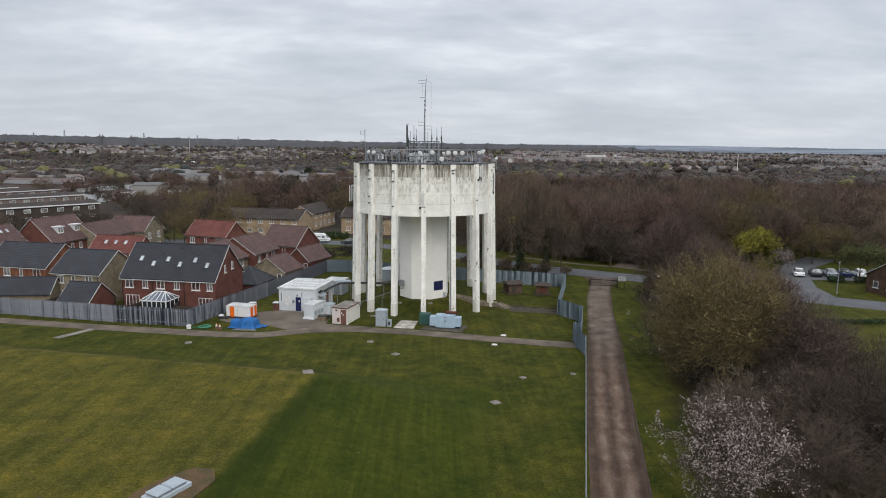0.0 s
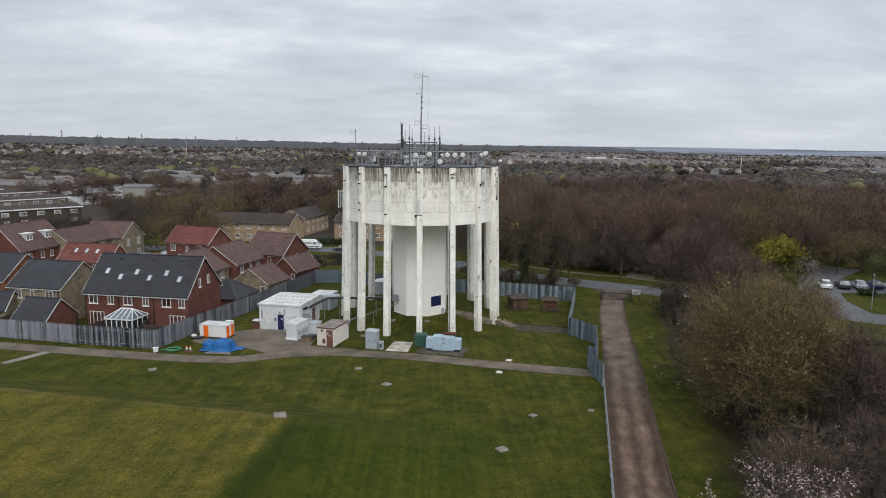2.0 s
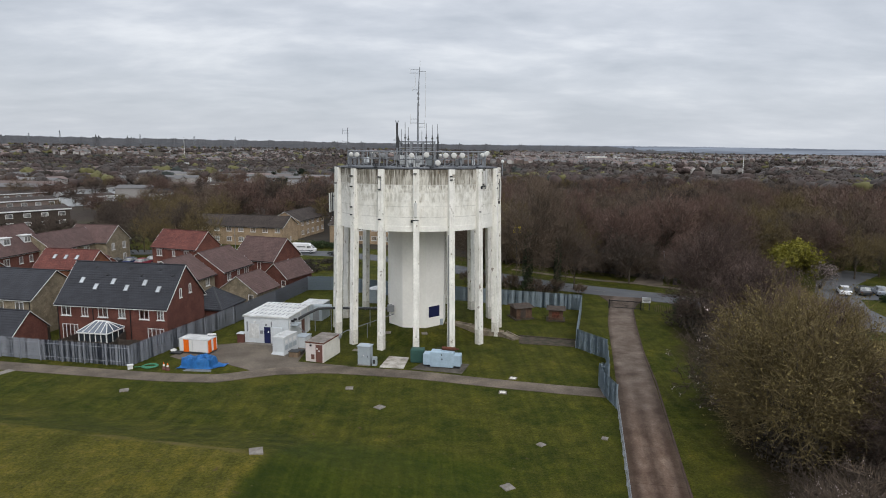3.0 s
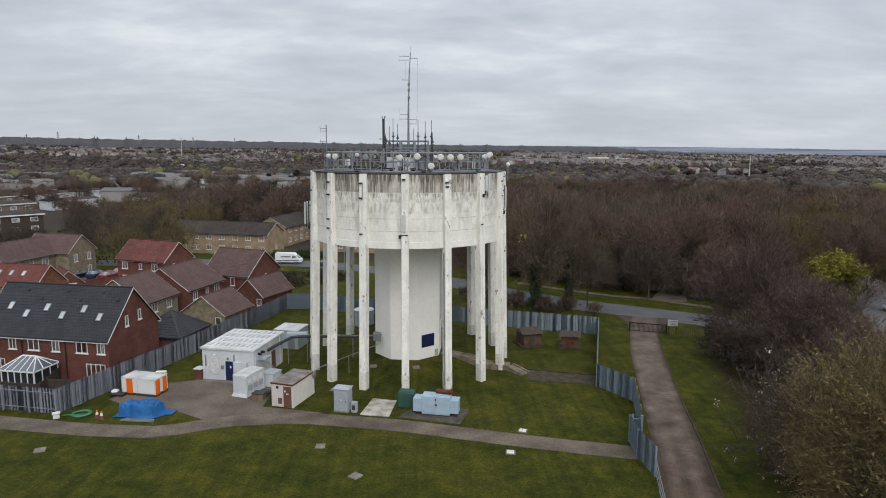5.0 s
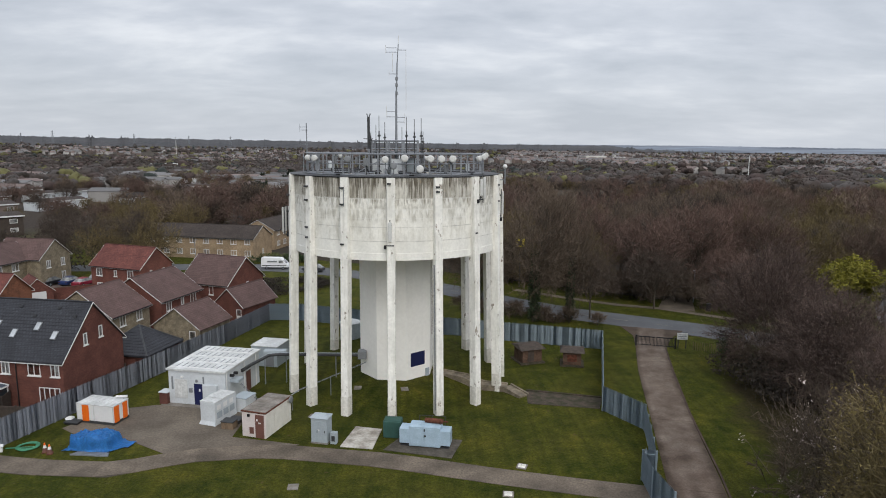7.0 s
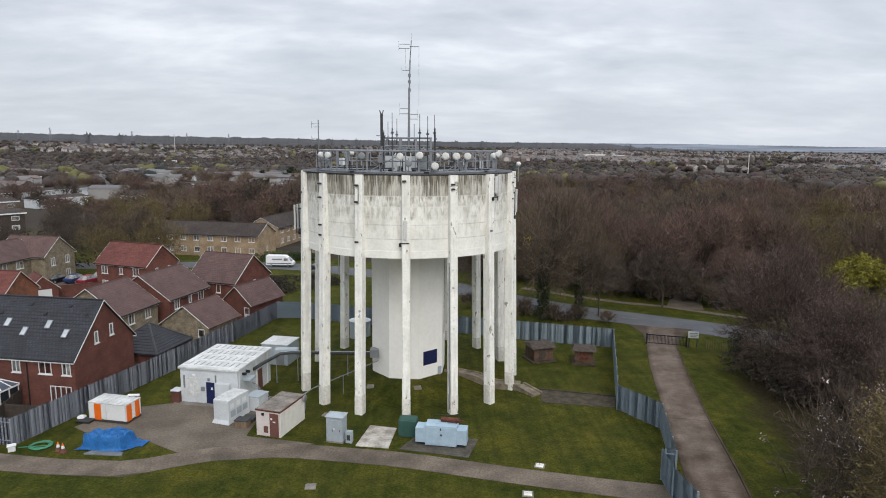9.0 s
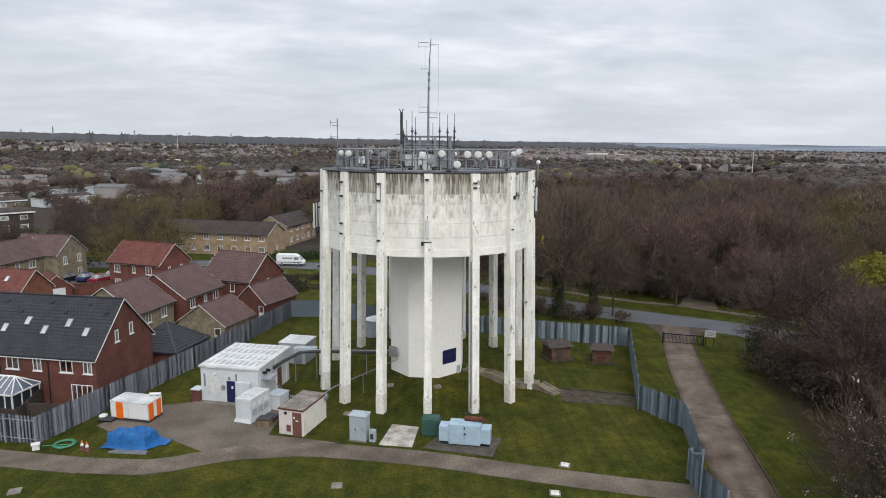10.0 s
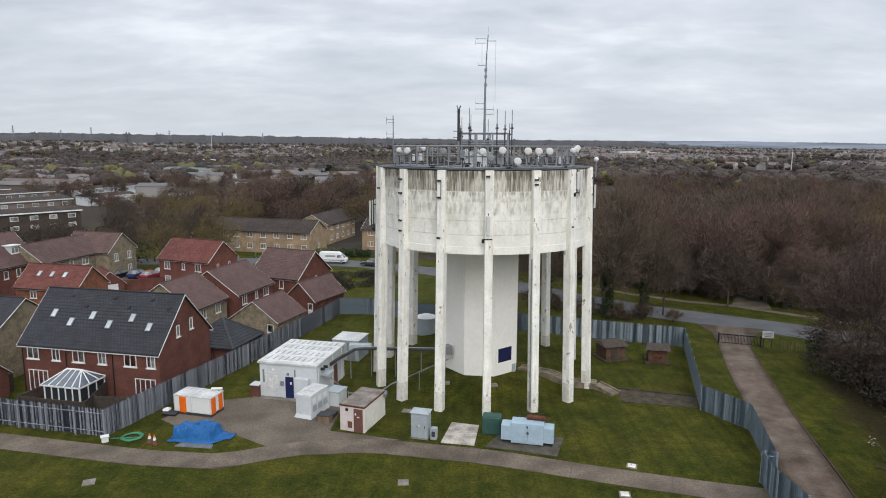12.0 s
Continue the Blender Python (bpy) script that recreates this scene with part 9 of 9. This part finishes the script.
def far_town():
    """Far streets of small houses: each a walled box with a pitched roof, joined by kind."""
    rng = np.random.default_rng(4)
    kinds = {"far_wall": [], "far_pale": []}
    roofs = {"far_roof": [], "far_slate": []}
    n = 0
    while n < 3400:
        r = 640 * (1900 / 640) ** rng.random()
        az = rng.uniform(-0.75, 0.75)
        x, y = r * math.sin(az), r * math.cos(az)
        if (az < 0.12 and rng.random() < 0.72) or (-0.1 < az < 0.1 and r < 700) or noise.noise(Vector((x * 0.005, y * 0.0035, 8))) < -0.05:
            continue
        n += 1
        z = relief(x, y)
        ang = round(rng.uniform(0, 3)) * 0.5 + 0.2 + rng.normal(0, 0.12)
        L, W, H = rng.uniform(6, 11), 6.5, 4.6
        c, s = math.cos(ang), math.sin(ang)
        l, w = L / 2, W / 2
        kinds[list(kinds)[rng.choice(2, p=[0.66, 0.34])]].append([house_point(x, y, z, c, s, p) for p in ((-l, -w, -1), (l, -w, -1), (l, w, -1), (-l, w, -1), (-l, -w, H), (l, -w, H), (l, w, H), (-l, w, H), (-l, 0, H + 2.2), (l, 0, H + 2.2))])
        roofs[list(roofs)[rng.integers(0, 2)]].append([house_point(x, y, z, c, s, p) for p in ((-l - .3, -w - .3, H), (l + .3, -w - .3, H), (l + .3, 0, H + 2.5), (-l - .3, 0, H + 2.5), (l + .3, w + .3, H), (-l - .3, w + .3, H))])
    # long low terraces to the west
    for _ in range(75):
        az, r = rng.uniform(-0.66, -0.12), rng.uniform(300, 640)
        x, y = r * math.sin(az), -65 + r * math.cos(az)
        ang = -0.15 + rng.normal(0, 0.1) + (1.45 if rng.random() < 0.2 else 0)
        z, l, w, H = relief(x, y), rng.uniform(9, 19), 3.8, rng.uniform(4.2, 5.6)
        c, s = math.cos(ang), math.sin(ang)
        kinds["far_pale" if rng.random() < 0.6 else "far_wall"].append([house_point(x, y, z, c, s, p) for p in ((-l, -w, -1), (l, -w, -1), (l, w, -1), (-l, w, -1), (-l, -w, H), (l, -w, H), (l, w, H), (-l, w, H), (-l, 0, H + 1.1), (l, 0, H + 1.1))])
        roofs["far_slate" if rng.random() < 0.7 else "far_roof"].append([house_point(x, y, z, c, s, p) for p in ((-l - .3, -w - .3, H), (l + .3, -w - .3, H), (l + .3, 0, H + 1.4), (-l - .3, 0, H + 1.4), (l + .3, w + .3, H), (-l - .3, w + .3, H))])
    for table, faces, nm in ((kinds, [(0, 1, 5, 4), (1, 2, 6, 5), (2, 3, 7, 6), (3, 0, 4, 7), (5, 6, 9, 9), (4, 8, 7, 7)], "far_houses"), (roofs, [(0, 1, 2, 3), (3, 2, 4, 5)], "far_roofs")):
        for k, rows in table.items():
            V, F = [], []
            for q in rows:
                F += [tuple(dict.fromkeys(i + len(V) for i in f)) for f in faces]
                V += q
            me = bpy.data.meshes.new(nm)
            me.from_pydata(V, [], F)
            me.materials.append(M[k])
            tagged(new(nm, me), "small houses of the distant town", "houses", kind="stuff")


far_town()


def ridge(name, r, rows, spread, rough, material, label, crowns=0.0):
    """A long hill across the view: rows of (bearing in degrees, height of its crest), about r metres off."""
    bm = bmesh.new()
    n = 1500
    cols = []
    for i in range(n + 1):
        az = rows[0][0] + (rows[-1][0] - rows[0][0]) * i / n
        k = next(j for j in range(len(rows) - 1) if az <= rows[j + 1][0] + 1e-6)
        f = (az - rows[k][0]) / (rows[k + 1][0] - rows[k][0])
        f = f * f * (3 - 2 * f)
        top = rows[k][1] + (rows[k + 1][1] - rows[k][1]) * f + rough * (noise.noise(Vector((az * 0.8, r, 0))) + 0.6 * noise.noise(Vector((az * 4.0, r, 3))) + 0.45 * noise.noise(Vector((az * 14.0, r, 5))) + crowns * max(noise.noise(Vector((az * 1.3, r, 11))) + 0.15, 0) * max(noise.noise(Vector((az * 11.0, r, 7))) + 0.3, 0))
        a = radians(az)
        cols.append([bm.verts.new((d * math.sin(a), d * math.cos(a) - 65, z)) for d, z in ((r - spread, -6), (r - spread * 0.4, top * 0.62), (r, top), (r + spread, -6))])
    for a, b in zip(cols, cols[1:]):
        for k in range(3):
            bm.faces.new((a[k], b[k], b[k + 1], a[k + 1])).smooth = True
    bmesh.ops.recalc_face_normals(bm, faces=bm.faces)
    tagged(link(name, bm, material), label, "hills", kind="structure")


# the pale blue-grey base colour holds the haze over these hills
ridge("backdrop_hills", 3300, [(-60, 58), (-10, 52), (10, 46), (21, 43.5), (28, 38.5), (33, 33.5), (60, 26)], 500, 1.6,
      mat("haze_blue_fields_and_woods", (0.19, 0.215, 0.255), 1.0, var=0.2, scale=0.006, fine=0.02, bump=0, second=(0.10, 0.115, 0.14), stretch=(0.5, 1, 8)), "pale blue-grey hills on the skyline")
# nearer ridge: woodland colour greyed and blued in the base for haze
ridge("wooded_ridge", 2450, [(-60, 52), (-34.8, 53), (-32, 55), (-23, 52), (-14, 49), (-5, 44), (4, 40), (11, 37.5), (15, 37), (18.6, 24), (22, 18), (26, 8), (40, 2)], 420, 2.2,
      mat("haze_tinted_far_woodland", (0.064, 0.062, 0.065), 1.0, var=0.5, scale=0.015, fine=0.09, bump=0, second=(0.05, 0.052, 0.056), stretch=(1, 1, 3)), "dark wooded ridge beyond the town", crowns=9.0)


def pylon(x, y, h):
    z = relief(x, y)
    t = thing("pylon", pose(x, y, z), "lattice electricity pylon on the skyline", "pylon", "far pylons")
    for sx in (-1, 1):
        for sy in (-1, 1):
            part("leg", rod((sx * 3, sy * 3, 0), (sx * 0.5, sy * 0.5, h), 0.35, n=4), M["galv"], t)
    for k in (0.62, 0.76, 0.9):
        part("arm", rod((-6 * (1.2 - k * 0.5), 0, h * k), (6 * (1.2 - k * 0.5), 0, h * k), 0.3, n=4), M["galv"], t)


for az_, h_ in ((-34.0, 44), (-29.0, 44), (-23.5, 40), (-19.5, 38), (-16.3, 38), (-31.0, 34)):
    pylon(2300 * math.sin(radians(az_)), 2300 * math.cos(radians(az_)) - 65, h_)
for x_, y_, h_ in ((276, 487, 19), (-400, 1010, 34)):
    mp_ = thing("floodlight_mast", pose(x_, y_, relief(x_, y_)), "tall slim pale mast rising over the town", "mast")
    part("column", rod((0, 0, 0), (0, 0, h_), 0.36, n=8, r2=0.26), M["dish_white"], mp_)
    part("head", box(-0.9, -0.3, h_, 0.9, 0.3, h_ + 0.8), M["galv"], mp_)
